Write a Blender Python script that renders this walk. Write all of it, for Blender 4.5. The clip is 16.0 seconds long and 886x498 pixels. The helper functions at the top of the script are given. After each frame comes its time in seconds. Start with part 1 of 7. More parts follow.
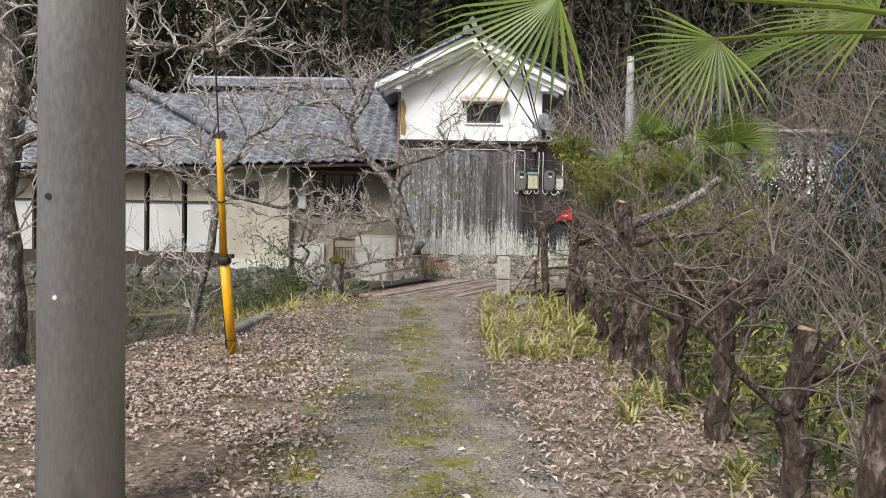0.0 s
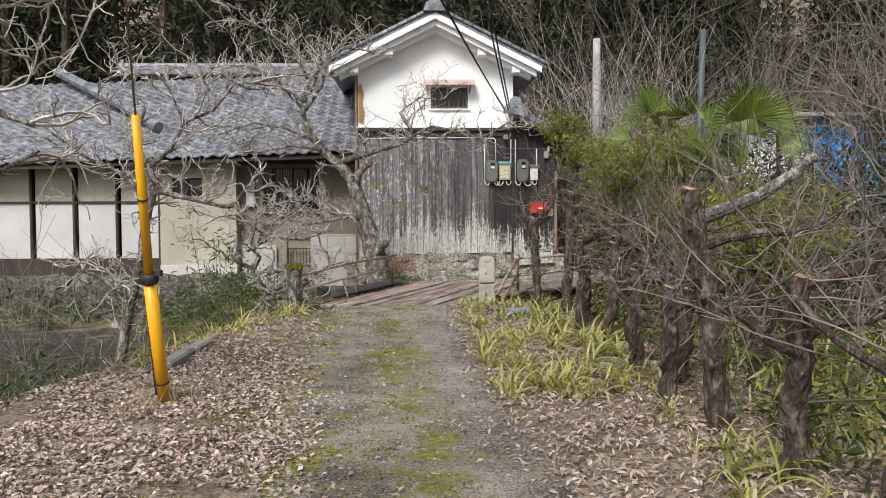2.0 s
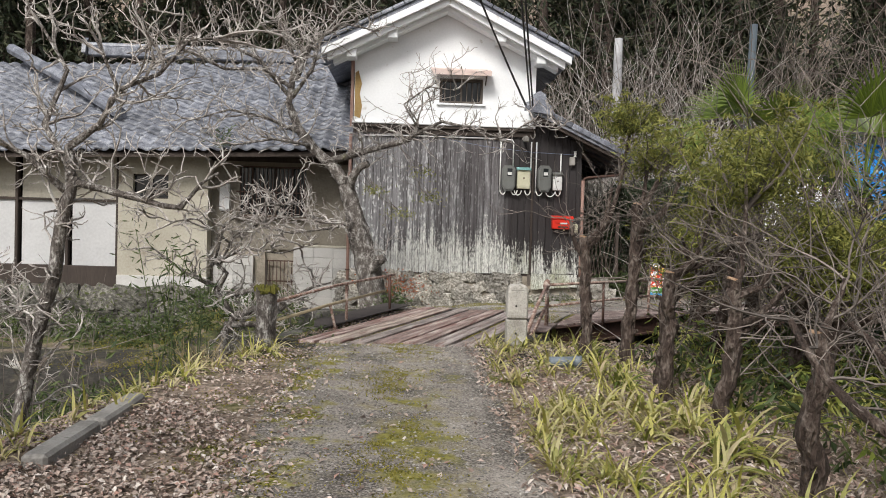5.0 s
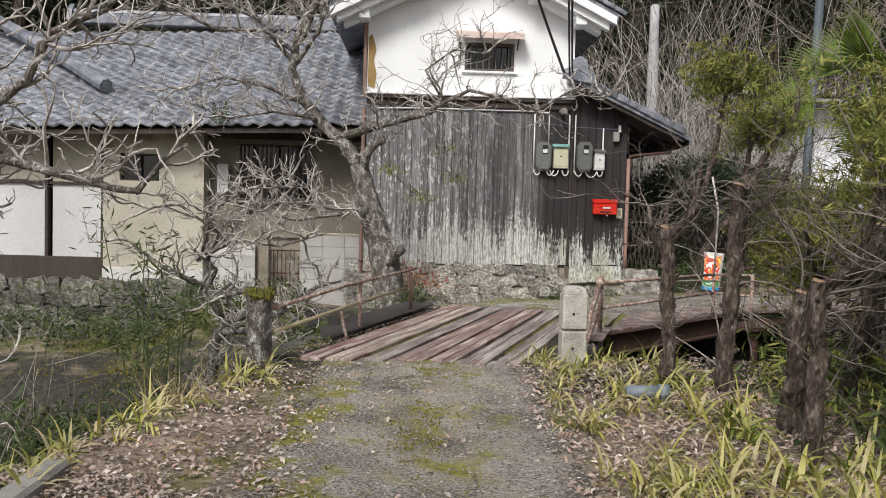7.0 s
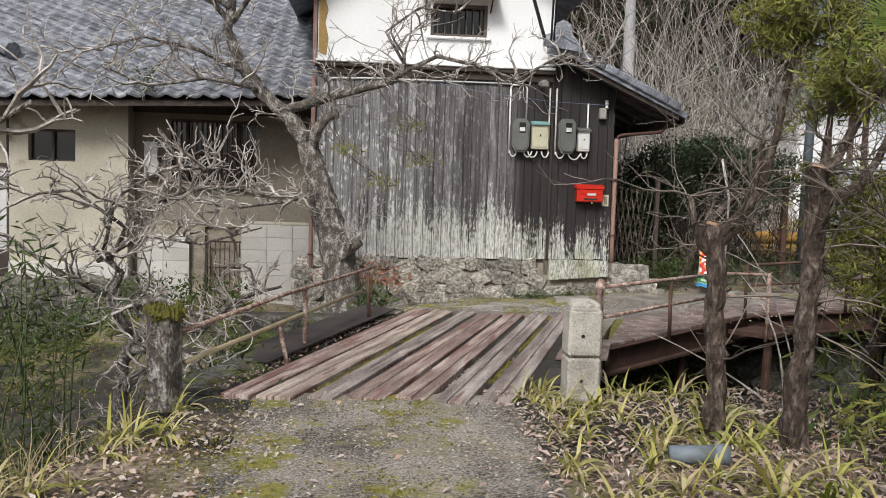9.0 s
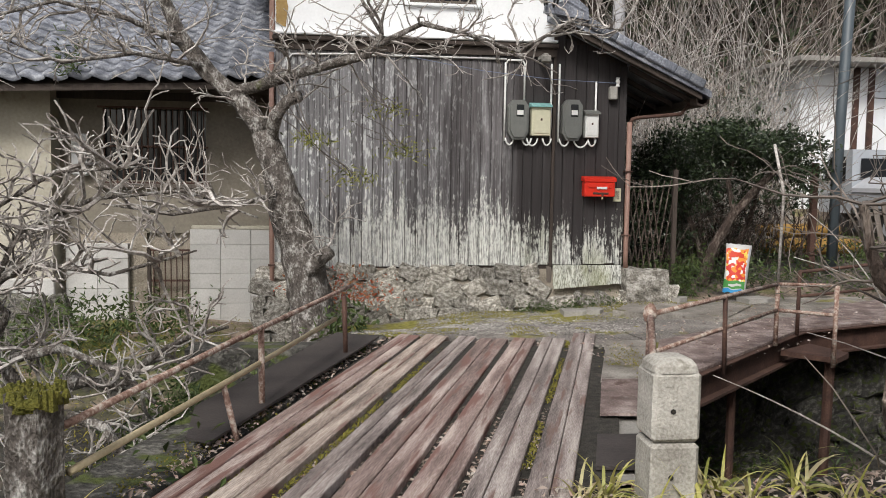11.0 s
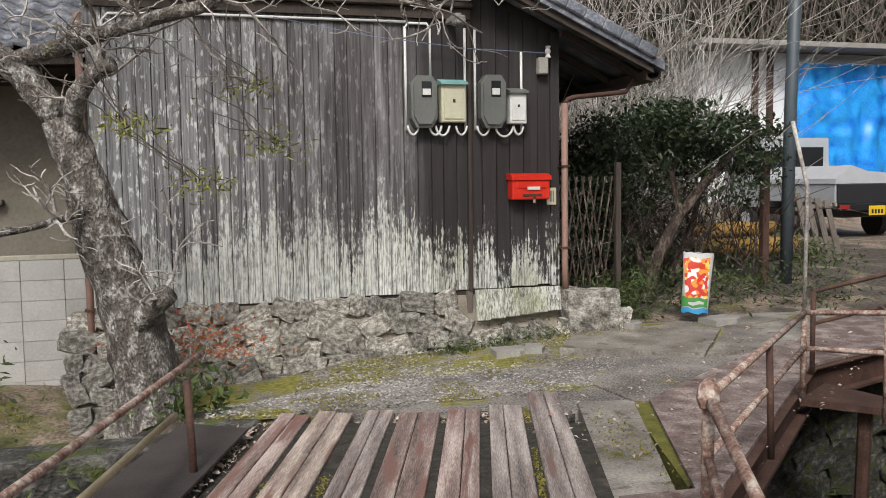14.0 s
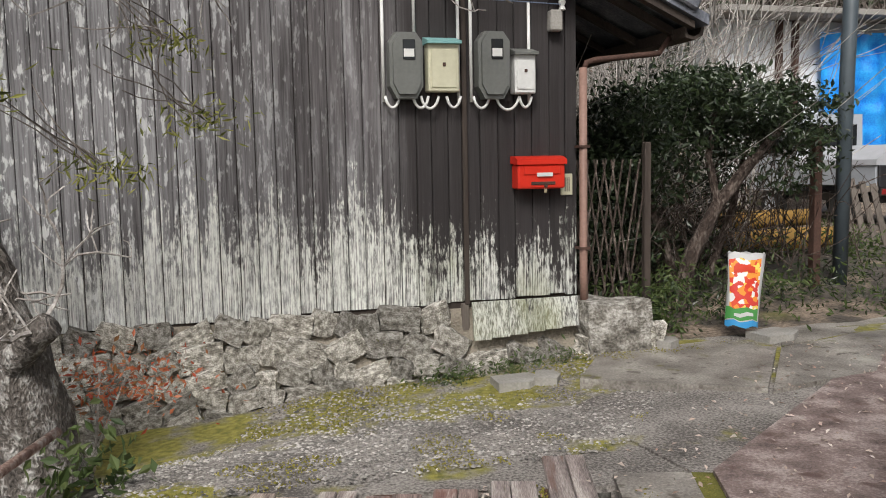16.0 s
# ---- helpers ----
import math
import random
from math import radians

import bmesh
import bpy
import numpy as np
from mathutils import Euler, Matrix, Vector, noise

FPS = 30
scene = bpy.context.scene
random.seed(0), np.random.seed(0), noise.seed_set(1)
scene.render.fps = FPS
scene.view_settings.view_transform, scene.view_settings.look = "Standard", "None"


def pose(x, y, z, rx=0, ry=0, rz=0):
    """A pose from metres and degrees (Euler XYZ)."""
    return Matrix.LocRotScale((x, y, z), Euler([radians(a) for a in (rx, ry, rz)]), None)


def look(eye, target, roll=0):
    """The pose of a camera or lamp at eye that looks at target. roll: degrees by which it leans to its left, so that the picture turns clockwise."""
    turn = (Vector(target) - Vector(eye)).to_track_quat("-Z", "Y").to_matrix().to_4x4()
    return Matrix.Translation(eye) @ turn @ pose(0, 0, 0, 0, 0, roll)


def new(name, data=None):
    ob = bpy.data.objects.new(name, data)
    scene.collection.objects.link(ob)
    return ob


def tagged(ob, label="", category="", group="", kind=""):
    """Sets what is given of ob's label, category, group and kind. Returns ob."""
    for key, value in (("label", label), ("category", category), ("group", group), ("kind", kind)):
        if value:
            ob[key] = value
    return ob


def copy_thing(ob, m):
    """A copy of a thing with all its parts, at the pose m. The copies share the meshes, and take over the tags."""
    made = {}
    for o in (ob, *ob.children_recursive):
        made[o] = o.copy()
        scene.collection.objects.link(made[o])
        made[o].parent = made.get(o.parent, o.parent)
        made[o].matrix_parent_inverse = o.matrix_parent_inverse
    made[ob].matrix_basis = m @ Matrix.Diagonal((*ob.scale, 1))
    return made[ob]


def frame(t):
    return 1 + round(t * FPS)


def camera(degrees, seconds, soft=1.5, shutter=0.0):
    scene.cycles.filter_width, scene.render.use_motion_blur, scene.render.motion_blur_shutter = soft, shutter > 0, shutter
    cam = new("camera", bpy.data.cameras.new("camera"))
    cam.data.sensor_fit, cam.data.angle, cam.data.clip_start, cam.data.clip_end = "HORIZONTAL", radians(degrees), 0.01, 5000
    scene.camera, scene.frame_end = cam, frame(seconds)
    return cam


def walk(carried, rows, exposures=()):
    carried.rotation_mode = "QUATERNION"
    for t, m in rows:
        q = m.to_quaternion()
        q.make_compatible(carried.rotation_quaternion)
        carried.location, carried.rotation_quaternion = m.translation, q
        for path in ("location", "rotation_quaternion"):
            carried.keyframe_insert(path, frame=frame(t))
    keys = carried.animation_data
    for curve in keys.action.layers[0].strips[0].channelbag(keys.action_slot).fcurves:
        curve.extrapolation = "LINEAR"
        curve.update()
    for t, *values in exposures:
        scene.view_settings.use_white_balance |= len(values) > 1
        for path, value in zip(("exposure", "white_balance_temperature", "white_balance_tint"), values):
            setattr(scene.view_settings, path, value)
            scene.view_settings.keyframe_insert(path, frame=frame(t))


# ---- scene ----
cam = camera(54.5, 16.0, soft=0.95)
PATH = [
    (0, (0.629, -3.314, 1.219), (0.568, -1.316, 1.144), 1.1),
    (0.5, (0.52, -2.87, 1.214), (0.522, -0.873, 1.11), 0.4),
    (1, (0.413, -2.388, 1.213), (0.416, -0.391, 1.096), 0.8),
    (1.5, (0.305, -1.961, 1.229), (0.344, 0.035, 1.118), 0.3),
    (2, (0.245, -1.462, 1.235), (0.299, 0.535, 1.148), -0.2),
    (2.5, (0.16, -1.02, 1.237), (0.271, 0.977, 1.212), 0.2),
    (3, (0.051, -0.587, 1.202), (0.216, 1.405, 1.164), 0.9),
    (3.5, (0.047, -0.091, 1.214), (0.18, 1.904, 1.156), 1.3),
    (4, (-0.034, 0.388, 1.194), (0.151, 2.379, 1.127), 1.8),
    (4.5, (-0.017, 0.853, 1.221), (0.094, 2.849, 1.166), 1.9),
    (7, (-0.162, 3.289, 1.264), (-0.108, 5.286, 1.163), 1.6),
    (7.5, (-0.202, 3.706, 1.283), (-0.111, 5.702, 1.184), 1.8),
    (8, (-0.188, 4.223, 1.27), (-0.045, 6.215, 1.165), 1.4),
    (8.5, (-0.19, 4.657, 1.274), (-0.04, 6.647, 1.153), 1.7),
    (11, (-0.278, 7.035, 1.369), (-0.048, 9.015, 1.209), 0.9),
    (11.5, (-0.314, 7.459, 1.36), (0.045, 9.422, 1.226), 1.1),
    (12, (-0.262, 7.957, 1.345), (0.158, 9.905, 1.17), 0.8),
    (12.5, (-0.28, 8.389, 1.333), (0.236, 10.312, 1.145), 0.6),
    (13, (-0.234, 8.845, 1.352), (0.391, 10.737, 1.177), -0.0),
    (13.5, (-0.202, 9.224, 1.347), (0.384, 11.129, 1.174), -0.2),
    (14, (-0.156, 9.667, 1.37), (0.374, 11.589, 1.215), -0.8),
    (14.5, (0.006, 10.09, 1.372), (0.436, 12.035, 1.186), -1.1),
    (15, (0.119, 10.498, 1.426), (0.616, 12.426, 1.237), -0.8),
    (15.5, (0.253, 10.888, 1.414), (0.833, 12.794, 1.245), -1.1),
    (16, (0.37, 11.265, 1.396), (0.901, 13.183, 1.199), -1.1),
]

walk(cam, [(t, look(eye, target, roll)) for t, eye, target, roll in PATH], [(0.0, 0.40), (8.0, 0.32), (16.0, 0.30)])

# ---- world, sun ----
world = bpy.data.worlds.new("overcast_sky")
scene.world = world
world.use_nodes = True
wn, wl = world.node_tree.nodes, world.node_tree.links
sky = wn.new("ShaderNodeTexSky")
sky.sky_type, sky.sun_disc = "NISHITA", False
sky.sun_elevation, sky.sun_rotation, sky.air_density, sky.dust_density = radians(46), radians(205), 1.0, 4.0
grey = wn.new("ShaderNodeHueSaturation")
grey.inputs["Saturation"].default_value = 0.35
wl.new(sky.outputs[0], grey.inputs["Color"])
wl.new(grey.outputs[0], wn["Background"].inputs["Color"])
wn["Background"].inputs["Strength"].default_value = 0.108
sun = new("sun", bpy.data.lights.new("sun", "SUN"))
sun.data.energy, sun.data.angle, sun.data.color = 2.2, radians(16), (1.0, 0.97, 0.92)
sun.matrix_world = look((-9, -16, 23), (0, 5, 0))


# ---- mesh helpers ----
class MB:
    """A mesh under construction: vertices and faces."""

    def __init__(self):
        self.v, self.f = [], []

    def add(self, verts, faces, m=None):
        o = len(self.v)
        self.v += [tuple(m @ Vector(p)) for p in verts] if m else [tuple(p) for p in verts]
        self.f += [tuple(o + i for i in f) for f in faces]
        return self

    def box(self, x0, x1, y0, y1, z0, z1, b=0.0, m=None):
        """A box, its edges chamfered by b."""
        if b <= 0:
            v = [(x, y, z) for x in (x0, x1) for y in (y0, y1) for z in (z0, z1)]
            return self.add(v, [(0, 1, 3, 2), (4, 6, 7, 5), (0, 4, 5, 1), (2, 3, 7, 6), (0, 2, 6, 4), (1, 5, 7, 3)], m)
        v, idx = [], {}
        for i, x in enumerate((x0, x1)):
            for j, y in enumerate((y0, y1)):
                for k, z in enumerate((z0, z1)):
                    sx, sy, sz = (1, -1)[i], (1, -1)[j], (1, -1)[k]
                    for a, p in (("x", (x, y + sy * b, z + sz * b)), ("y", (x + sx * b, y, z + sz * b)), ("z", (x + sx * b, y + sy * b, z))):
                        idx[a, i, j, k] = len(v)
                        v.append(p)
        f = []
        for s in (0, 1):
            q = [idx["x", s, 0, 0], idx["x", s, 0, 1], idx["x", s, 1, 1], idx["x", s, 1, 0]]
            f.append(q if s == 0 else q[::-1])
            q = [idx["y", 0, s, 0], idx["y", 1, s, 0], idx["y", 1, s, 1], idx["y", 0, s, 1]]
            f.append(q if s == 0 else q[::-1])
            q = [idx["z", 0, 0, s], idx["z", 0, 1, s], idx["z", 1, 1, s], idx["z", 1, 0, s]]
            f.append(q if s == 0 else q[::-1])
        for i in (0, 1):
            for j in (0, 1):
                q = [idx["x", i, j, 0], idx["x", i, j, 1], idx["y", i, j, 1], idx["y", i, j, 0]]
                f.append(q if (i + j) % 2 else q[::-1])
                q = [idx["x", i, 0, j], idx["x", i, 1, j], idx["z", i, 1, j], idx["z", i, 0, j]]
                f.append(q[::-1] if (i + j) % 2 else q)
                q = [idx["y", 0, i, j], idx["y", 1, i, j], idx["z", 1, i, j], idx["z", 0, i, j]]
                f.append(q if (i + j) % 2 else q[::-1])
        for i in (0, 1):
            for j in (0, 1):
                for k in (0, 1):
                    f.append((idx["x", i, j, k], idx["y", i, j, k], idx["z", i, j, k]) if (i + j + k) % 2 else (idx["x", i, j, k], idx["z", i, j, k], idx["y", i, j, k]))
        return self.add(v, f, m)

    def tube(self, pts, radii, n=6, cap=True):
        """A tube along points; one radius for each."""
        pts = [Vector(p) for p in pts]
        if not hasattr(radii, "__len__"):
            radii = [radii] * len(pts)
        o = len(self.v)
        side = None
        for i, p in enumerate(pts):
            d = (pts[min(i + 1, len(pts) - 1)] - pts[max(i - 1, 0)])
            d = d.normalized() if d.length > 1e-9 else Vector((0, 0, 1))
            if side is None:
                side = d.cross(Vector((0, 0, 1)) if abs(d.z) < 0.9 else Vector((1, 0, 0))).normalized()
            side = (side - d * side.dot(d))
            side = side.normalized() if side.length > 1e-6 else d.orthogonal().normalized()
            up = d.cross(side)
            for k in range(n):
                a = 2 * math.pi * k / n
                self.v.append(tuple(p + (side * math.cos(a) + up * math.sin(a)) * radii[i]))
        for i in range(len(pts) - 1):
            for k in range(n):
                a, b = o + i * n + k, o + i * n + (k + 1) % n
                self.f.append((a, b, b + n, a + n))
        if cap:
            self.f.append(tuple(o + k for k in range(n))[::-1])
            self.f.append(tuple(o + (len(pts) - 1) * n + k for k in range(n)))
        return self

    def prism(self, outline, a, b, axis="y", m=None):
        """An outline of (u, w) pushed from a to b along an axis."""
        n = len(outline)
        def at(u, w, s):
            return {"y": (u, s, w), "x": (s, u, w), "z": (u, w, s)}[axis]
        v = [at(u, w, a) for u, w in outline] + [at(u, w, b) for u, w in outline]
        f = [tuple(range(n)), tuple(range(2 * n - 1, n - 1, -1))] + [(i, i + n, (i + 1) % n + n, (i + 1) % n) for i in range(n)]
        return self.add(v, f, m)

    def data(self, name, material, smooth=False):
        me = bpy.data.meshes.new(name)
        me.from_pydata(self.v, [], self.f)
        if material:
            me.materials.append(material)
        if smooth:
            me.polygons.foreach_set("use_smooth", [True] * len(me.polygons))
        me.update()
        return me


def fixed(me):
    """The mesh with its faces turned outwards."""
    b = bmesh.new()
    b.from_mesh(me)
    bmesh.ops.recalc_face_normals(b, faces=b.faces)
    b.to_mesh(me)
    b.free()
    return me


def part(name, mb, material, parent=None, label="", smooth=False, fix=True):
    me = mb.data(name, material, smooth)
    if fix and len(me.polygons) < 4000:
        fixed(me)
    ob = new(name, me)
    if parent:
        ob.parent = parent
    if label:
        ob["label"] = label
    return ob


def share(name, me, parent, m):
    """One more object on a mesh that exists."""
    ob = new(name, me)
    ob.parent = parent
    ob.matrix_basis = m
    return ob


def thing(name, label, category, group="", kind="", at=(0, 0, 0)):
    ob = new(name)
    ob.empty_display_size = 0.1
    ob.location = at
    return tagged(ob, label, category, group, kind)


def R(a, b):
    return random.uniform(a, b)


# ---- materials ----
def material(name, ramp, scale=4.0, fine=40.0, rough=0.8, bump=0.3, stretch=(1, 1, 1), metal=0.0, island=0.0, obj=0.0, spots=None, coord="Object", depth=0.01):
    """Noise of two scales through a colour ramp; island and obj: how far single pieces differ in brightness; spots: colour, scale, threshold."""
    m = bpy.data.materials.new(name)
    m.use_nodes = True
    N, L = m.node_tree.nodes, m.node_tree.links
    bs = N["Principled BSDF"]
    bs.inputs["Roughness"].default_value, bs.inputs["Metallic"].default_value = rough, metal
    if coord == "World":
        co = N.new("ShaderNodeNewGeometry").outputs["Position"]
    else:
        co = N.new("ShaderNodeTexCoord").outputs["Object"]
    mp = N.new("ShaderNodeMapping")
    mp.inputs["Scale"].default_value = stretch
    if obj:
        mv = N.new("ShaderNodeVectorMath")
        mv.operation = "MULTIPLY_ADD"
        rv = N.new("ShaderNodeObjectInfo")
        L.new(rv.outputs["Random"], mv.inputs[0])
        mv.inputs[1].default_value = (31.0, 17.0, 23.0)
        L.new(co, mv.inputs[2])
        co = mv.outputs[0]
    L.new(co, mp.inputs["Vector"])
    def noise_tex(s, d=4.0):
        n = N.new("ShaderNodeTexNoise")
        n.inputs["Scale"].default_value, n.inputs["Detail"].default_value = s, d
        L.new(mp.outputs[0], n.inputs["Vector"])
        return n.outputs["Fac"]
    def math_node(op, a, b):
        n = N.new("ShaderNodeMath")
        n.operation = op
        for i, x in enumerate((a, b)):
            if isinstance(x, (int, float)):
                n.inputs[i].default_value = x
            else:
                L.new(x, n.inputs[i])
        return n.outputs[0]
    big, small = noise_tex(scale), noise_tex(fine)
    fac = math_node("ADD", math_node("MULTIPLY", big, 0.6), math_node("MULTIPLY", small, 0.4))
    cr = N.new("ShaderNodeValToRGB")
    while len(cr.color_ramp.elements) < len(ramp):
        cr.color_ramp.elements.new(0.5)
    for e, (p, c) in zip(cr.color_ramp.elements, ramp):
        e.position, e.color = p, (*c, 1)
    L.new(fac, cr.inputs[0])
    col = cr.outputs[0]
    def mix(f, a, b, mode="MIX"):
        n = N.new("ShaderNodeMix")
        n.data_type, n.blend_type = "RGBA", mode
        for i, x in zip((0, 6, 7), (f, a, b)):
            if isinstance(x, (int, float)):
                n.inputs[i].default_value = x
            elif isinstance(x, tuple):
                n.inputs[i].default_value = (*x, 1)
            else:
                L.new(x, n.inputs[i])
        return n.outputs[2]
    if spots:
        for c, s, th in spots:
            mr = N.new("ShaderNodeMapRange")
            mr.inputs[1].default_value, mr.inputs[2].default_value = th, th + 0.08
            L.new(noise_tex(s, 5.0), mr.inputs[0])
            col = mix(mr.outputs[0], col, c)
    if island or obj:
        if island:
            r = N.new("ShaderNodeNewGeometry").outputs["Random Per Island"]
        else:
            r = N.new("ShaderNodeObjectInfo").outputs["Random"]
        k = max(island, obj)
        v = math_node("ADD", math_node("MULTIPLY", r, 2 * k), 1 - k)
        hs = N.new("ShaderNodeHueSaturation")
        L.new(col, hs.inputs["Color"])
        L.new(v, hs.inputs["Value"])
        col = hs.outputs[0]
    L.new(col, bs.inputs["Base Color"])
    if bump:
        b = N.new("ShaderNodeBump")
        b.inputs["Strength"].default_value, b.inputs["Distance"].default_value = bump, depth
        L.new(math_node("ADD", small, math_node("MULTIPLY", big, 0.7)), b.inputs["Height"])
        L.new(b.outputs[0], bs.inputs["Normal"])
    return m


def leafy(name, colors, rough=0.55, trans=0.25):
    """A leaf: each island takes its own colour from the list; some light passes through."""
    m = bpy.data.materials.new(name)
    m.use_nodes = True
    N, L = m.node_tree.nodes, m.node_tree.links
    bs = N["Principled BSDF"]
    bs.inputs["Roughness"].default_value = rough
    cr = N.new("ShaderNodeValToRGB")
    cr.color_ramp.interpolation = "LINEAR"
    while len(cr.color_ramp.elements) < len(colors):
        cr.color_ramp.elements.new(0.5)
    for i, (e, c) in enumerate(zip(cr.color_ramp.elements, colors)):
        e.position, e.color = i / max(1, len(colors) - 1), (*c, 1)
    L.new(N.new("ShaderNodeNewGeometry").outputs["Random Per Island"], cr.inputs[0])
    nz = N.new("ShaderNodeTexNoise")
    nz.inputs["Scale"].default_value = 25
    L.new(N.new("ShaderNodeTexCoord").outputs["Object"], nz.inputs["Vector"])
    mx = N.new("ShaderNodeMix")
    mx.data_type, mx.blend_type = "RGBA", "MULTIPLY"
    mx.inputs[0].default_value = 0.25
    L.new(cr.outputs[0], mx.inputs[6])
    L.new(nz.outputs["Fac"], mx.inputs[7])
    L.new(mx.outputs[2], bs.inputs["Base Color"])
    if trans:
        tr = N.new("ShaderNodeBsdfTranslucent")
        L.new(mx.outputs[2], tr.inputs["Color"])
        ms = N.new("ShaderNodeMixShader")
        ms.inputs[0].default_value = trans
        L.new(bs.outputs[0], ms.inputs[1])
        L.new(tr.outputs[0], ms.inputs[2])
        L.new(ms.outputs[0], N["Material Output"].inputs["Surface"])
    return m


def zones(name, base, layers, rough=0.9, bump=0.6, bscale=60, depth=0.015, bend=None):
    """A ground: a base ramp, then layers (colour pair, noise scale, threshold, soft, and limits along x or y as (axis, centre, half width))."""
    m = bpy.data.materials.new(name)
    m.use_nodes = True
    N, L = m.node_tree.nodes, m.node_tree.links
    bs = N["Principled BSDF"]
    bs.inputs["Roughness"].default_value = rough
    pos = N.new("ShaderNodeNewGeometry").outputs["Position"]
    sep = N.new("ShaderNodeSeparateXYZ")
    L.new(pos, sep.inputs[0])
    def nz(s, d=5.0):
        n = N.new("ShaderNodeTexNoise")
        n.inputs["Scale"].default_value, n.inputs["Detail"].default_value = s, d
        L.new(pos, n.inputs["Vector"])
        return n.outputs["Fac"]
    def mth(op, a, b=0.0):
        n = N.new("ShaderNodeMath")
        n.operation = op
        for i, x in enumerate((a, b)):
            if isinstance(x, (int, float)):
                n.inputs[i].default_value = x
            else:
                L.new(x, n.inputs[i])
        return n.outputs[0]
    def ramp2(f, a, b, lo=0.35, hi=0.65):
        r = N.new("ShaderNodeValToRGB")
        r.color_ramp.elements[0].position, r.color_ramp.elements[1].position = lo, hi
        r.color_ramp.elements[0].color, r.color_ramp.elements[1].color = (*a, 1), (*b, 1)
        L.new(f, r.inputs[0])
        return r.outputs[0]
    col = ramp2(mth("ADD", mth("MULTIPLY", nz(base[2]), 0.4), mth("MULTIPLY", nz(base[3]), 0.6)), base[0], base[1], 0.41, 0.59)
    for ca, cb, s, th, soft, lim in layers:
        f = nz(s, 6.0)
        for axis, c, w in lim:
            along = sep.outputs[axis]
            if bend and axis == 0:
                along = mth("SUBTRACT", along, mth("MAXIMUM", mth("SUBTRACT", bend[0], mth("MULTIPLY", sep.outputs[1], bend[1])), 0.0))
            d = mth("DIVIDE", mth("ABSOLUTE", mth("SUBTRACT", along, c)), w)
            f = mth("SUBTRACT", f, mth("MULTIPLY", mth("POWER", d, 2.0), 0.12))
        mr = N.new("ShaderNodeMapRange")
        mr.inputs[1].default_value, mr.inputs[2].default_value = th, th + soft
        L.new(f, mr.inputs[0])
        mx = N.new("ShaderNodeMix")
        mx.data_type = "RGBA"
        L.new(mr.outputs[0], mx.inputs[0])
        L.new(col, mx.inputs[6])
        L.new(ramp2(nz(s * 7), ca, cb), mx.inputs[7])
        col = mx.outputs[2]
    L.new(col, bs.inputs["Base Color"])
    b = N.new("ShaderNodeBump")
    b.inputs["Strength"].default_value, b.inputs["Distance"].default_value = bump, depth
    L.new(mth("ADD", nz(bscale), mth("MULTIPLY", nz(bscale * 0.2), 1.5)), b.inputs["Height"])
    L.new(b.outputs[0], bs.inputs["Normal"])
    return m


MOSS_A, MOSS_B = (0.12, 0.115, 0.02), (0.26, 0.235, 0.05)
M_earth = zones("earth_with_litter", ((0.10, 0.075, 0.055), (0.30, 0.235, 0.18), 3.0, 30.0),
                [(MOSS_A, (0.14, 0.15, 0.04), 1.3, 0.58, 0.12, ()), ((0.07, 0.085, 0.015), (0.16, 0.17, 0.035), 2.0, 0.36, 0.14, ((1, 16.4, 2.2), (0, -5.0, 5.0))),
                 # first layer here: near-black by position, the stream cut's shade as colour
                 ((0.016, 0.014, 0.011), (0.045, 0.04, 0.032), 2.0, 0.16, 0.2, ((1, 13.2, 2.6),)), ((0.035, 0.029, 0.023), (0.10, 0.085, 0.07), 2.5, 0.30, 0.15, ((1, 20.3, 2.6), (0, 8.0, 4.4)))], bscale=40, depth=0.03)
M_gravel = zones("gravel_track", ((0.06, 0.052, 0.044), (0.36, 0.325, 0.285), 2.0, 70.0),
                 [((0.17, 0.15, 0.09), (0.31, 0.27, 0.17), 5.0, 0.46, 0.2, ((0, 0.0, 0.55),)),
                  (MOSS_A, MOSS_B, 3.2, 0.49, 0.12, ((0, 0.05, 0.35),)),
                  (MOSS_A, MOSS_B, 4.0, 0.46, 0.12, ((0, -0.85, 0.40),)),
                  ((0.18, 0.145, 0.11), (0.34, 0.28, 0.21), 4.0, 0.47, 0.1, ((0, 0.95, 0.3),))], bscale=120, depth=0.012, bend=(0.62, 0.1))
M_yard = zones("yard_gravel", ((0.085, 0.075, 0.068), (0.31, 0.285, 0.26), 2.0, 60.0),
               [(MOSS_A, MOSS_B, 3.0, 0.33, 0.14, ((1, 17.0, 0.5),)), (MOSS_A, MOSS_B, 2.5, 0.5, 0.1, ((1, 15.35, 0.25),))], bscale=110, depth=0.012)
M_bark = material("grey_bark", [(0.34, (0.045, 0.038, 0.032)), (0.5, (0.15, 0.13, 0.115)), (0.64, (0.55, 0.53, 0.50))], 13, 60, 0.9, 1.0, (1, 1, 0.6), depth=0.04, spots=[((0.10, 0.10, 0.04), 7, 0.66)])
M_twig = material("pale_twig", [(0.34, (0.13, 0.11, 0.098)), (0.5, (0.34, 0.31, 0.285)), (0.64, (0.62, 0.595, 0.565))], 8, 60, 0.85, 0.0)
M_hedge_bark = material("dark_scaly_bark", [(0.3, (0.022, 0.015, 0.011)), (0.5, (0.062, 0.042, 0.033)), (0.68, (0.24, 0.20, 0.17))], 16, 50, 0.9, 1.0, (1, 1, 0.4), depth=0.04)
M_cut = material("cut_wood", [(0.3, (0.25, 0.15, 0.09)), (0.7, (0.42, 0.29, 0.19))], 10, 60, 0.8, 0.2)
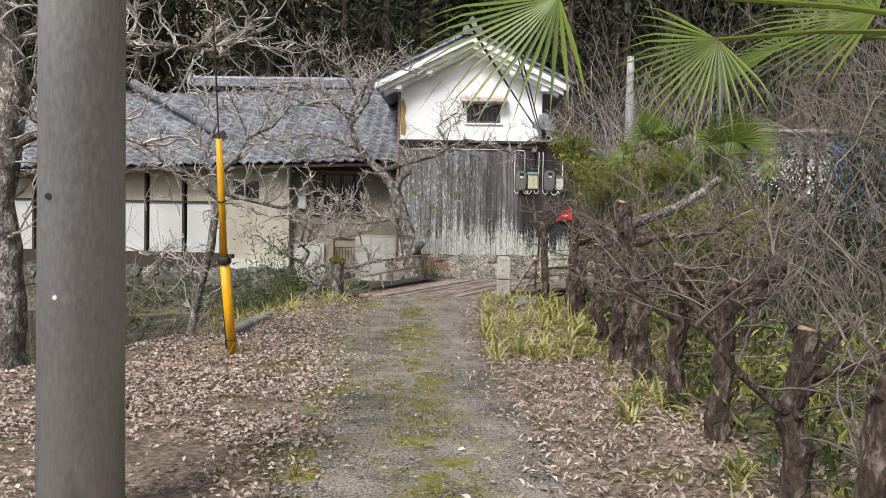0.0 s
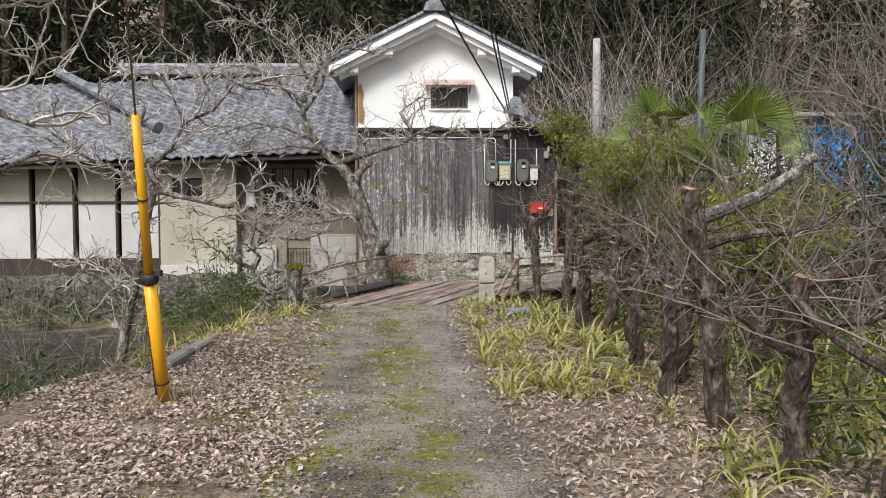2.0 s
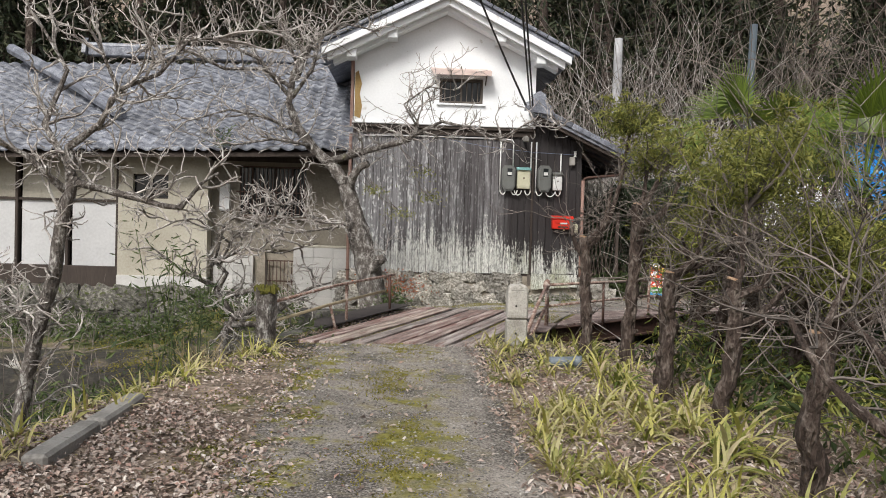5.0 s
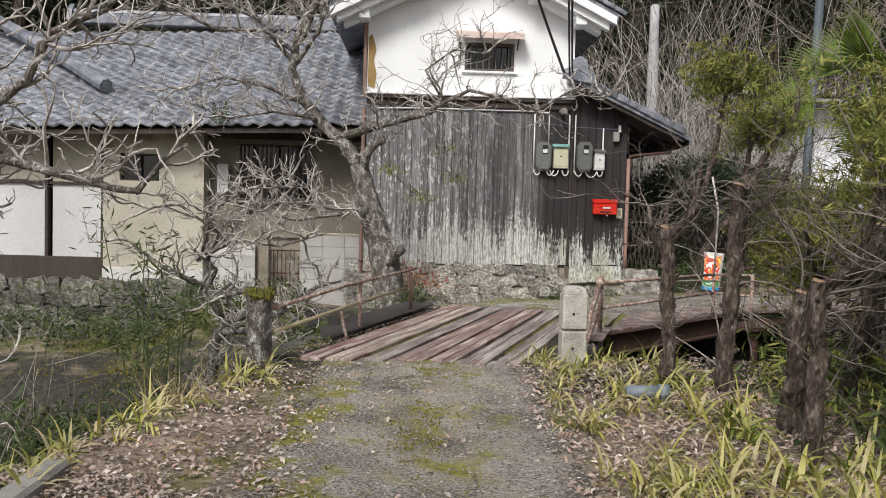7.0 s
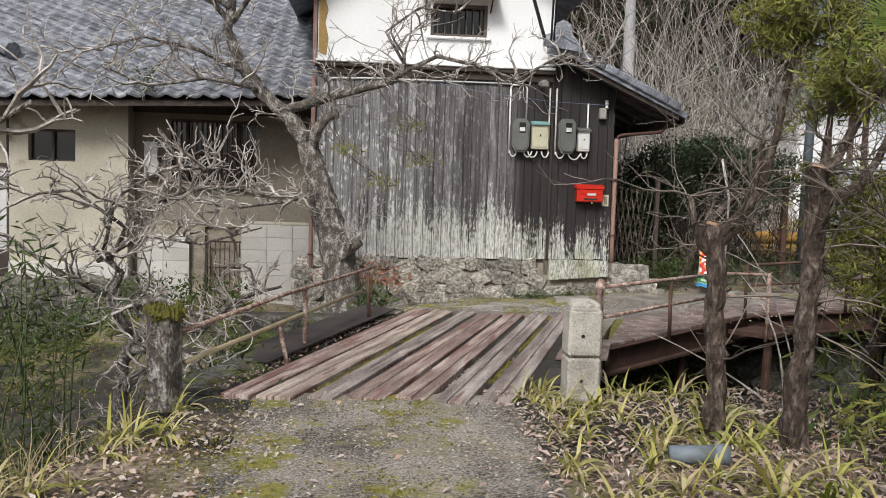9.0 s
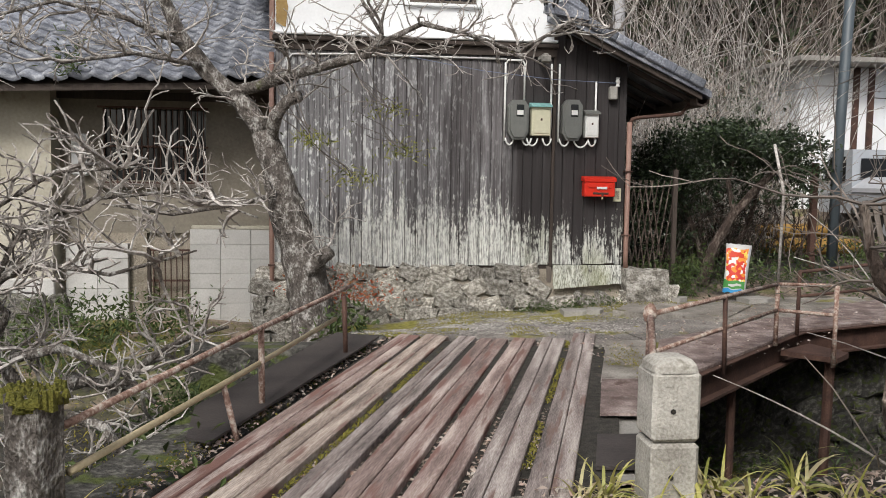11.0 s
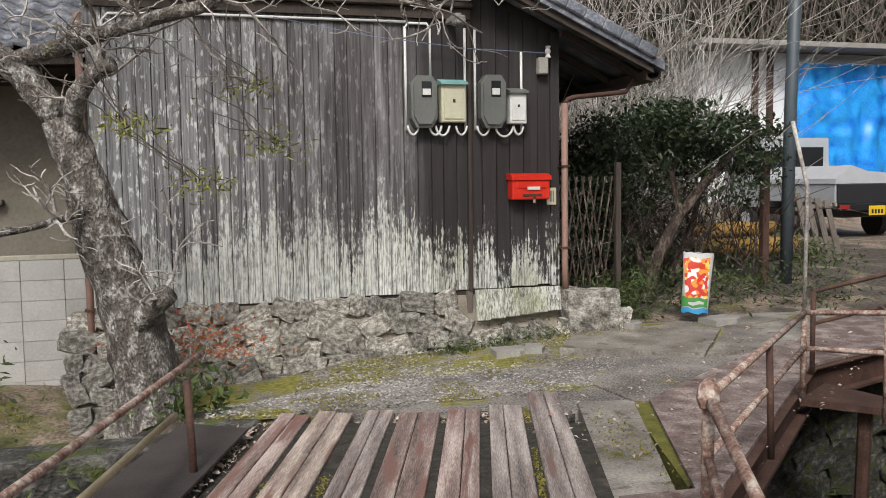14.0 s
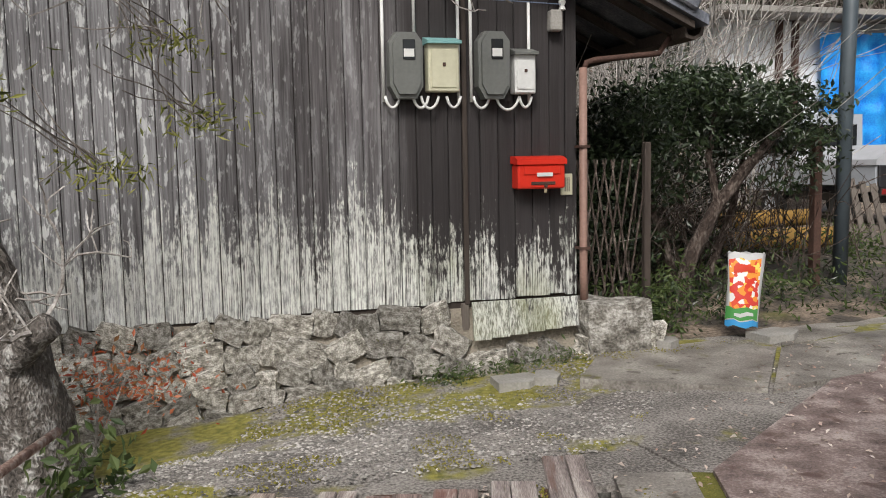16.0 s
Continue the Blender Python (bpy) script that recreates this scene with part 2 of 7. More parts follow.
M_wood = material("weathered_timber", [(0.3, (0.07, 0.055, 0.045)), (0.7, (0.22, 0.19, 0.165))], 3, 50, 0.85, 0.5, (1, 1, 0.1))
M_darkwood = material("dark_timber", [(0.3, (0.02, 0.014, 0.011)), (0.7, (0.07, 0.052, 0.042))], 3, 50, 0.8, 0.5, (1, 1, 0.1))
M_plaster = material("white_plaster", [(0.3, (0.74, 0.755, 0.77)), (0.6, (0.83, 0.845, 0.86))], 1.5, 30, 0.85, 0.15, spots=[((0.52, 0.50, 0.46), 5.0, 0.66)])
M_cream = material("cream_plaster", [(0.3, (0.32, 0.295, 0.235)), (0.65, (0.49, 0.46, 0.385))], 1.2, 25, 0.9, 0.25, spots=[((0.24, 0.20, 0.15), 2.5, 0.64)])
# clay plaster, its colour lowered for the shade under the eave
M_clay = material("eave_shaded_clay", [(0.3, (0.165, 0.145, 0.117)), (0.65, (0.275, 0.248, 0.20))], 1.5, 30, 0.9, 0.3)
# white lowered towards grey: part of the panels' shade is in this colour
M_paper = material("white_panel", [(0.3, (0.44, 0.44, 0.445)), (0.65, (0.60, 0.60, 0.60))], 1.0, 20, 0.85, 0.1)
M_mud = material("ochre_mud_wall", [(0.3, (0.25, 0.16, 0.06)), (0.7, (0.42, 0.29, 0.12))], 6, 40, 0.95, 0.6)
M_block = material("concrete_block", [(0.3, (0.38, 0.37, 0.35)), (0.65, (0.56, 0.55, 0.53))], 2, 50, 0.9, 0.35, obj=0.07)
M_concrete = material("old_concrete", [(0.3, (0.17, 0.16, 0.145)), (0.6, (0.33, 0.315, 0.29)), (0.8, (0.46, 0.44, 0.41))], 3, 60, 0.9, 0.5, spots=[((0.05, 0.05, 0.03), 12, 0.68)])
M_bollard = material("weathered_granite", [(0.32, (0.20, 0.185, 0.16)), (0.5, (0.42, 0.40, 0.36)), (0.66, (0.60, 0.575, 0.53))], 4, 70, 0.9, 0.7, spots=[((0.13, 0.12, 0.085), 7, 0.64)])
M_wet = material("damp_concrete", [(0.34, (0.09, 0.08, 0.07)), (0.52, (0.22, 0.20, 0.178)), (0.68, (0.40, 0.375, 0.335))], 3, 60, 0.6, 0.9, spots=[((0.11, 0.105, 0.03), 4, 0.62), ((0.10, 0.085, 0.07), 9, 0.60)])
M_polec = material("pole_concrete", [(0.3, (0.22, 0.22, 0.228)), (0.65, (0.47, 0.47, 0.485))], 2.2, 60, 0.85, 0.25, (1, 1, 0.35), spots=[((0.46, 0.455, 0.44), 2.4, 0.60), ((0.17, 0.165, 0.165), 1.7, 0.60)])
M_stone = material("foundation_stone", [(0.34, (0.07, 0.062, 0.052)), (0.48, (0.27, 0.25, 0.215)), (0.62, (0.62, 0.595, 0.55))], 5.0, 22, 0.9, 0.8, obj=0.42, spots=[((0.12, 0.12, 0.03), 6, 0.68)], depth=0.03)
# dark mossy stone; shadow on the stream bank also goes into this colour
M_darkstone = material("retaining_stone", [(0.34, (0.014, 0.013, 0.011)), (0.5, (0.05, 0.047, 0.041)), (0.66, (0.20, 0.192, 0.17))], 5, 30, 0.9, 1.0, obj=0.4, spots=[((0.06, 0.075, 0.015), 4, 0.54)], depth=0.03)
M_mortar = material("lime_mortar", [(0.3, (0.17, 0.145, 0.11)), (0.7, (0.44, 0.39, 0.32))], 4, 50, 0.95, 0.9, depth=0.03)
M_tile = material("blue_grey_roof_tile", [(0.3, (0.05, 0.055, 0.065)), (0.5, (0.14, 0.15, 0.18)), (0.7, (0.33, 0.345, 0.375))], 5, 40, 0.45, 0.4, obj=0.32, spots=[((0.36, 0.37, 0.37), 16, 0.66)])
M_tile_far = material("roof_tile_rows", [(0.3, (0.05, 0.055, 0.065)), (0.5, (0.145, 0.155, 0.185)), (0.7, (0.34, 0.355, 0.385))], 5, 40, 0.45, 0.4, island=0.32)
M_plank = material("worn_deck_plank", [(0.34, (0.09, 0.065, 0.058)), (0.5, (0.31, 0.225, 0.2)), (0.66, (0.62, 0.53, 0.48))], 2.2, 34, 0.75, 0.9, (6, 0.5, 1), obj=0.14, spots=[((0.205, 0.11, 0.092), 2.6, 0.52), ((0.10, 0.10, 0.03), 9, 0.70)])
M_plank_grey = material("grey_deck_plank", [(0.34, (0.095, 0.078, 0.072)), (0.5, (0.32, 0.265, 0.245)), (0.66, (0.62, 0.56, 0.52))], 2.2, 34, 0.8, 0.9, (6, 0.5, 1), obj=0.14, spots=[((0.20, 0.125, 0.105), 2.6, 0.58), ((0.10, 0.10, 0.03), 9, 0.70)])
M_plank_tan = material("tan_deck_plank", [(0.34, (0.1, 0.078, 0.066)), (0.5, (0.34, 0.27, 0.23)), (0.66, (0.64, 0.56, 0.49))], 2.2, 34, 0.8, 0.9, (6, 0.5, 1), obj=0.14, spots=[((0.205, 0.12, 0.10), 2.6, 0.57)])
M_rust = material("rusty_steel", [(0.3, (0.035, 0.018, 0.014)), (0.6, (0.10, 0.052, 0.038)), (0.8, (0.24, 0.15, 0.11))], 5, 60, 0.8, 0.4, metal=0.15)
M_rustpipe = material("flaking_rail_pipe", [(0.34, (0.10, 0.05, 0.035)), (0.48, (0.26, 0.16, 0.125)), (0.62, (0.52, 0.45, 0.39))], 14, 60, 0.8, 0.4)
M_bamboo = material("dry_bamboo", [(0.3, (0.34, 0.27, 0.16)), (0.7, (0.60, 0.50, 0.33))], 6, 50, 0.7, 0.2)
M_plate = material("dark_steel_plate", [(0.3, (0.028, 0.024, 0.024)), (0.7, (0.075, 0.062, 0.058))], 4, 60, 0.7, 0.3, metal=0.1)
M_deck = material("red_brown_road_plate", [(0.34, (0.08, 0.056, 0.050)), (0.5, (0.20, 0.148, 0.135)), (0.64, (0.40, 0.335, 0.31))], 6, 70, 0.7, 0.9, spots=[((0.10, 0.06, 0.05), 5, 0.62), ((0.30, 0.27, 0.24), 11, 0.66)])
M_moss = material("moss", [(0.3, (0.06, 0.07, 0.012)), (0.7, (0.20, 0.18, 0.03))], 9, 90, 0.95, 0.9, depth=0.02)
M_orange = material("yellow_guard_plastic", [(0.3, (0.74, 0.37, 0.01)), (0.7, (0.86, 0.45, 0.012))], 2, 30, 0.4, 0.05)
M_black = material("black_rubber", [(0.3, (0.012, 0.012, 0.012)), (0.7, (0.03, 0.03, 0.03))], 8, 40, 0.6, 0.1)
M_red = material("red_enamel", [(0.3, (0.62, 0.025, 0.012)), (0.7, (0.74, 0.04, 0.02))], 3, 30, 0.35, 0.05)
M_white = material("white_pvc", [(0.3, (0.62, 0.62, 0.60)), (0.7, (0.76, 0.76, 0.74))], 5, 40, 0.5, 0.05)
M_meter = material("grey_meter_case", [(0.3, (0.12, 0.125, 0.115)), (0.7, (0.17, 0.175, 0.165))], 5, 40, 0.5, 0.05)
M_beige = material("beige_enamel", [(0.3, (0.52, 0.50, 0.36)), (0.7, (0.62, 0.60, 0.45))], 5, 40, 0.5, 0.05)
M_teal = material("teal_lid", [(0.3, (0.16, 0.36, 0.36)), (0.7, (0.24, 0.45, 0.44))], 5, 40, 0.5, 0.05)
# near-black that paints the darkness inside rooms and holes
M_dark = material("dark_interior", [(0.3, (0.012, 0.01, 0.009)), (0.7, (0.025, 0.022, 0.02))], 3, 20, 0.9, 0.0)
M_pipe = material("brown_downpipe", [(0.3, (0.21, 0.12, 0.095)), (0.7, (0.32, 0.20, 0.16))], 5, 40, 0.6, 0.1)
M_pink = material("faded_awning", [(0.3, (0.55, 0.42, 0.38)), (0.7, (0.66, 0.54, 0.50))], 5, 40, 0.7, 0.1)
M_glass = bpy.data.materials.new("window_glass")
M_glass.use_nodes = True
M_glass.node_tree.nodes["Principled BSDF"].inputs["Base Color"].default_value = (0.02, 0.022, 0.025, 1)
M_glass.node_tree.nodes["Principled BSDF"].inputs["Roughness"].default_value = 0.08


def wall_boards():
    """Charred boards gone grey, pale streaks running up from the foot, darker to the right by the meters."""
    m = bpy.data.materials.new("weathered_wall_boards")
    m.use_nodes = True
    N, L = m.node_tree.nodes, m.node_tree.links
    bs = N["Principled BSDF"]
    bs.inputs["Roughness"].default_value = 0.85
    pos = N.new("ShaderNodeNewGeometry").outputs["Position"]
    sep = N.new("ShaderNodeSeparateXYZ")
    L.new(pos, sep.inputs[0])
    rnd = N.new("ShaderNodeObjectInfo").outputs["Random"]
    def mth(op, a, b=0.0):
        n = N.new("ShaderNodeMath")
        n.operation = op
        for i, x in enumerate((a, b)):
            if isinstance(x, (int, float)):
                n.inputs[i].default_value = x
            else:
                L.new(x, n.inputs[i])
        return n.outputs[0]
    def nz(sx, sz, d=5.0, r=0.6):
        mp = N.new("ShaderNodeMapping")
        mp.inputs["Scale"].default_value = (sx, sx, sz)
        L.new(pos, mp.inputs["Vector"])
        n = N.new("ShaderNodeTexNoise")
        n.inputs["Scale"].default_value, n.inputs["Detail"].default_value, n.inputs["Roughness"].default_value = 1.0, d, r
        L.new(mp.outputs[0], n.inputs["Vector"])
        return n.outputs["Fac"]
    def rng(f, a, b):
        n = N.new("ShaderNodeMapRange")
        n.inputs[1].default_value, n.inputs[2].default_value = a, b
        L.new(f, n.inputs[0])
        return n.outputs[0]
    def mix(f, a, b):
        n = N.new("ShaderNodeMix")
        n.data_type = "RGBA"
        for i, x in zip((0, 6, 7), (f, a, b)):
            if isinstance(x, tuple):
                n.inputs[i].default_value = (*x, 1)
            else:
                L.new(x, n.inputs[i])
        return n.outputs[2]
    grain, streak, broad = nz(70, 1.6, 6.0, 0.7), nz(17, 0.7, 5.0, 0.6), nz(1.6, 0.8, 3.0)
    flake, fleck, scratch = nz(44, 13.0, 5.0, 0.7), nz(30, 9.0, 4.0, 0.6), nz(120, 2.2, 4.0, 0.7)
    x, z = sep.outputs[0], sep.outputs[2]
    col = mix(rng(mth("ADD", mth("MULTIPLY", grain, 0.6), mth("MULTIPLY", streak, 0.4)), 0.36, 0.64), (0.034, 0.030, 0.031), (0.160, 0.148, 0.152))
    # right-hand boards, by the meters and the lean-to, darkened towards near-black
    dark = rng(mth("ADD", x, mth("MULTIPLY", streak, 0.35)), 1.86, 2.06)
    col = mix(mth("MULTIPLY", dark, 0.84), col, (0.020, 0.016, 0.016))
    # boards gone silver, with flecks of pale skin, more of them away from the meters
    left = rng(x, 1.3, -0.9)
    silver = rng(mth("ADD", mth("ADD", mth("MULTIPLY", streak, 0.6), mth("MULTIPLY", broad, 0.5)), mth("ADD", mth("MULTIPLY", left, 0.20), mth("MULTIPLY", rnd, 0.14))), 0.60, 0.88)
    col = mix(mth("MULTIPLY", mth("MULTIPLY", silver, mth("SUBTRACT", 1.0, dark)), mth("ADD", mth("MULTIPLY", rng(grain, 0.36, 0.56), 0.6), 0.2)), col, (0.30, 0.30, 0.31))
    spot = mth("MULTIPLY", rng(mth("ADD", mth("MULTIPLY", fleck, 0.7), mth("MULTIPLY", streak, 0.3)), 0.54, 0.60), mth("ADD", mth("MULTIPLY", left, 0.85), 0.15))
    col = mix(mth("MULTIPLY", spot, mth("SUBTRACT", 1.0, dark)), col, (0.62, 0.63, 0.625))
    # pale bloom rising from the foot, board by board, flaking at its upper edge
    tall = mth("ADD", mth("ADD", mth("MULTIPLY", rnd, 0.30), mth("MULTIPLY", streak, 1.5)), mth("SUBTRACT", mth("MULTIPLY", broad, 0.7), 0.42))
    tall = mth("SUBTRACT", tall, mth("ADD", mth("MULTIPLY", dark, 0.24), mth("MULTIPLY", rng(x, 0.5, -0.5), 0.14)))
    rise = mth("DIVIDE", mth("SUBTRACT", tall, mth("SUBTRACT", z, 0.28)), 0.62)
    foot = mth("ADD", rise, mth("MULTIPLY", mth("SUBTRACT", mth("ADD", mth("MULTIPLY", flake, 0.72), mth("MULTIPLY", scratch, 0.28)), 0.5), 3.8))
    cover = mth("MULTIPLY", rng(foot, 0.15, 0.55), mth("ADD", mth("MULTIPLY", rng(mth("ADD", mth("MULTIPLY", scratch, 0.6), mth("MULTIPLY", flake, 0.4)), 0.44, 0.56), 0.80), 0.16))
    cover = mth("MULTIPLY", cover, mth("SUBTRACT", 1.0, mth("MULTIPLY", rng(x, 0.4, -0.6), 0.35)))
    col = mix(cover, col, (0.70, 0.71, 0.66))
    green = mth("MULTIPLY", rng(foot, 0.2, 0.7), rng(x, 1.6, 2.3))
    col = mix(mth("MULTIPLY", mth("MULTIPLY", green, rng(broad, 0.42, 0.6)), 0.55), col, (0.20, 0.21, 0.085))
    hs = N.new("ShaderNodeHueSaturation")
    L.new(col, hs.inputs["Color"])
    L.new(mth("ADD", mth("MULTIPLY", rnd, 0.22), 0.90), hs.inputs["Value"])
    L.new(hs.outputs[0], bs.inputs["Base Color"])
    b = N.new("ShaderNodeBump")
    b.inputs["Strength"].default_value, b.inputs["Distance"].default_value = 0.6, 0.008
    L.new(mth("ADD", grain, mth("MULTIPLY", streak, 0.6)), b.inputs["Height"])
    L.new(b.outputs[0], bs.inputs["Normal"])
    return m


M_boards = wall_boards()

# ---- ground ----
def smooth(a, b, x):
    t = min(1.0, max(0.0, (x - a) / (b - a)))
    return t * t * (3 - 2 * t)


def bank_x(y):
    """Where the near bank ends on the stream side."""
    if y < 4:
        return -2.9 - 0.4 * (4 - y)
    if y < 8.2:
        return -2.8 + 0.75 * (y - 4) / 4.2
    return -2.05 + 0.75 * min(1.0, (y - 8.2) / 2.6)


def far_edge(x):
    """Where the yard begins beyond the stream."""
    if x < 2.3:
        return 15.3
    if x < 4.4:
        return 15.3 + (x - 2.3) * 0.4
    return 16.14 + (x - 4.4) * 0.2


def height(x, y):
    n = 0.02 * noise.noise((x * 1.3, y * 1.3, 0)) + 0.012 * noise.noise((x * 5, y * 5, 3))
    near = -0.115 + n + 0.03 * smooth(1.0, 2.2, x)
    if x > 2.6:
        near += 0.02 * noise.noise((x, y, 7)) - 0.15 * smooth(2.6, 5, x)
    # the stream's cut, across the walk
    fe = far_edge(x)
    bed = -1.75 + 0.12 * noise.noise((x * 0.9, y * 0.9, 2)) + 0.05 * noise.noise((x * 4, y * 4, 2))
    z = near
    if x < 0:
        west = smooth(bank_x(y) + 0.05, bank_x(y) - 0.7, x)
        z = near * (1 - west) + bed * west
    if y > 10.9:
        s = smooth(10.95, 11.35, y)
        z = z * (1 - s) + min(z, bed) * s
    if y > fe - 0.3:
        yard = -0.16 - 0.09 * smooth(15.2, 17.2, y) + n * 0.6
        yard += 0.12 * smooth(2.2, 3.4, x) * smooth(16, 17.4, y)
        yard += 0.24 * smooth(17.5, 19.5, y) * smooth(3.6, 6, x) + 0.12 * smooth(19.5, 24, y) * smooth(3.6, 6, x)
        yard -= 0.33 * smooth(1.5, -0.6, x) * smooth(15.5, 17.3, y) + 0.22 * smooth(-0.3, -1.0, x)
        s = smooth(fe - 0.1, fe + 0.05, y)
        z = z * (1 - s) + yard * s
    if x < -0.9:
        terrace = -1.2 + 0.62 * smooth(15.6, 18.2, y) * smooth(-4.6, -3.8, x) + 0.08 * noise.noise((x, y, 4)) + n
        w = smooth(-0.95, -1.5, x) if y > 15 else 1.0
        t = smooth(14.0, 14.5, y)
        if y > 14.0:
            z = z * (1 - t * w) + terrace * t * w
    if y > 25:
        z += (y - 25) * 0.55 * smooth(25, 30, y) + 0.5 * noise.noise((x * 0.3, y * 0.3, 5))
    if x > 4.5:
        z += 0.5 * (x - 4.5) * smooth(15.0, 10.5, y) * smooth(4.5, 7, x)
    return max(-3, min(z, 60))


def steps(a, b, d):
    return list(np.arange(a, b, d))


gx = [-160, -90, -50, -30, -20, -15] + steps(-12, -5, 0.4) + steps(-5, 8, 0.14) + steps(8, 16, 0.5) + [18, 22, 30, 50, 90, 160]
gy = [-160, -80, -40, -20, -10, -7] + steps(-5, 3, 0.3) + steps(3, 20, 0.14) + steps(20, 45, 0.8) + [50, 60, 80, 120, 180]
g = MB()
g.v = [(x, y, height(x, y)) for y in gy for x in gx]
nx = len(gx)
g.f = [(j * nx + i, j * nx + i + 1, (j + 1) * nx + i + 1, (j + 1) * nx + i) for j in range(len(gy) - 1) for i in range(nx - 1)]
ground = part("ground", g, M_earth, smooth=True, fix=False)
tagged(ground, "brown earth bank with leaf litter, moss and a stream cut", "ground", kind="structure")


def sheet(name, poly_rows, mat, label, category, lift=0.012):
    """A laid surface: rows of (y, x0, x1) with wavering edges, a little above the ground."""
    s = MB()
    cols = 14
    for y, a, b in poly_rows:
        for i in range(cols + 1):
            u = i / cols
            x = a + (b - a) * u
            edge = min(u, 1 - u) * 2
            s.v.append((x, y, max(height(x, y), -0.4) + lift * smooth(0, 0.25, edge) - 0.03 * (1 - smooth(0, 0.12, edge))))
    w = cols + 1
    s.f = [(j * w + i, j * w + i + 1, (j + 1) * w + i + 1, (j + 1) * w + i) for j in range(len(poly_rows) - 1) for i in range(cols)]
    return tagged(part(name, s, mat, smooth=True, fix=False), label, category, kind="structure")


rows = []
for y in steps(-8, 10.95, 0.15):
    wob = 0.06 * noise.noise((y * 1.7, 0, 0))
    rows.append((y, -0.33 - 0.75 * smooth(-0.5, 7, y) + wob, 1.34 - 0.50 * smooth(-1, 6, y) + 0.06 * noise.noise((y * 1.5, 4, 0))))
road = sheet("road", rows, M_gravel, "grey gravel track with mossy centre strip and wheel ruts", "road")
rows = []
for y in steps(15.34, 17.66, 0.12):
    rows.append((y, -0.35 + 0.1 * noise.noise((y * 2, 9, 0)), 2.3 + 1.9 * (y - 15)))
yard = sheet("pavement", rows, M_yard, "grey gravel yard with moss along the house wall", "pavement")


# ---- rocks, shared shapes ----
def rock_data(name, mat, seed, flat=1.0, cuts=3):
    """A rough lump about one unit across, flattened along y."""
    b = bmesh.new()
    bmesh.ops.create_cube(b, size=1.0)
    bmesh.ops.subdivide_edges(b, edges=b.edges, cuts=cuts - 1, use_grid_fill=True)
    for v in b.verts:
        d = v.co.normalized()
        p = v.co * 0.78 + d * 0.16
        p += d * 0.22 * noise.noise(p * 2.6 + Vector((seed * 7.1, seed * 3.3, 0))) + Vector((0, 0.06 * noise.noise(p * 6 + Vector((seed, 2, 0))), 0))
        v.co = Vector((p.x, p.y * flat, p.z))
    me = bpy.data.meshes.new(name)
    b.to_mesh(me)
    b.free()
    me.materials.append(mat)
    return me


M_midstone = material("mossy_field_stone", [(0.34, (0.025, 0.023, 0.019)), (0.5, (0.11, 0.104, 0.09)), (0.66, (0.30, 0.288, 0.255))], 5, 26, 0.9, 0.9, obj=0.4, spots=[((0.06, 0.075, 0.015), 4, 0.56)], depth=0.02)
MIDSTONES = [rock_data("stone", M_midstone, i + 20, 0.8) for i in range(5)]
STONES = [rock_data("stone", M_stone, i, 0.8) for i in range(6)]
DARKSTONES = [rock_data("stone", M_darkstone, i + 10, 0.8) for i in range(6)]


def stone_wall(parent, kinds, x0, x1, ybase, z0, z1, size, top=None, normal_turn=0.0, origin=(0, 0), limit=300, batter=0.0, depth=(0.35, 0.55)):
    """Rough stones packed in wavering courses on a wall's face; origin and normal_turn set the face."""
    made, z = 0, z0
    turn = Matrix.Rotation(normal_turn, 4, "Z")
    while z < z1:
        hgt = size * R(0.7, 1.0)
        x = x0 - R(0, size * 0.5)
        while x < x1:
            w = size * R(0.8, 1.7)
            zz = z + hgt / 2 + R(-0.03, 0.03)
            if (top is None or zz < top(x + w / 2)) and made < limit:
                m = Matrix.Translation((origin[0], origin[1], 0)) @ turn @ Matrix.Translation((x + w / 2, ybase + R(-0.03, 0.03) * (1.0 if not batter else 0.5) - batter * (z1 - zz), zz))
                m = m @ Euler((R(-0.15, 0.15), R(-0.55, 0.55), R(-0.2, 0.2))).to_matrix().to_4x4() @ Matrix.Diagonal((w * 0.90, size * R(*depth), hgt * 0.95, 1))
                share("stone", random.choice(kinds), parent, m)
                made += 1
            x += w * 0.94
        z += hgt * 0.92


# ---- storehouse ----
WY = 17.63
HX0, HX1, HX2 = -1.1, 2.32, 3.25
house = thing("storehouse", "white-plastered storehouse with weathered board wall and tiled gable roof", "house", at=(0.6, 17.6, -0.3))
house_inv = Matrix.Translation((-0.6, -17.6, 0.3))


def hpart(name, mb, mat, label="", parent=None, smooth=False):
    ob = part(name, mb, mat, None, label, smooth)
    ob.parent = parent or house
    if parent is None:
        ob.matrix_basis = house_inv
    return ob


wx0, wx1, wz0, wz1 = 0.50, 1.32, 3.50, 3.97
UP = "white lime plaster gable wall with hairline stains"
hpart("upper_wall", MB().box(HX0, HX1, WY, WY + 0.18, 3.06, wz0), M_plaster, UP)
hpart("upper_wall", MB().box(HX0, wx0, WY, WY + 0.18, wz0, wz1), M_plaster, UP)
hpart("upper_wall", MB().box(wx1, HX1, WY, WY + 0.18, wz0, wz1), M_plaster, UP)
hpart("upper_wall", MB().prism([(HX0, wz1), (HX1, wz1), (HX1, 4.42), (0.6, 5.36), (HX0, 4.42)], WY, WY + 0.18), M_plaster, UP)
hpart("side_wall", MB().box(HX0, HX0 + 0.18, WY + 0.18, 22.5, 3.06, 4.42), M_plaster)
hpart("side_wall", MB().box(HX1 - 0.18, HX1, WY + 0.18, 22.5, 3.06, 4.42), M_plaster)
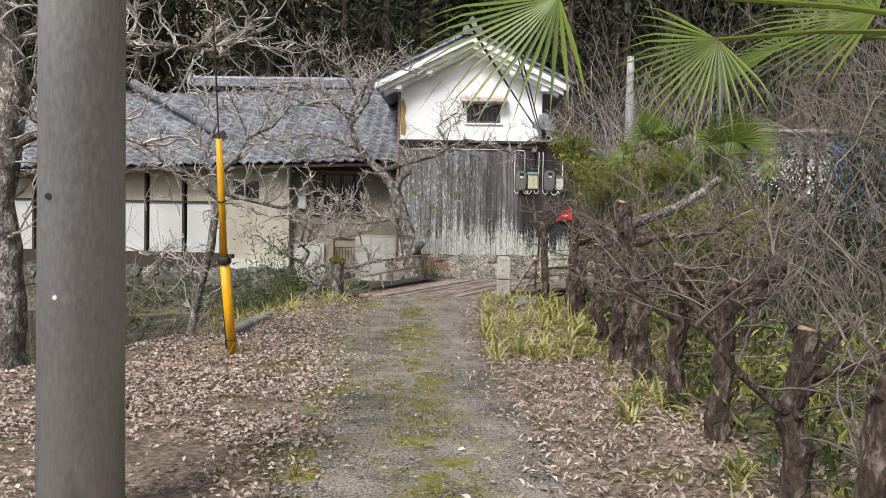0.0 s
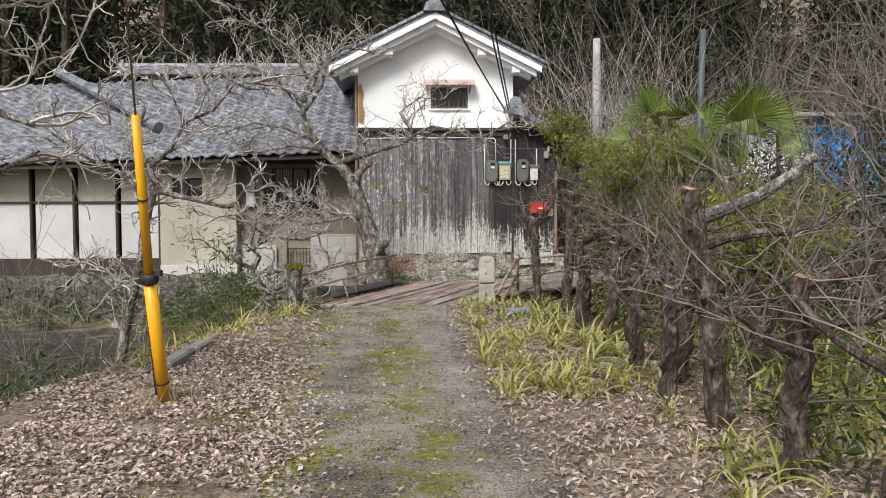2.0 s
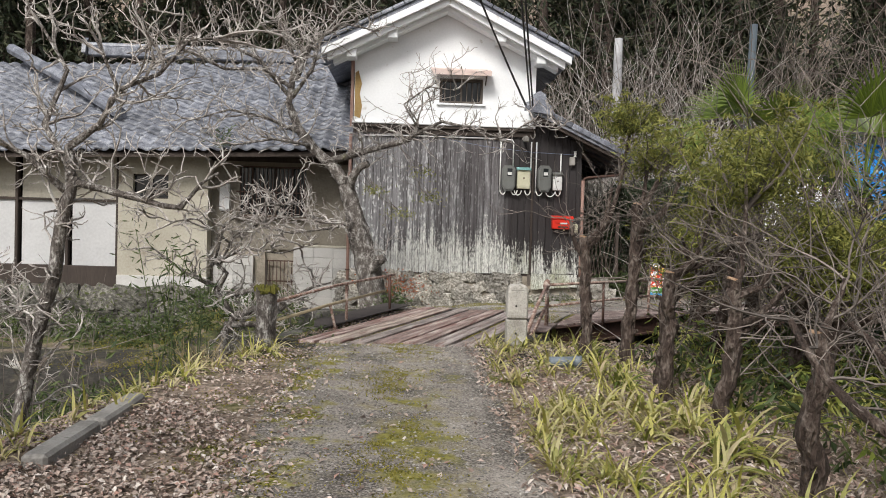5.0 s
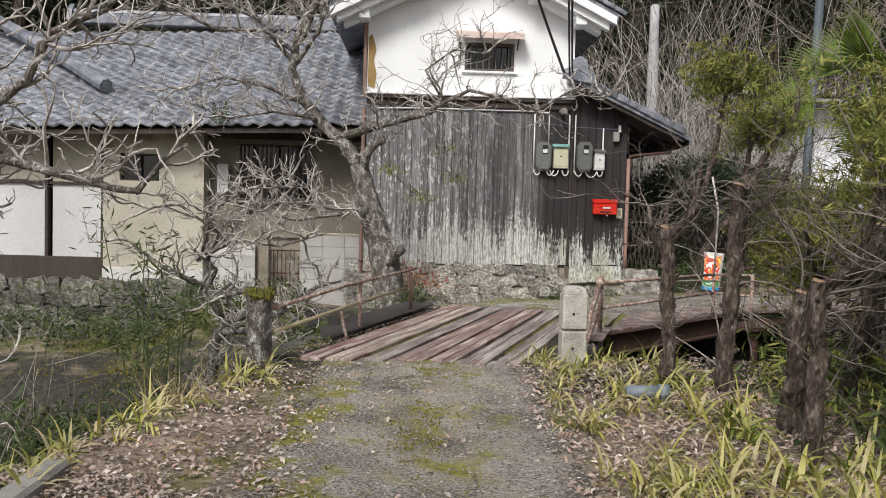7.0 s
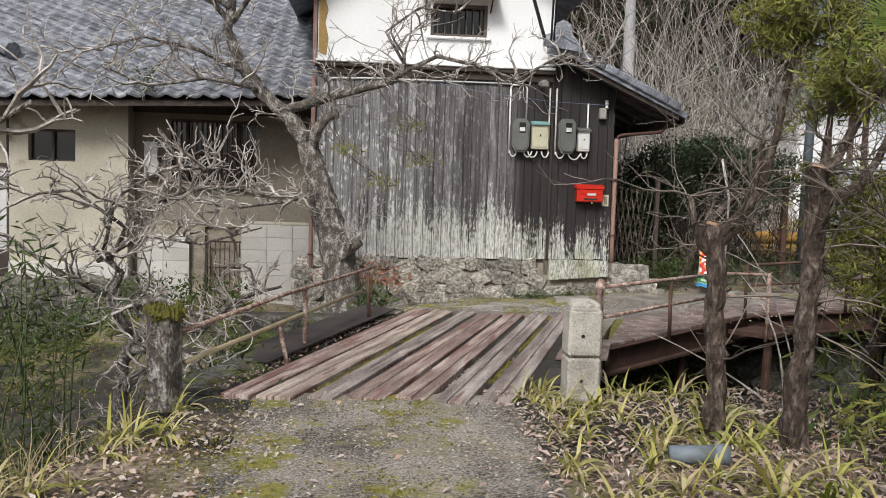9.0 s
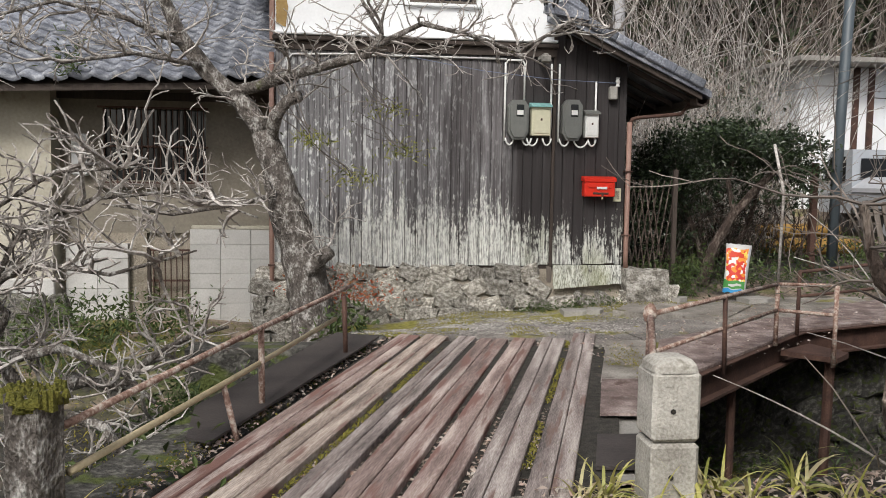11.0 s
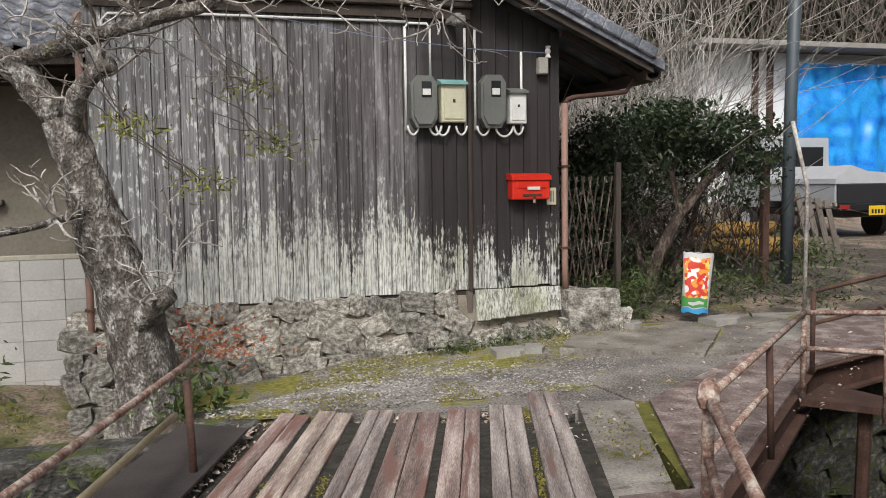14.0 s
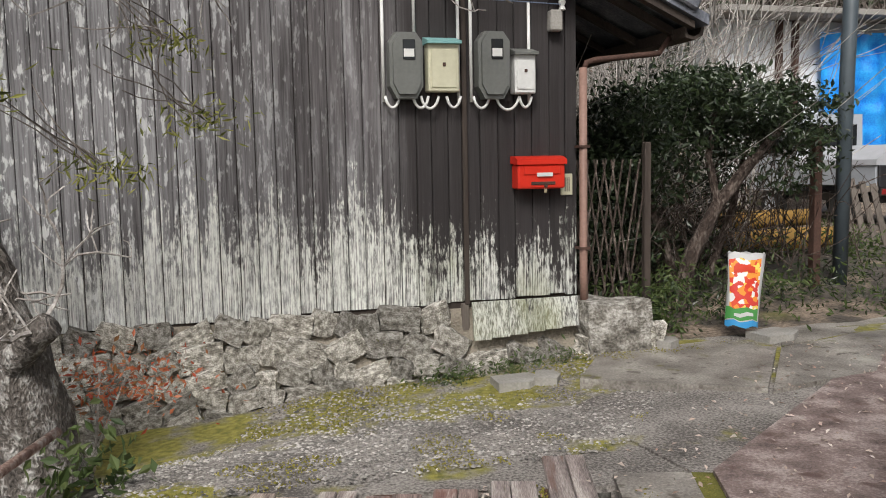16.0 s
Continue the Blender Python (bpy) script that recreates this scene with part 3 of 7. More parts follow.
hpart("rear_wall", MB().box(HX0, HX1, 22.5, 22.68, -0.3, 4.42), M_plaster)
hpart("mud_patch", MB().prism([(-1.09, 3.2), (-0.98, 3.16), (-0.95, 3.4), (-1.0, 3.62), (-0.96, 3.8), (-1.03, 4.05), (-1.09, 4.0)], WY - 0.012, WY), M_mud, "bare ochre mud where plaster has fallen")
hpart("corner_batten", MB().box(-1.17, -1.11, WY - 0.02, WY + 0.06, 3.0, 4.35, 0.008), M_pipe, "faded brown corner batten")
hpart("lower_wall", MB().box(HX0, HX1, WY + 0.03, 22.5, -0.6, 3.06).prism([(HX1, -0.4), (HX2, -0.4), (HX2, 2.9), (HX1, 3.34)], WY + 0.03, 22.5), M_darkwood)
hpart("ledge", MB().box(HX0 - 0.03, HX1 + 0.02, WY - 0.10, WY + 0.0, 3.0, 3.06, 0.012).box(HX0, HX1, WY - 0.05, WY + 0.02, 2.9, 2.995), M_darkwood, "dark board ledge under the plaster")
hpart("ledge_cap", MB().box(HX0 - 0.02, HX1 + 0.0, WY - 0.12, WY - 0.002, 3.063, 3.10, 0.01), M_plaster, "white plaster drip ledge")

# small window with its awning
win = hpart("window", MB().box(wx0, wx1, WY + 0.12, WY + 0.15, wz0, wz1), M_glass, "small dark window with a wooden frame")
fr = MB()
for a, b, c, d in ((wx0, wx0 + 0.05, wz0, wz1), (wx1 - 0.05, wx1, wz0, wz1), (wx0 + 0.05, wx1 - 0.05, wz0, wz0 + 0.05), (wx0 + 0.05, wx1 - 0.05, wz1 - 0.05, wz1), ((wx0 + wx1) / 2 - 0.02, (wx0 + wx1) / 2 + 0.02, wz0 + 0.05, wz1 - 0.05)):
    fr.box(a, b, WY + 0.05, WY + 0.118, c, d, 0.006)
part("window_frame", fr, M_wood, win)
wg = MB()
for i in range(7):
    x = wx0 + 0.1 + i * (wx1 - wx0 - 0.2) / 6
    wg.box(x - 0.008, x + 0.008, WY + 0.02, WY + 0.04, wz0 + 0.02, wz1 - 0.02)
part("window_grille", wg, M_wood, win)
part("window_sill", MB().box(wx0 - 0.05, wx1 + 0.05, WY - 0.05, WY + 0.04, wz0 - 0.04, wz0, 0.008), M_plaster, win)
aw = MB().prism([(WY - 0.30, 4.03), (WY - 0.30, 4.07), (WY, 4.16), (WY, 4.11)], 0.33, 1.45, "x").box(0.33, 1.45, WY - 0.315, WY - 0.30, 3.985, 4.075)
awning = hpart("awning", aw, M_pink, "faded pink metal window awning")
for x in (0.42, 1.36):
    part("bracket", MB().tube([(x, WY - 0.27, 4.03), (x, WY, 3.86)], 0.012, 5), M_darkwood, awning)

# gable roof
roof = hpart("roof", MB().prism([(0.6, 5.56), (2.92, 4.40), (2.92, 4.30), (0.6, 5.43), (-1.72, 4.30), (-1.72, 4.40)], 17.12, 22.9), M_tile_far, "grey tiled gable roof with white plastered verge")
SL = math.atan2(1.16, 2.32)
for s in (-1, 1):
    for k, (y0, y1, off, hh) in enumerate(((17.06, 17.2, -0.02, 0.13), (17.16, 17.34, -0.15, 0.12), (17.32, 17.62, -0.25, 0.10))):
        o = MB()
        x1 = 0.6 + s * (2.28 - 0.10 * k)
        zt, ze = 5.50 + off, 5.50 + off - (2.28 - 0.10 * k) * 0.5
        o.prism([(0.6, zt), (x1, ze), (x1, ze - hh), (0.6, zt - hh)], y0, y1)
        part("verge_band", o, M_plaster, roof, "white plaster verge moulding")
    for k in range(12):
        d = 0.08 + k * 0.205
        m = Matrix.Translation((0.6 + s * d, 17.13, 5.60 - d * 0.5)) @ Matrix.Rotation(s * SL, 4, "Y")
        t = MB()
        pts = [(u * 0.105 * 1.0, 0.055 * math.cos(a), 0.055 * math.sin(a)) for u in (-1, 1) for a in np.linspace(-0.4, math.pi + 0.4, 8)]
        t.add(pts, [(i, i + 1, i + 9, i + 8) for i in range(7)] + [tuple(range(8)), tuple(range(15, 7, -1))], m)
        part("verge_tile", t, M_tile, roof, fix=True)
    for d in (1.0, 1.75):
        part("purlin_end", MB().box(0.6 + s * d - 0.09, 0.6 + s * d + 0.09, 17.22, 17.62, 5.10 - d * 0.5, 5.26 - d * 0.5, 0.01), M_plaster, roof, "white plastered purlin end")
rd = MB().box(0.46, 0.74, 17.1, 22.9, 5.52, 5.66, 0.02).tube([(0.6, 17.05, 5.70), (0.6, 22.9, 5.70)], 0.075, 10)
part("ridge_cap", rd, M_tile_far, roof)
ogi = MB().prism([(0.34, 5.5), (0.40, 5.68), (0.50, 5.72), (0.53, 5.86), (0.6, 5.92), (0.67, 5.86), (0.70, 5.72), (0.80, 5.68), (0.86, 5.5)], 16.98, 17.08)
part("ridge_end_tile", ogi, M_tile, roof, "ornamental grey ridge-end tile")

# lean-to roof along the side
lean = hpart("lean_to_roof", MB().prism([(2.2, 3.44), (4.18, 2.50), (4.18, 2.42), (2.2, 3.34)], 17.22, 22.7), M_tile_far, "low tiled lean-to roof with dark rafters")
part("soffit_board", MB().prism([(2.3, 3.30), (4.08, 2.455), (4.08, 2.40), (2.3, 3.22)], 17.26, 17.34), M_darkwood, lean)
for k in range(10):
    d = 0.05 + k * 0.205
    m = Matrix.Translation((2.28 + d * 0.905, 17.26, 3.45 - d * 0.43)) @ Matrix.Rotation(math.atan2(0.43, 0.905), 4, "Y")
    t = MB().box(-0.105, 0.105, -0.08, 0.10, -0.075, 0.035, 0.015, m)
    part("verge_tile", t, M_tile, lean)
for k in range(9):
    y = 17.5 + k * 0.6
    part("rafter", MB().prism([(3.24, 2.82), (4.12, 2.40), (4.12, 2.34), (3.24, 2.76)], y, y + 0.06), M_darkwood, lean)
og = MB().prism([(2.06, 3.36), (2.08, 3.5), (2.2, 3.55), (2.22, 3.66), (2.33, 3.72), (2.44, 3.66), (2.46, 3.52), (2.58, 3.42), (2.6, 3.28)], 17.14, 17.24)
og.tube([(2.1, 17.2, 3.44), (2.32, 17.2, 3.5), (2.55, 17.2, 3.38)], 0.07, 8)
part("ridge_end_tile", og, M_tile, lean, "weathered ornamental end tile")

# board wall
boards = hpart("board_wall", MB().box(HX0, HX1, WY + 0.012, WY + 0.03, 0.25, 2.9), M_darkwood, "weathered grey-black vertical boards with white bloom at the foot")
boards.matrix_basis = house_inv
x, k = HX0, 0
while x < HX2 - 0.03:
    bw = R(0.105, 0.15)
    x2 = min(x + bw, HX2)
    zt = 2.9 if x2 < HX1 else 3.30 - 0.475 * (x2 - 2.32) - 0.04
    zb = 0.268 + 0.017 * (x + 0.8) + R(-0.010, 0.010)
    dy = R(-0.006, 0.006)
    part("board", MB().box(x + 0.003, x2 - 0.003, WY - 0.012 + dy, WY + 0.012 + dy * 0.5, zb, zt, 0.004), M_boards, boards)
    x = x2
part("cover_batten", MB().box(2.295, 2.335, WY - 0.035, WY - 0.012, 0.3, 3.2, 0.005), M_darkwood, boards)
for k in range(6):
    a = 2.33 + k * 0.147
    lean_m = Matrix.Translation((a + 0.07, WY - 0.10, 0.33)) @ Matrix.Rotation(radians(-9), 4, "X")
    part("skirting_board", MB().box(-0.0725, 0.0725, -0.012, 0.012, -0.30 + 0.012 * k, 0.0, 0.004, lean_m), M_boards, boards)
part("wall_post", MB().box(2.27, 2.33, WY - 0.03, WY + 0.03, -0.1, 0.31, 0.006), M_wood, boards)
part("wall_post", MB().box(1.86, 1.89, WY - 0.03, WY + 0.01, 0.2, 0.31, 0.004), M_wood, boards)

# stone footing
foot = hpart("footing", MB().prism([(WY + 0.2, 0.27), (WY + 0.005, 0.27), (WY - 0.07, -0.1), (WY - 0.16, -1.3), (WY + 0.2, -1.3)], -1.3, 3.3, "x"), M_mortar, "rough pale stone footing set in mortar")
stone_wall(foot, STONES, -1.3, 3.2, WY - 0.035, -0.80, 0.30, 0.20, top=lambda x: 0.25 if x < 2.2 else -0.06, batter=0.16, depth=(0.36, 0.5))
corner = thing("corner_stone", "large pale plastered corner stone", "stone", at=(3.55, 17.55, -0.1))
for dx, dz, s in ((-0.05, 0.17, (0.52, 0.45, 0.42)), (0.22, 0.05, (0.32, 0.4, 0.24)), (-0.2, 0.0, (0.3, 0.4, 0.22))):
    share("stone", STONES[int(s[0] * 10) % 6], corner, Matrix.Translation((dx, 0, dz)) @ Matrix.Diagonal((*s, 1)))

# downpipe and gutter
dp = thing("downpipe", "faded brown downpipe with a side gutter", "pipe", at=(3.26, 17.52, 0))
part("pipe", MB().tube([(0, 0, 2.12), (0, 0, 0.55), (0.005, 0, 0.28)], 0.032, 10), M_pipe, dp, smooth=True)
part("lower_pipe", MB().tube([(0.03, 0, 0.3), (0.03, 0, -0.15)], 0.036, 10), M_concrete, dp, smooth=True)
part("elbow", MB().tube([(0, 0, 2.08), (0.03, 0.0, 2.16), (0.1, 0.0, 2.18), (0.66, 0.0, 2.24), (0.78, 0.03, 2.38)], 0.024, 8), M_rust, dp, smooth=True)
part("gutter", MB().prism([(0.76, 2.42), (0.78, 2.34), (0.86, 2.32), (0.93, 2.36), (0.94, 2.43), (0.92, 2.43), (0.9, 2.37), (0.86, 2.345), (0.8, 2.36), (0.78, 2.42)], -0.2, 5.0), M_darkwood, dp)
for z in (0.7, 1.5):
    part("clip", MB().box(-0.04, 0.04, -0.04, 0.08, z, z + 0.02), M_rust, dp)

corner_pipe = thing("downpipe", "faded pinkish downpipe at the house corner", "pipe", at=(-1.14, WY - 0.06, 0))
part("pipe", MB().tube([(0, 0, 2.85), (0, 0, 1.0), (0.01, 0, -0.75)], 0.032, 10), M_pipe, corner_pipe, smooth=True)
for z in (0.3, 1.4, 2.5):
    part("clip", MB().box(-0.04, 0.04, -0.04, 0.06, z, z + 0.02), M_rust, corner_pipe)

# meters, boxes and conduit
def meter(x0, x1, z0, z1):
    t = thing("electric_meter", "grey electric meter in a plastic case on boards", "meter", "electric meters", at=((x0 + x1) / 2, WY, z0))
    wd, hh = (x1 - x0) / 2, z1 - z0
    body = MB()
    out = [(-wd, 0.09), (-wd * 0.6, 0), (wd * 0.6, 0), (wd, 0.09), (wd, hh - 0.07), (wd * 0.6, hh), (-wd * 0.6, hh), (-wd, hh - 0.07)]
    body.prism(out, -0.13, -0.014)
    part("case", body, M_meter, t)
    part("front_cover", MB().prism([(u * 0.82, 0.03 + w * 0.9) for u, w in out], -0.155, -0.131), M_meter, t)
    part("display_window", MB().box(-wd * 0.25, wd * 0.5, -0.162, -0.156, hh * 0.58, hh * 0.88, 0.004), M_glass, t)
    part("dial_plate", MB().box(-wd * 0.2, wd * 0.42, -0.166, -0.163, hh * 0.62, hh * 0.74), M_white, t)
    return t


meter(1.72, 1.97, 1.88, 2.36)
meter(2.40, 2.65, 1.88, 2.38)


def wall_box(x0, x1, z0, z1, lid, body_mat, lid_mat, label):
    t = thing("meter_box", label, "box", at=((x0 + x1) / 2, WY, z0))
    wd, hh = (x1 - x0) / 2, z1 - z0
    part("body", MB().box(-wd, wd, -0.13, -0.014, 0, hh - 0.05, 0.008), body_mat, t)
    part("lid", MB().prism([(-0.165, hh - 0.06), (-0.165, hh - 0.04), (-0.014, hh), (-0.014, hh - 0.06)], -wd - 0.012, wd + 0.012, "x"), lid_mat, t, lid)
    part("panel", MB().box(-wd * 0.8, wd * 0.8, -0.138, -0.131, 0.03, hh - 0.1, 0.004), body_mat, t)
    part("latch", MB().box(-0.012, 0.012, -0.146, -0.139, hh * 0.45, hh * 0.52, 0.003), M_rust, t)
    return t


wall_box(2.01, 2.25, 1.93, 2.34, "teal lid", M_beige, M_teal, "beige breaker box with a teal lid on boards")
wall_box(2.69, 2.86, 1.92, 2.27, "grey lid", M_white, M_meter, "white junction box with a small grey lid")
cond = thing("conduit", "white plastic conduit running to the meters", "conduit", at=(0, WY, 0))


def run(pts, r=0.013, mat=None, nm="pipe_run"):
    part(nm, MB().tube([(a, b - WY, c) for a, b, c in pts], r, 7), mat or M_white, cond, smooth=True)


YP = WY - 0.035
run([(-0.95, YP, 2.45), (-0.95, YP, 2.78), (-0.90, YP, 2.84), (-0.3, YP, 2.86), (1.7, YP, 2.86)])
for xx in (1.69, 1.93, 2.27, 2.37, 2.84):
    zt = 2.82 if xx < 2.5 else 2.62
    if xx == 1.93:
        run([(1.69, YP, 2.8), (1.72, YP, 2.85), (1.9, YP, 2.85), (1.93, YP, 2.8), (1.93, YP, 2.36)])
        continue
    run([(xx, YP, zt), (xx, YP, 1.86)])
for a, b in ((1.69, 1.80), (1.90, 2.02), (1.96, 2.10), (2.16, 2.27), (2.37, 2.50), (2.55, 2.74), (2.74, 2.84)):
    n = 9
    run([(a + (b - a) * i / n, YP - 0.05, 1.90 - (0.06 + 0.22 * (b - a)) * math.sin(math.pi * i / n) ** 0.6) for i in range(n + 1)], 0.011, None, "drip_loop")
ins = thing("insulator", "small grey cable clamp box with white insulator", "insulator", at=(3.05, WY, 2.5))
part("box", MB().box(-0.05, 0.05, -0.1, -0.012, -0.1, 0.06, 0.01), M_concrete, ins)
part("cap", MB().tube([(0.05, -0.08, 0.06), (0.05, -0.08, 0.09), (0.05, -0.08, 0.12), (0.05, -0.08, 0.15), (0.05, -0.08, 0.17)], [0.03, 0.018, 0.03, 0.018, 0.03], 10), M_white, ins)
lamp = thing("cable_bracket", "small grey cable entry bracket under the eave", "bracket", at=(2.12, WY, 2.85))
part("arm", MB().box(-0.03, 0.03, -0.35, -0.012, 0.0, 0.05, 0.006), M_concrete, lamp)
part("hood", MB().box(-0.05, 0.05, -0.42, -0.28, -0.06, 0.02, 0.012), M_concrete, lamp)

mail = thing("mailbox", "red enamelled metal letter box on dark boards", "mailbox", at=(2.89, WY, 1.19))
part("body", MB().box(-0.195, 0.195, -0.16, -0.014, 0.0, 0.19, 0.012), M_red, mail)
part("lid", MB().prism([(-0.175, 0.188), (-0.175, 0.225), (-0.10, 0.25), (-0.014, 0.255), (-0.014, 0.194)], -0.205, 0.205, "x"), M_red, mail)
part("flap", MB().box(-0.15, 0.15, -0.17, -0.161, 0.11, 0.175, 0.006), M_red, mail)
part("name_plate", MB().box(-0.045, 0.085, -0.176, -0.171, 0.095, 0.125), M_white, mail, "white name plate")
part("lock_strip", MB().box(-0.09, 0.11, -0.168, -0.161, 0.03, 0.055, 0.003), M_rust, mail)
part("lock", MB().tube([(0.03, -0.16, 0.02), (0.03, -0.18, 0.02)], 0.012, 8), M_rust, mail)
part("key_tag", MB().box(0.02, 0.04, -0.165, -0.155, -0.03, 0.0), M_bamboo, mail)
tag = thing("name_plaque", "small beige plaque beside the letter box", "plaque", at=(3.155, WY, 1.13))
part("plate", MB().box(-0.05, 0.05, -0.03, -0.012, 0, 0.17, 0.005), M_beige, tag)
for i in range(3):
    part("mark", MB().box(-0.02 + i * 0.017, -0.012 + i * 0.017, -0.033, -0.031, 0.03, 0.14), M_wood, tag)

# ---- farmhouse wing ----
wing = thing("farmhouse", "old farmhouse wing with cream plaster and blue-grey tiled roof", "house", at=(-4, 18.9, -0.4))
winv = Matrix.Translation((4, -18.9, 0.4))


def wpart(name, mb, mat, label="", smooth=False):
    ob = part(name, mb, mat, wing, label, smooth)
    ob.matrix_basis = winv
    return ob


RY = 18.95
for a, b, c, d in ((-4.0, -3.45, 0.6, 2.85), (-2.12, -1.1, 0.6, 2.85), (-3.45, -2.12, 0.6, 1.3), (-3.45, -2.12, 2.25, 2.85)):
    wpart("recessed_wall", MB().box(a, b, RY, RY + 0.16, c, d), M_clay, "grey-beige clay wall, eave shade in its colour")
for a, b, d in ((-4.0, -2.9, -0.02), (-2.9, -2.25, 0.05), (-2.25, -1.1, -0.02)):
    wpart("block_backing", MB().box(a, b, RY + d, RY + 0.16, -1.0, 0.6), M_mortar)
bl = wpart("block_wall", MB().box(-2.3, -1.12, RY - 0.12, RY - 0.021, 0.66, 0.71, 0.008), M_cream, "grey concrete block wall, grubby at the foot")
blk = fixed(MB().box(-0.198, 0.198, -0.05, 0.05, -0.0985, 0.0985, 0.004).data("block", M_block))
for r in range(7):
    for c in range(8):
        xx = -1.32 - c * 0.4 - (0.0 if r % 2 else 0.0)
        zz = 0.56 - r * 0.2
        if -2.95 < xx < -2.25 and zz < 0.42 or xx < -4 or (xx < -2.4 and r == 0):
            continue
        share("block", blk, bl, Matrix.Translation((xx, RY - 0.07, zz)))
gr = wpart("grille", MB().box(-2.88, -2.84, RY - 0.1, RY - 0.04, -0.5, 0.38), M_darkwood, "rusty iron grille before a low opening")
part("stile", MB().box(-2.32, -2.28, RY - 0.1, RY - 0.04, -0.5, 0.38), M_darkwood, gr)
for i in range(7):
    xx = -2.80 + i * 0.075
    part("bar", MB().tube([(xx, RY - 0.09, -0.5), (xx, RY - 0.09, 0.38)], 0.008, 5), M_rust, gr)
for zz in (0.36, -0.05):
    part("rail", MB().box(-2.86, -2.3, RY - 0.08, RY - 0.06, zz, zz + 0.025), M_rust, gr)
fwin = wpart("barred_window", MB().box(-3.45, -2.12, RY + 0.1, RY + 0.14, 1.3, 2.25), M_glass, "dark window behind rusty vertical bars")
for i in range(17):
    xx = -3.42 + i * 0.08
    part("bar", MB().tube([(xx, RY - 0.06, 1.28), (xx, RY - 0.06, 2.27)], 0.009, 5), M_rust, fwin)
for zz in (1.27, 1.75, 2.26):
    part("rail", MB().box(-3.5, -2.08, RY - 0.07, RY - 0.05, zz - 0.012, zz + 0.012), M_rust, fwin)
part("window_sill", MB().box(-3.55, -2.05, RY - 0.10, RY + 0.02, 1.2, 1.26, 0.01), M_wood, fwin)
for xx in (-3.2, -2.75, -2.4):
    part("mullion", MB().box(xx - 0.02, xx + 0.02, RY + 0.05, RY + 0.098, 1.3, 2.25), M_darkwood, fwin)
ebox = thing("service_box", "pale grey service box on the wall", "box", at=(-3.72, RY, 1.35))
part("body", MB().box(-0.09, 0.09, -0.12, -0.002, 0, 0.55, 0.012), M_paper, ebox)
part("lid", MB().box(-0.1, 0.1, -0.135, -0.121, 0.02, 0.53, 0.006), M_paper, ebox)
# cream projecting bay and white panels
w = MB()
w.box(-5.75, -4.0, 18.6, 18.95, -0.45, 1.55).box(-4.78, -4.0, 18.6, 18.95, 1.55, 2.03).box(-5.75, -4.0, 18.6, 18.95, 2.03, 2.58).box(-5.75, -5.47, 18.6, 18.95, 1.55, 2.03)
wpart("plaster_wall", w, M_cream, "cream plaster wall with a small dark window")
wpart("plinth", MB().box(-5.75, -3.98, 18.55, 18.62, -0.45, 0.02, 0.01), M_block, "grey render plinth")
swin = wpart("small_window", MB().box(-5.47, -4.78, 18.72, 18.76, 1.55, 2.03), M_glass, "small dark window")
part("window_frame", MB().box(-5.15, -5.11, 18.66, 18.719, 1.55, 2.03).box(-5.47, -4.78, 18.64, 18.719, 1.53, 1.57).box(-5.47, -4.78, 18.64, 18.719, 2.0, 2.04), M_darkwood, swin)
for i in range(7):
    a = -5.75 - i * 0.98
    wpart("wall_panel", MB().box(a - 0.92, a - 0.06, 18.7, 18.78, 0.18, 1.45), M_paper, "white plaster panel between posts")
    wpart("upper_panel", MB().box(a - 0.92, a - 0.06, 18.7, 18.78, 1.5, 2.5), M_cream, "brownish plaster panel")
    wpart("post", MB().box(a - 0.06, a + 0.0, 18.64, 18.78, -0.3, 2.5, 0.008), M_darkwood, "dark timber post")
wpart("head_rail", MB().box(-12.7, -5.75, 18.66, 18.76, 1.45, 1.5), M_darkwood)
wpart("base_board", MB().box(-12.7, -5.75, 18.62, 18.76, -0.22, 0.18, 0.01), M_darkwood, "dark timber base board")
wpart("floor_sill", MB().box(-12.7, -5.75, 18.5, 18.76, -0.34, -0.22, 0.02), M_wood, "weathered sill beam")
# closing sheets, indoor darkness given by their colour
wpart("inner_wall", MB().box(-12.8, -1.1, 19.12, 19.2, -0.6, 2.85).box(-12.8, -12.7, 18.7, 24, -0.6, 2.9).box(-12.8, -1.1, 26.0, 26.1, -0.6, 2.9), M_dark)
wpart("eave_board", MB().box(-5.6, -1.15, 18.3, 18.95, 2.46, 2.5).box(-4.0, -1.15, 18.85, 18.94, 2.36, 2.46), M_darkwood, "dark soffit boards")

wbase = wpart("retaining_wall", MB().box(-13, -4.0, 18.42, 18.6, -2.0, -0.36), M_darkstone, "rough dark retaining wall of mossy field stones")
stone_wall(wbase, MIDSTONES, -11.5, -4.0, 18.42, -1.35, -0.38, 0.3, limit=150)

# tiled roof
EY, EZ, RYY, RZ = 18.0, 2.66, 22.3, 5.06
slope = math.atan2(RZ - EZ, RYY - EY)
rf = MB()
for xx, dz in ((-12.9, -0.42), (-1.16, 0.0)):
    rf.v += [(xx, yy, zz + dz) for yy, zz in ((EY + 0.05, EZ - 0.11), (RYY, RZ - 0.10), (26.4, 2.8), (26.4, 2.72), (RYY, RZ - 0.18), (EY + 0.05, EZ - 0.19))]
rf.f = [(0, 1, 2, 3, 4, 5), (11, 10, 9, 8, 7, 6)] + [(i, i + 6, (i + 1) % 6 + 6, (i + 1) % 6) for i in range(6)]
deck = wpart("roof", rf, M_darkwood, "blue-grey pantile roof with stacked ridge")


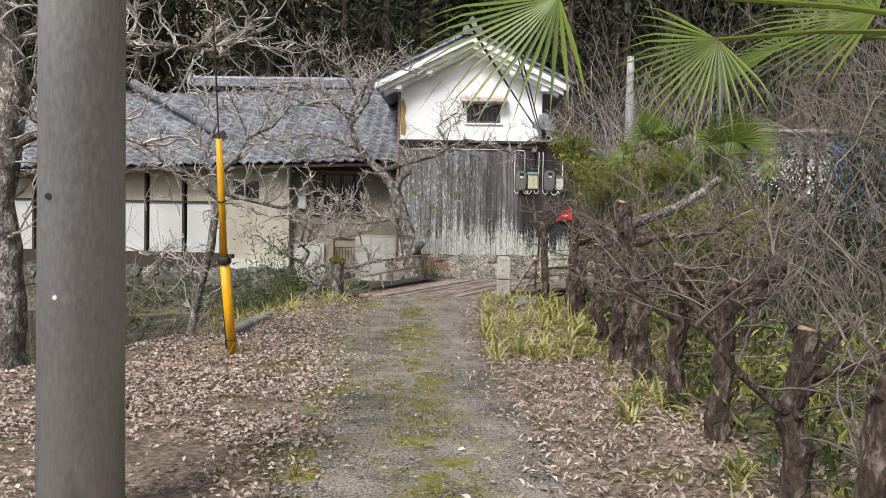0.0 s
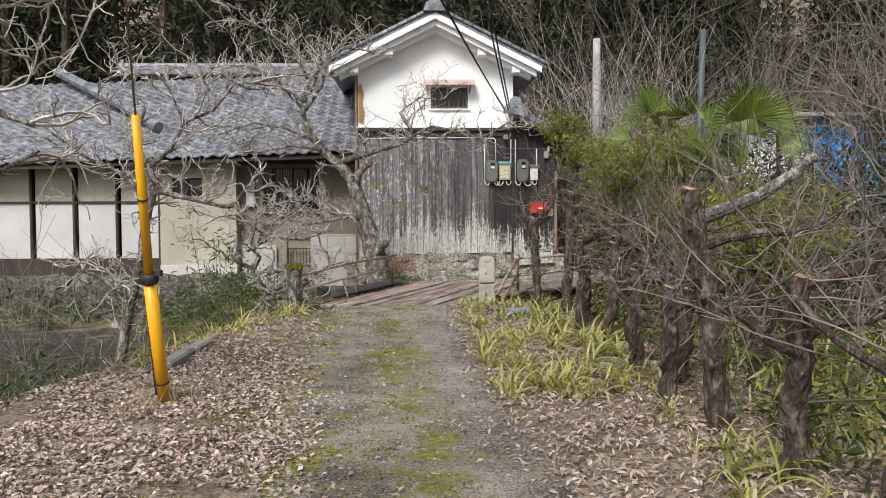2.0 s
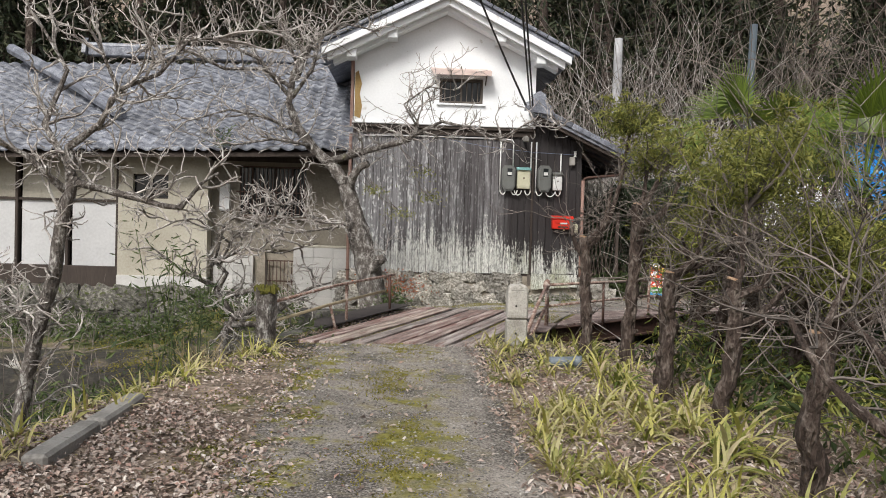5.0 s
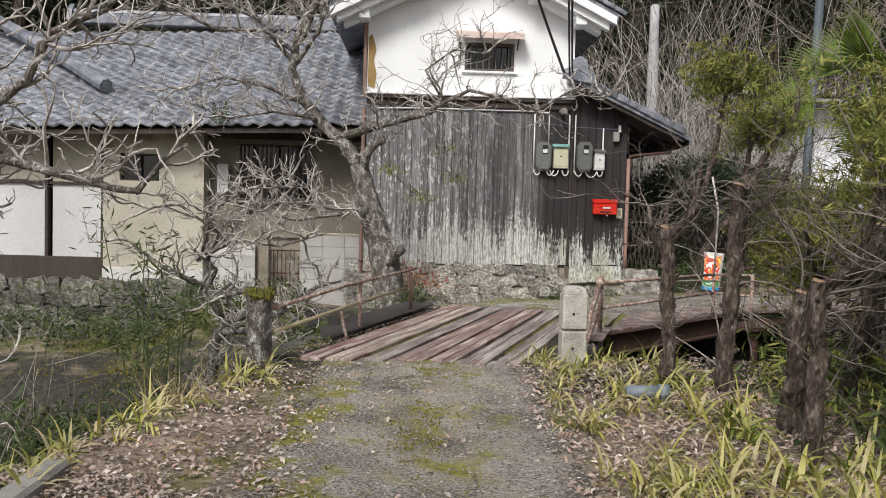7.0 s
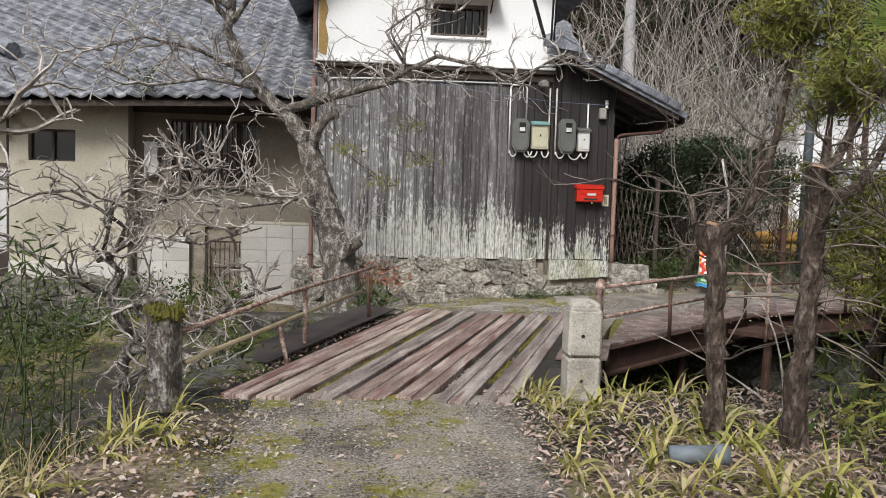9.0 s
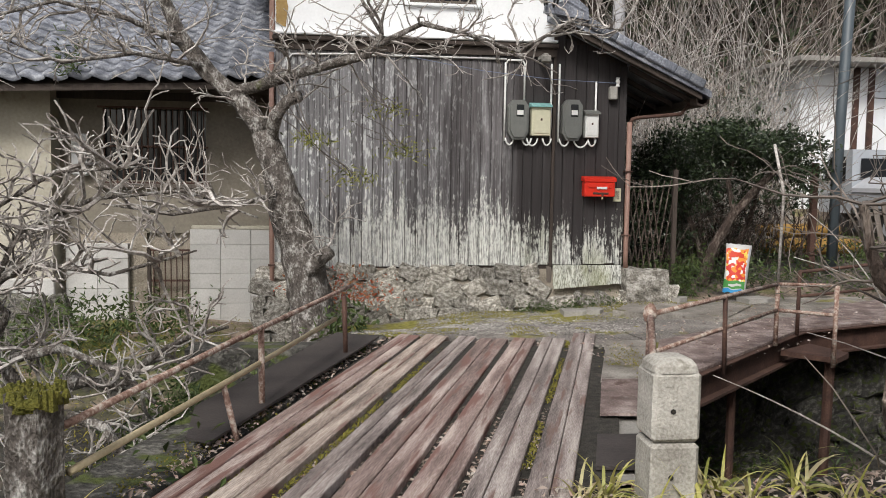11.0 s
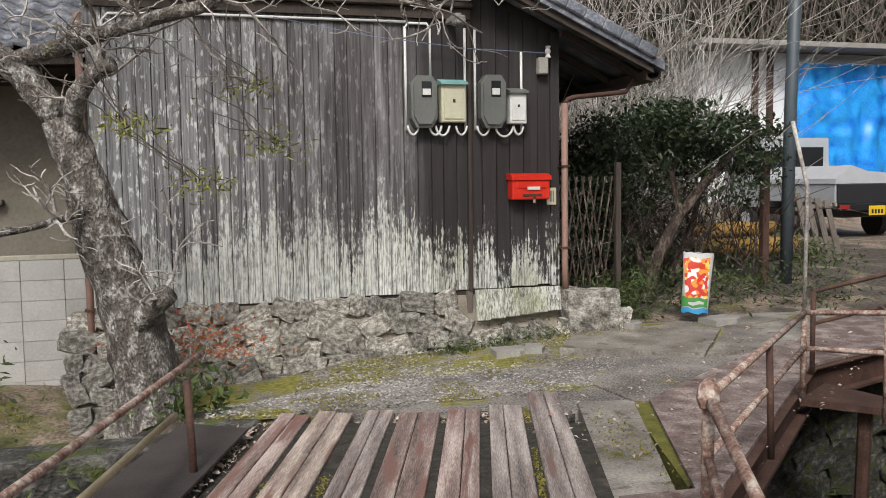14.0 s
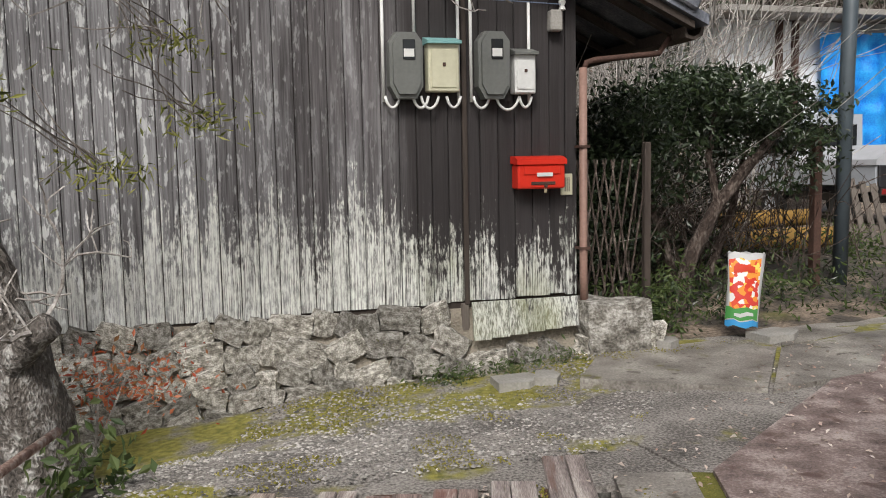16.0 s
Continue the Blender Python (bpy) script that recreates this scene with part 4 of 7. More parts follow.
def tile_shape(mb, m):
    nseg = 7
    prof = []
    for i in range(nseg + 1):
        u = i / nseg
        prof.append((-0.145 + 0.29 * u, 0.025 * math.cos(2 * math.pi * (u * 0.98 - 0.12))))
    v, f = [], []
    for y, dz in ((0.0, 0.052), (0.30, 0.0)):
        v += [(a, y, b + dz) for a, b in prof]
    v += [(a, 0.0, b + 0.002) for a, b in prof]
    k = nseg + 1
    f += [(i, i + 1, i + 1 + k, i + k) for i in range(nseg)]
    f += [(i + 1, i, i + 2 * k, i + 1 + 2 * k) for i in range(nseg)]
    mb.add(v, f, m)


tile = MB()
tile_shape(tile, None)
tile_me = tile.data("roof_tile", M_tile, True)
rest = MB()
ROWS, PITCH, COL = 21, 0.2345, 0.268
for c in range(43):
    for r in range(ROWS):
        xx = -1.32 - c * COL
        d = -0.02 + r * PITCH
        m = Matrix.Translation((xx, EY + d * math.cos(slope), EZ + 0.035 * (xx + 1.3) + d * math.sin(slope) - 0.06 + 0.01 * noise.noise((xx, d, 0)))) @ Matrix.Rotation(slope, 4, "X") @ Euler((R(-0.02, 0.02), R(-0.03, 0.03), R(-0.02, 0.02))).to_matrix().to_4x4()
        if c < 14:
            share("roof_tile", tile_me, deck, m)
        else:
            tile_shape(rest, m)
ob = part("tile_field", rest, M_tile_far, deck, "far rows of blue-grey pantiles", True, False)
ob["kind"] = "stuff"
rg = MB().box(-7.7, -1.3, RYY - 0.14, RYY + 0.14, RZ - 0.1, RZ + 0.12, 0.02).tube([(-7.75, RYY, RZ + 0.15), (-1.3, RYY, RZ + 0.15)], 0.08, 9)
part("ridge_cap", rg, M_tile_far, deck, "stacked grey ridge tiles")
part("ridge_end_tile", MB().prism([(RYY - 0.2, RZ - 0.05), (RYY - 0.12, RZ + 0.2), (RYY, RZ + 0.33), (RYY + 0.12, RZ + 0.2), (RYY + 0.2, RZ - 0.05)], -7.85, -7.75, "x"), M_tile, deck, "pale ridge-end tile")
part("verge_strip", MB().prism([(EY - 0.02, EZ - 0.06), (RYY, RZ + 0.02), (RYY, RZ - 0.06), (EY - 0.02, EZ - 0.14)], -1.24, -1.13, "x"), M_tile_far, deck)
dr = MB().tube([(-9.4, 22.0, 5.0), (-7.2, 20.2, 3.95), (-5.9, 19.1, 3.25)], 0.13, 8)
part("descending_ridge", dr, M_tile_far, deck, "pale grey descending ridge")

# ---- bridge ----
BD = radians(-18)
bridge = thing("plank_bridge", "worn reddish plank bridge with mossy gaps over a stream", "bridge", at=(0.5, 13, -0.12))
binv = Matrix.Translation((-0.5, -13, 0.12))


def bpart(name, mb, mat, label="", smooth=False):
    ob = part(name, mb, mat, bridge, label, smooth)
    ob.matrix_basis = binv
    return ob


def deck_z(y):
    return -0.085 - 0.045 * (y - 10.8) / 4.4


PLANKS = [(-1.17, -0.955), (-0.915, -0.665), (-0.58, -0.395), (-0.345, -0.07), (-0.015, 0.205), (0.27, 0.495), (0.555, 0.785)]
GAPS = [-0.935, -0.622, -0.37, -0.042, 0.238, 0.525]
for k, (xa, xb) in enumerate(PLANKS):
    yn, yf = 10.80 - 0.018 * k + R(-0.05, 0.03), (15.30, 15.26, 15.22, 15.12, 15.06, 15.10, 15.34)[k] + R(-0.03, 0.03)
    ln = (yf - yn) / math.cos(BD)
    m = Matrix.Translation((xa + (yn - 10.85) * 0.325, yn, deck_z(yn) + R(-0.006, 0.006))) @ Matrix.Rotation(BD, 4, "Z") @ Matrix.Rotation(math.atan2(-0.045, 4.4) + R(-0.001, 0.001), 4, "X")
    wide = (xb - xa) * math.cos(BD)
    mid = wide * R(0.42, 0.58)
    for a, b, dz in ((0.0, mid - 0.003, 0.0), (mid + 0.003, wide, R(-0.005, 0.003))):
        me = fixed(MB().box(a, b, 0, ln + R(-0.03, 0.03), -0.06, dz, 0.005).data("plank", (M_plank, M_plank_tan, M_plank_grey, M_plank, M_plank, M_plank_grey, M_plank_grey)[k]))
        ob = new("plank", me)
        ob.parent = bridge
        ob.matrix_basis = binv @ m
for xx in (-1.15, -0.35, 0.5):
    m = Matrix.Translation((xx, 10.6, -0.17)) @ Matrix.Rotation(BD, 4, "Z")
    bpart("beam", MB().box(-0.06, 0.06, 0, 5.0, -0.2, 0.0, 0.01, m), M_rust, "rusty steel beam")
m = Matrix.Translation((-1.25, 10.85, -0.15)) @ Matrix.Rotation(BD, 4, "Z")
bpart("dirt_fill", MB().box(0.02, 2.16, 0.05, 4.5, -0.03, 0.012, 0.0, m), M_earth, "dirt and leaves in the gaps")
bpart("kerb_bed", MB().box(-0.5, -0.02, 0.1, 4.6, -0.25, 0.02, 0.02, m), M_darkstone, "mossy dark concrete edge beam")
bpart("steel_plate", MB().prism([(-0.16, 0.9), (0.0, 0.86), (0.03, 4.1), (-0.40, 4.2), (-0.42, 1.5)], 0.085, 0.10, "z", m), M_plate, "dark chequered steel plate")
for y0, y1, mat, lb, z in ((11.3, 11.85, M_plate, "dark steel plate", -0.13), (12.28, 13.2, M_deck, "rusty red steel plate", -0.12)):
    a = 0.80 + (y0 - 10.75) * 0.325
    bpart("side_plate", MB().prism([(a + 0.06, y0), (a + 0.50, y0 - 0.03), (a + 0.50 + (y1 - y0) * 0.325, y1), (a + 0.06 + (y1 - y0) * 0.325, y1 + 0.02)], z, z + 0.02, "z"), mat, lb)
bpart("side_slab", MB().prism([(1.66, 13.26), (1.97, 13.22), (2.62, 14.9), (2.25, 15.0)], -0.3, -0.135, "z"), M_wet, "grey concrete slab with mossy cracks")
bpart("side_beam", MB().prism([(0.84, 11.0), (1.28, 10.95), (1.95, 12.95), (1.55, 13.0)], -0.32, -0.16, "z"), M_concrete, "crumbling concrete edge beam")
bpart("moss_joint", MB().prism([(1.97, 12.93), (2.02, 13.0), (2.76, 14.88), (2.6, 14.95)], -0.3, -0.15, "z"), M_moss, "moss in a joint")
bpart("far_sill", MB().prism([(0.05, 15.42), (0.3, 15.33), (1.0, 15.2), (2.25, 14.92), (2.75, 14.95), (2.9, 15.5), (0.0, 15.65)], -0.5, -0.165, "z"), M_yard, "gravel-covered sill at the far end")
bpart("deck_sill", MB().prism([(2.66, 14.86), (2.76, 14.84), (4.36, 16.0), (4.3, 16.5), (3.2, 16.2), (2.6, 15.5)], -0.5, -0.152, "z"), M_yard, "gravelly sill along the steel deck")
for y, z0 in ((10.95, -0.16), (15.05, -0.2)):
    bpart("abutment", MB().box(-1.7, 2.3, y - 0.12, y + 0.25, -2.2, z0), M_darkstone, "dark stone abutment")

# steel road deck beyond
road_deck = thing("steel_deck", "red-brown steel road deck on rusty beams", "deck", at=(4, 15, -0.14))
dinv = Matrix.Translation((-4, -15, 0.14))
DECK = [(1.98, 13.0), (4.46, 15.42), (7.6, 16.62), (10.5, 17.6), (10.5, 18.6), (6.2, 17.4), (4.3, 16.0), (2.72, 14.86)]
def dpart(name, mb, mat, label=""):
    ob = part(name, mb, mat, road_deck, label)
    ob.matrix_basis = dinv
dpart("deck_plate", MB().prism(DECK, -0.145, -0.12, "z"), M_deck, "red-brown chequered plate")
for (a, b) in (((1.98, 13.0), (4.46, 15.42)), ((4.46, 15.42), (7.6, 16.62)), ((7.6, 16.62), (10.5, 17.6))):
    L0 = math.hypot(b[0] - a[0], b[1] - a[1])
    m = Matrix.Translation((a[0], a[1], -0.15)) @ Matrix.Rotation(math.atan2(b[1] - a[1], b[0] - a[0]), 4, "Z")
    dpart("edge_beam", MB().box(0, L0, 0.02, 0.10, -0.24, 0.0, 0.0, m).box(0, L0, -0.05, 0.16, -0.26, -0.235, 0.0, m).box(0, L0, -0.05, 0.16, -0.012, 0.0, 0.0, m), M_rust, "rusty I-beam")
dpart("walk_plate", MB().prism([(4.0, 14.95), (4.35, 14.55), (4.62, 14.8), (4.5, 15.3)], -0.30, -0.25, "z"), M_rust, "small rusty outrigger platform")
dpart("post_leg", MB().tube([(4.4, 14.75, -0.3), (4.4, 14.8, -2.0)], 0.05, 8), M_rust)
dpart("post_leg", MB().tube([(3.2, 14.3, -0.3), (3.2, 14.3, -2.0)], 0.04, 8), M_rust)
conc = thing("concrete_apron", "wet grey cracked concrete apron beside the house", "pavement", at=(4, 16.8, -0.14), kind="structure")
for poly in ([(3.3, 17.35), (2.85, 16.7), (3.9, 16.05), (4.75, 17.1), (4.4, 17.5)], [(3.93, 16.03), (4.9, 16.2), (6.3, 17.5), (4.78, 17.08)], [(4.82, 17.12), (6.34, 17.55), (7.6, 18.3), (5.2, 17.75)]):
    ob = part("slab", MB().prism(poly, -0.2, -0.118, "z"), M_wet, conc)
    ob.matrix_basis = Matrix.Translation((-4, -16.8, 0.14))

# ---- stream walls ----
farw = MB()
def wall_line(pts, z0, z1, th):
    for (a, b) in zip(pts, pts[1:]):
        L0 = math.hypot(b[0] - a[0], b[1] - a[1])
        m = Matrix.Translation((a[0], a[1], 0)) @ Matrix.Rotation(math.atan2(b[1] - a[1], b[0] - a[0]), 4, "Z")
        farw.box(0, L0, 0, th, z0, z1, 0.0, m)
FW = [(1.3, 15.15), (2.3, 15.18), (4.4, 16.0), (7.8, 16.7), (11, 17.35)]
wall_line(FW, -2.3, -0.42, 0.2)
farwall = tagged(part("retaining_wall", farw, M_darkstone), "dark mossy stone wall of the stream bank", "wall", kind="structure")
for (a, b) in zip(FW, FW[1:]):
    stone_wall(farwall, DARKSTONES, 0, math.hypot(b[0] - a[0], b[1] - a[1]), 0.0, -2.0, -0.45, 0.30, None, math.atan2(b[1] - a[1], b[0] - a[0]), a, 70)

paint_blue = material("blue_wire", [(0.3, (0.12, 0.16, 0.26)), (0.7, (0.18, 0.22, 0.32))], 5, 40, 0.5, 0.0)
# ---- posts and rails ----
post = thing("stone_post", "pale weathered stone bollard at the bridge", "bollard", at=(1.20, 10.75, -0.14))
part("lower_shaft", MB().box(-0.112, 0.112, -0.112, 0.112, -0.1, 0.35, 0.018), M_bollard, post)
me = MB().box(-0.112, 0.112, -0.112, 0.112, 0.356, 0.675, 0.018)
SQ = [(math.copysign(abs(math.cos(a)) ** 0.4, math.cos(a)), math.copysign(abs(math.sin(a)) ** 0.4, math.sin(a))) for a in [2 * math.pi * (i + 0.5) / 16 for i in range(16)]]
me.add([(u * r, w * r, z) for z, r in ((0.67, 0.110), (0.70, 0.104), (0.72, 0.088), (0.733, 0.055)) for u, w in SQ],
       [(i + 16 * k, (i + 1) % 16 + 16 * k, (i + 1) % 16 + 16 * k + 16, i + 16 * k + 16) for k in range(3) for i in range(16)] + [tuple(range(48, 64))])
part("upper_shaft", me, M_bollard, post, "upper block above a crack")
# holes drawn as near-black discs, the shade in them is colour
for z in (0.2, 0.5):
    part("hole", MB().tube([(-0.02, -0.118, z), (-0.02, -0.11, z)], 0.012, 8), M_dark, post)
stump = thing("stump_post", "old wooden stump post with a mossy top", "post", at=(-1.52, 10.62, -0.15))
b = MB()
ring = []
for k in range(9):
    z = k * 0.08
    for a in range(16):
        th = 2 * math.pi * a / 16
        r = 0.108 * (1 + 0.10 * math.sin(5 * th + 1) + 0.07 * noise.noise((math.cos(th) * 3, math.sin(th) * 3, z * 2))) * (1.15 if k == 0 else 1.0)
        b.v.append((r * math.cos(th), r * math.sin(th), z))
b.f = [(k * 16 + a, k * 16 + (a + 1) % 16, (k + 1) * 16 + (a + 1) % 16, (k + 1) * 16 + a) for k in range(8) for a in range(16)] + [tuple(range(128, 144))]
part("trunk", b, M_bark, stump)
ms = MB()
for i in range(90):
    a, r = R(0, 6.28), 0.12 * math.sqrt(R(0, 1))
    ms.tube([(r * math.cos(a), r * math.sin(a), 0.60 + R(-0.03, 0.03)), (r * math.cos(a) * 1.1, r * math.sin(a) * 1.1, 0.655 + R(-0.02, 0.02))], [0.028, 0.008], 5)
part("moss_cap", ms, M_moss, stump, "yellow-green moss cap")


def rail(name, label, cat, pipes, posts):
    x0, y0, z0 = pipes[0][0][0]
    t = thing(name, label, cat, at=(x0, y0, z0 - 0.5))
    inv = Matrix.Translation((-x0, -y0, -(z0 - 0.5)))
    for pts, r, mat in pipes:
        part("rail", MB().tube(pts, r, 8), mat, t, smooth=True).matrix_basis = inv
    for pts, r, mat in posts:
        part("post", MB().tube(pts, r, 7), mat, t, smooth=True).matrix_basis = inv
    return t


rail("bridge_railing", "rusty pipe and bamboo hand rail beside the planks", "railing",
     [([(-1.40, 10.62, 0.35), (-0.9, 12.1, 0.42), (-0.36, 14.1, 0.42), (-0.2, 14.7, 0.42)], 0.018, M_rustpipe),
      ([(-1.40, 10.66, 0.14), (-0.9, 12.1, 0.20), (-0.34, 14.2, 0.20)], 0.018, M_bamboo)],
     [([(-0.78, 12.45, -0.2), (-0.79, 12.5, 0.42)], 0.02, M_rustpipe), ([(-0.85, 11.9, -0.2), (-0.95, 11.95, 0.19)], 0.018, M_rustpipe), ([(-0.25, 14.05, -0.2), (-0.27, 14.0, 0.42)], 0.02, M_rust)])
K = (1.87, 12.82, 0.45)
rail("deck_railing", "flaking rusty pipe railing along the steel deck", "railing",
     [([K, (3.77, 14.63, 0.445)], 0.02, M_rustpipe), ([(1.87, 12.85, 0.16), (3.77, 14.63, 0.20)], 0.018, M_rustpipe),
      ([(3.77, 14.63, 0.445), (4.16, 14.3, 0.47), (4.28, 14.5, 0.47)], 0.018, M_rustpipe), ([(3.77, 14.63, 0.2), (4.16, 14.3, 0.2)], 0.018, M_rustpipe),
      ([K, (1.6, 12.0, 0.20), (1.36, 11.15, -0.05)], 0.026, M_rustpipe), ([(1.87, 12.82, 0.18), (1.6, 12.1, -0.1), (1.5, 11.9, -0.16)], 0.022, M_rustpipe),
      ([(4.3, 15.2, 0.50), (6.0, 15.95, 0.55), (7.6, 16.5, 0.60)], 0.018, M_rust), ([(4.3, 15.2, 0.25), (7.6, 16.5, 0.33)], 0.016, M_rust)],
     [([(1.88, 12.84, -0.15), K], 0.028, M_rustpipe), ([(2.85, 13.72, -0.2), (2.85, 13.75, 0.45)], 0.02, M_rust), ([(3.77, 14.63, -0.14), (3.77, 14.63, 0.445)], 0.022, M_rustpipe),
      ([(4.16, 14.3, -0.28), (4.16, 14.3, 0.47)], 0.022, M_rustpipe), ([(4.3, 15.2, -0.14), (4.3, 15.2, 0.5)], 0.02, M_rust), ([(6.0, 15.95, -0.14), (6.0, 15.95, 0.55)], 0.02, M_rust), ([(7.6, 16.5, -0.1), (7.6, 16.5, 0.6)], 0.02, M_rust), ([(3.77, 14.63, 0.44), (3.80, 14.66, 1.3), (3.72, 14.72, 1.75)], 0.014, M_twig)])
wire = thing("wall_wire", "thin blue wire slung across the boards", "wire", at=(3.08, WY - 0.1, 2.6))
part("strand", MB().tube([(0, 0, 0), (-0.8, -0.02, 0.02), (-1.7, -0.03, 0.10), (-2.6, -0.04, 0.24)], 0.004, 5), paint_blue, wire)
kn = part("rail_knob", MB().tube([(1.85, 12.80, 0.40), (1.86, 12.81, 0.44), (1.87, 12.82, 0.49), (1.88, 12.83, 0.52)], [0.03, 0.05, 0.045, 0.02], 8), M_rustpipe)
kn.parent = bpy.data.objects["deck_railing"]
kn.matrix_basis = Matrix.Translation((-1.87, -12.82, 0.05))

# ---- pole, stay guard, cables ----
pole = thing("utility_pole", "grey concrete utility pole with faint stains", "pole", at=(-0.975, 0.2, -0.15))
part("shaft", MB().tube([(0, 0, 0), (0, 0, 6), (0, 0, 12.5)], [0.175, 0.155, 0.13], 24), M_polec, pole, smooth=True)
# a near-black disc, the hole's shade painted on the shaft
part("bolt_hole", MB().tube([(-0.06, -0.155, 1.42), (-0.06, -0.168, 1.42)], 0.013, 8), M_dark, pole)
part("label_mark", MB().tube([(-0.03, -0.168, 1.02), (-0.03, -0.174, 1.02)], 0.009, 8), M_white, pole)
guard = thing("stay_guard", "yellow plastic guard over a steel stay wire, black rings", "pole", at=(-1.56, 4.62, -0.14))
A, B_, C_ = Vector((0, 0, 0)), Vector((-0.02, -0.24, 0.94)), Vector((0.05, -0.68, 1.98))
part("lower_sleeve", MB().tube([A, B_], [0.047, 0.045], 14), M_orange, guard, "yellow lower sleeve", True)
part("upper_sleeve", MB().tube([B_, C_], [0.032, 0.028], 12), M_orange, guard, "slim yellow upper sleeve", True)
def ringat(u, r, h, nm):
    d = (B_ - A).normalized() if u < 1 else (C_ - B_).normalized()
    p = A + (B_ - A) * u if u < 1 else B_ + (C_ - B_) * (u - 1)
    part(nm, MB().tube([p - d * h, p - d * h * 0.6, p + d * h * 0.6, p + d * h], [r * 0.85, r, r, r * 0.85], 14), M_black, guard, smooth=True)
ringat(0.99, 0.062, 0.035, "collar")
ringat(1.5, 0.037, 0.008, "ring")
ringat(0.2, 0.052, 0.008, "ring")
part("stripe", MB().tube([Vector((-0.04, -0.05, 0.10)), Vector((-0.05, -0.16, 0.62))], 0.014, 6), M_black, guard)
part("stay_wire", MB().tube([C_, Vector((0.6, -4.35, 11.5))], 0.007, 6), M_rust, guard)
part("buckle", MB().box(0.04, 0.08, -0.32, -0.26, 0.95, 0.99, 0.006), M_black, guard)


def cable(a, b, sag, r=0.015):
    pts = []
    for i in range(25):
        u = i / 24
        p = Vector(a).lerp(Vector(b), u)
        pts.append((p.x, p.y, p.z - sag * 4 * u * (1 - u)))
    t = thing("service_cable", "black overhead service cable to the eave", "cable", "service cables", at=a)
    part("wire", MB().tube(pts, r, 6), M_black, t).matrix_basis = Matrix.Translation(-Vector(a))
    return t


cable((2.22, 17.45, 3.35), (-0.95, 0.4, 8.8), 0.35)
cable((2.18, 17.45, 3.38), (-3.4, 0.4, 9.2), 0.45)
cable((2.15, 17.45, 3.40), (-3.5, 0.4, 9.3), 0.35)
cable((2.26, 17.45, 3.36), (-0.9, 0.4, 9.2), 0.30)


# ---- plants: shared builders ----
def quads(centres, size, aspect=0.5, up=None, spread=1.0, fold=0.2, rng=None):
    """Vertices and faces of many small folded leaves; up: the way they tend to face."""
    rng = rng or np.random.default_rng(3)
    c = np.asarray(centres, float)
    n = len(c)
    d = rng.normal(size=(n, 3))
    if up is not None:
        d = d * spread + np.asarray(up, float)
    d /= np.linalg.norm(d, axis=1)[:, None] + 1e-9
    a = rng.normal(size=(n, 3))
    a -= d * np.sum(a * d, axis=1)[:, None]
    a /= np.linalg.norm(a, axis=1)[:, None] + 1e-9
    b = np.cross(d, a)
    s = (np.asarray(size) * rng.uniform(0.6, 1.3, n))[:, None]
    v = np.stack([c - a * s * 0.5, c + b * s * aspect * 0.5 + d * s * fold * 0.5, c + a * s * 0.5, c - b * s * aspect * 0.5 + d * s * fold * 0.3], 1).reshape(-1, 3)
    f = np.arange(4 * n).reshape(-1, 4)
    return v, f


def leaf_object(name, v, f, mat):
    me = bpy.data.meshes.new(name)
    me.from_pydata(v.tolist(), [], f.tolist())
    me.materials.append(mat)
    return new(name, me)


def wander(p, d, length, n, wob, lift=0.0):
    """A wandering line of points."""
    p, d = Vector(p), Vector(d).normalized()
    pts = [p.copy()]
    for i in range(n):
        d = (d + Vector((R(-wob, wob), R(-wob, wob), R(-wob, wob) + lift))).normalized()
        p = p + d * (length / n)
        pts.append(p.copy())
    return pts


def taper(r0, r1, n):
    return [r0 + (r1 - r0) * i / (n - 1) for i in range(n)]


def branches(mb, p, d, length, r, depth, wob=0.25, kids=4, lift=0.03, thin=0.0025, shrink=0.62):
    """A bare branch with its side twigs."""
    n = 6 if depth > 1 else (4 if depth == 1 else 3)
    pts = wander(p, d, length, n, wob, lift)
    mb.tube(pts, taper(r, max(thin, r * 0.35), n + 1), 6 if r > 0.02 else (4 if r > 0.006 else 3), False)
    if depth <= 0:
        return
    for k in range(kids):
        i = random.randint(1, n)
        q = pts[i]
        dd = (pts[i] - pts[i - 1]).normalized()
        side = Vector((R(-1, 1), R(-1, 1), R(-0.5, 0.9)))
        branches(mb, q, dd * 0.6 + side * 0.8, length * R(0.4, 0.75) * (shrink / 0.62), max(thin, r * R(0.4, 0.6)), depth - 1, wob, kids, lift, thin, shrink)


def gnarl(mb, pts, radii, n=11, rough=0.18, seed=0):
    """A rough-barked trunk along points."""
    o = len(mb.v)
    pp, rr = [], []
    for i in range(len(pts) - 1):
        for k in range(4):
            u = k / 4
            pp.append(Vector(pts[i]).lerp(Vector(pts[i + 1]), u))
            rr.append(radii[i] + (radii[i + 1] - radii[i]) * u)
    pp.append(Vector(pts[-1]))
    rr.append(radii[-1])
    mb.tube(pp, rr, n)
    for i in range(o, len(mb.v)):
        v = Vector(mb.v[i])
        j = min((i - o) // n, len(pp) - 1)
        d = v - pp[j]
        k = 1 + 1.3 * rough * (noise.noise(v * 10 + Vector((seed, 0, 0))) + 0.8 * noise.noise(v * 24 + Vector((seed, 5, 0))))
        mb.v[i] = tuple(pp[j] + d * k)


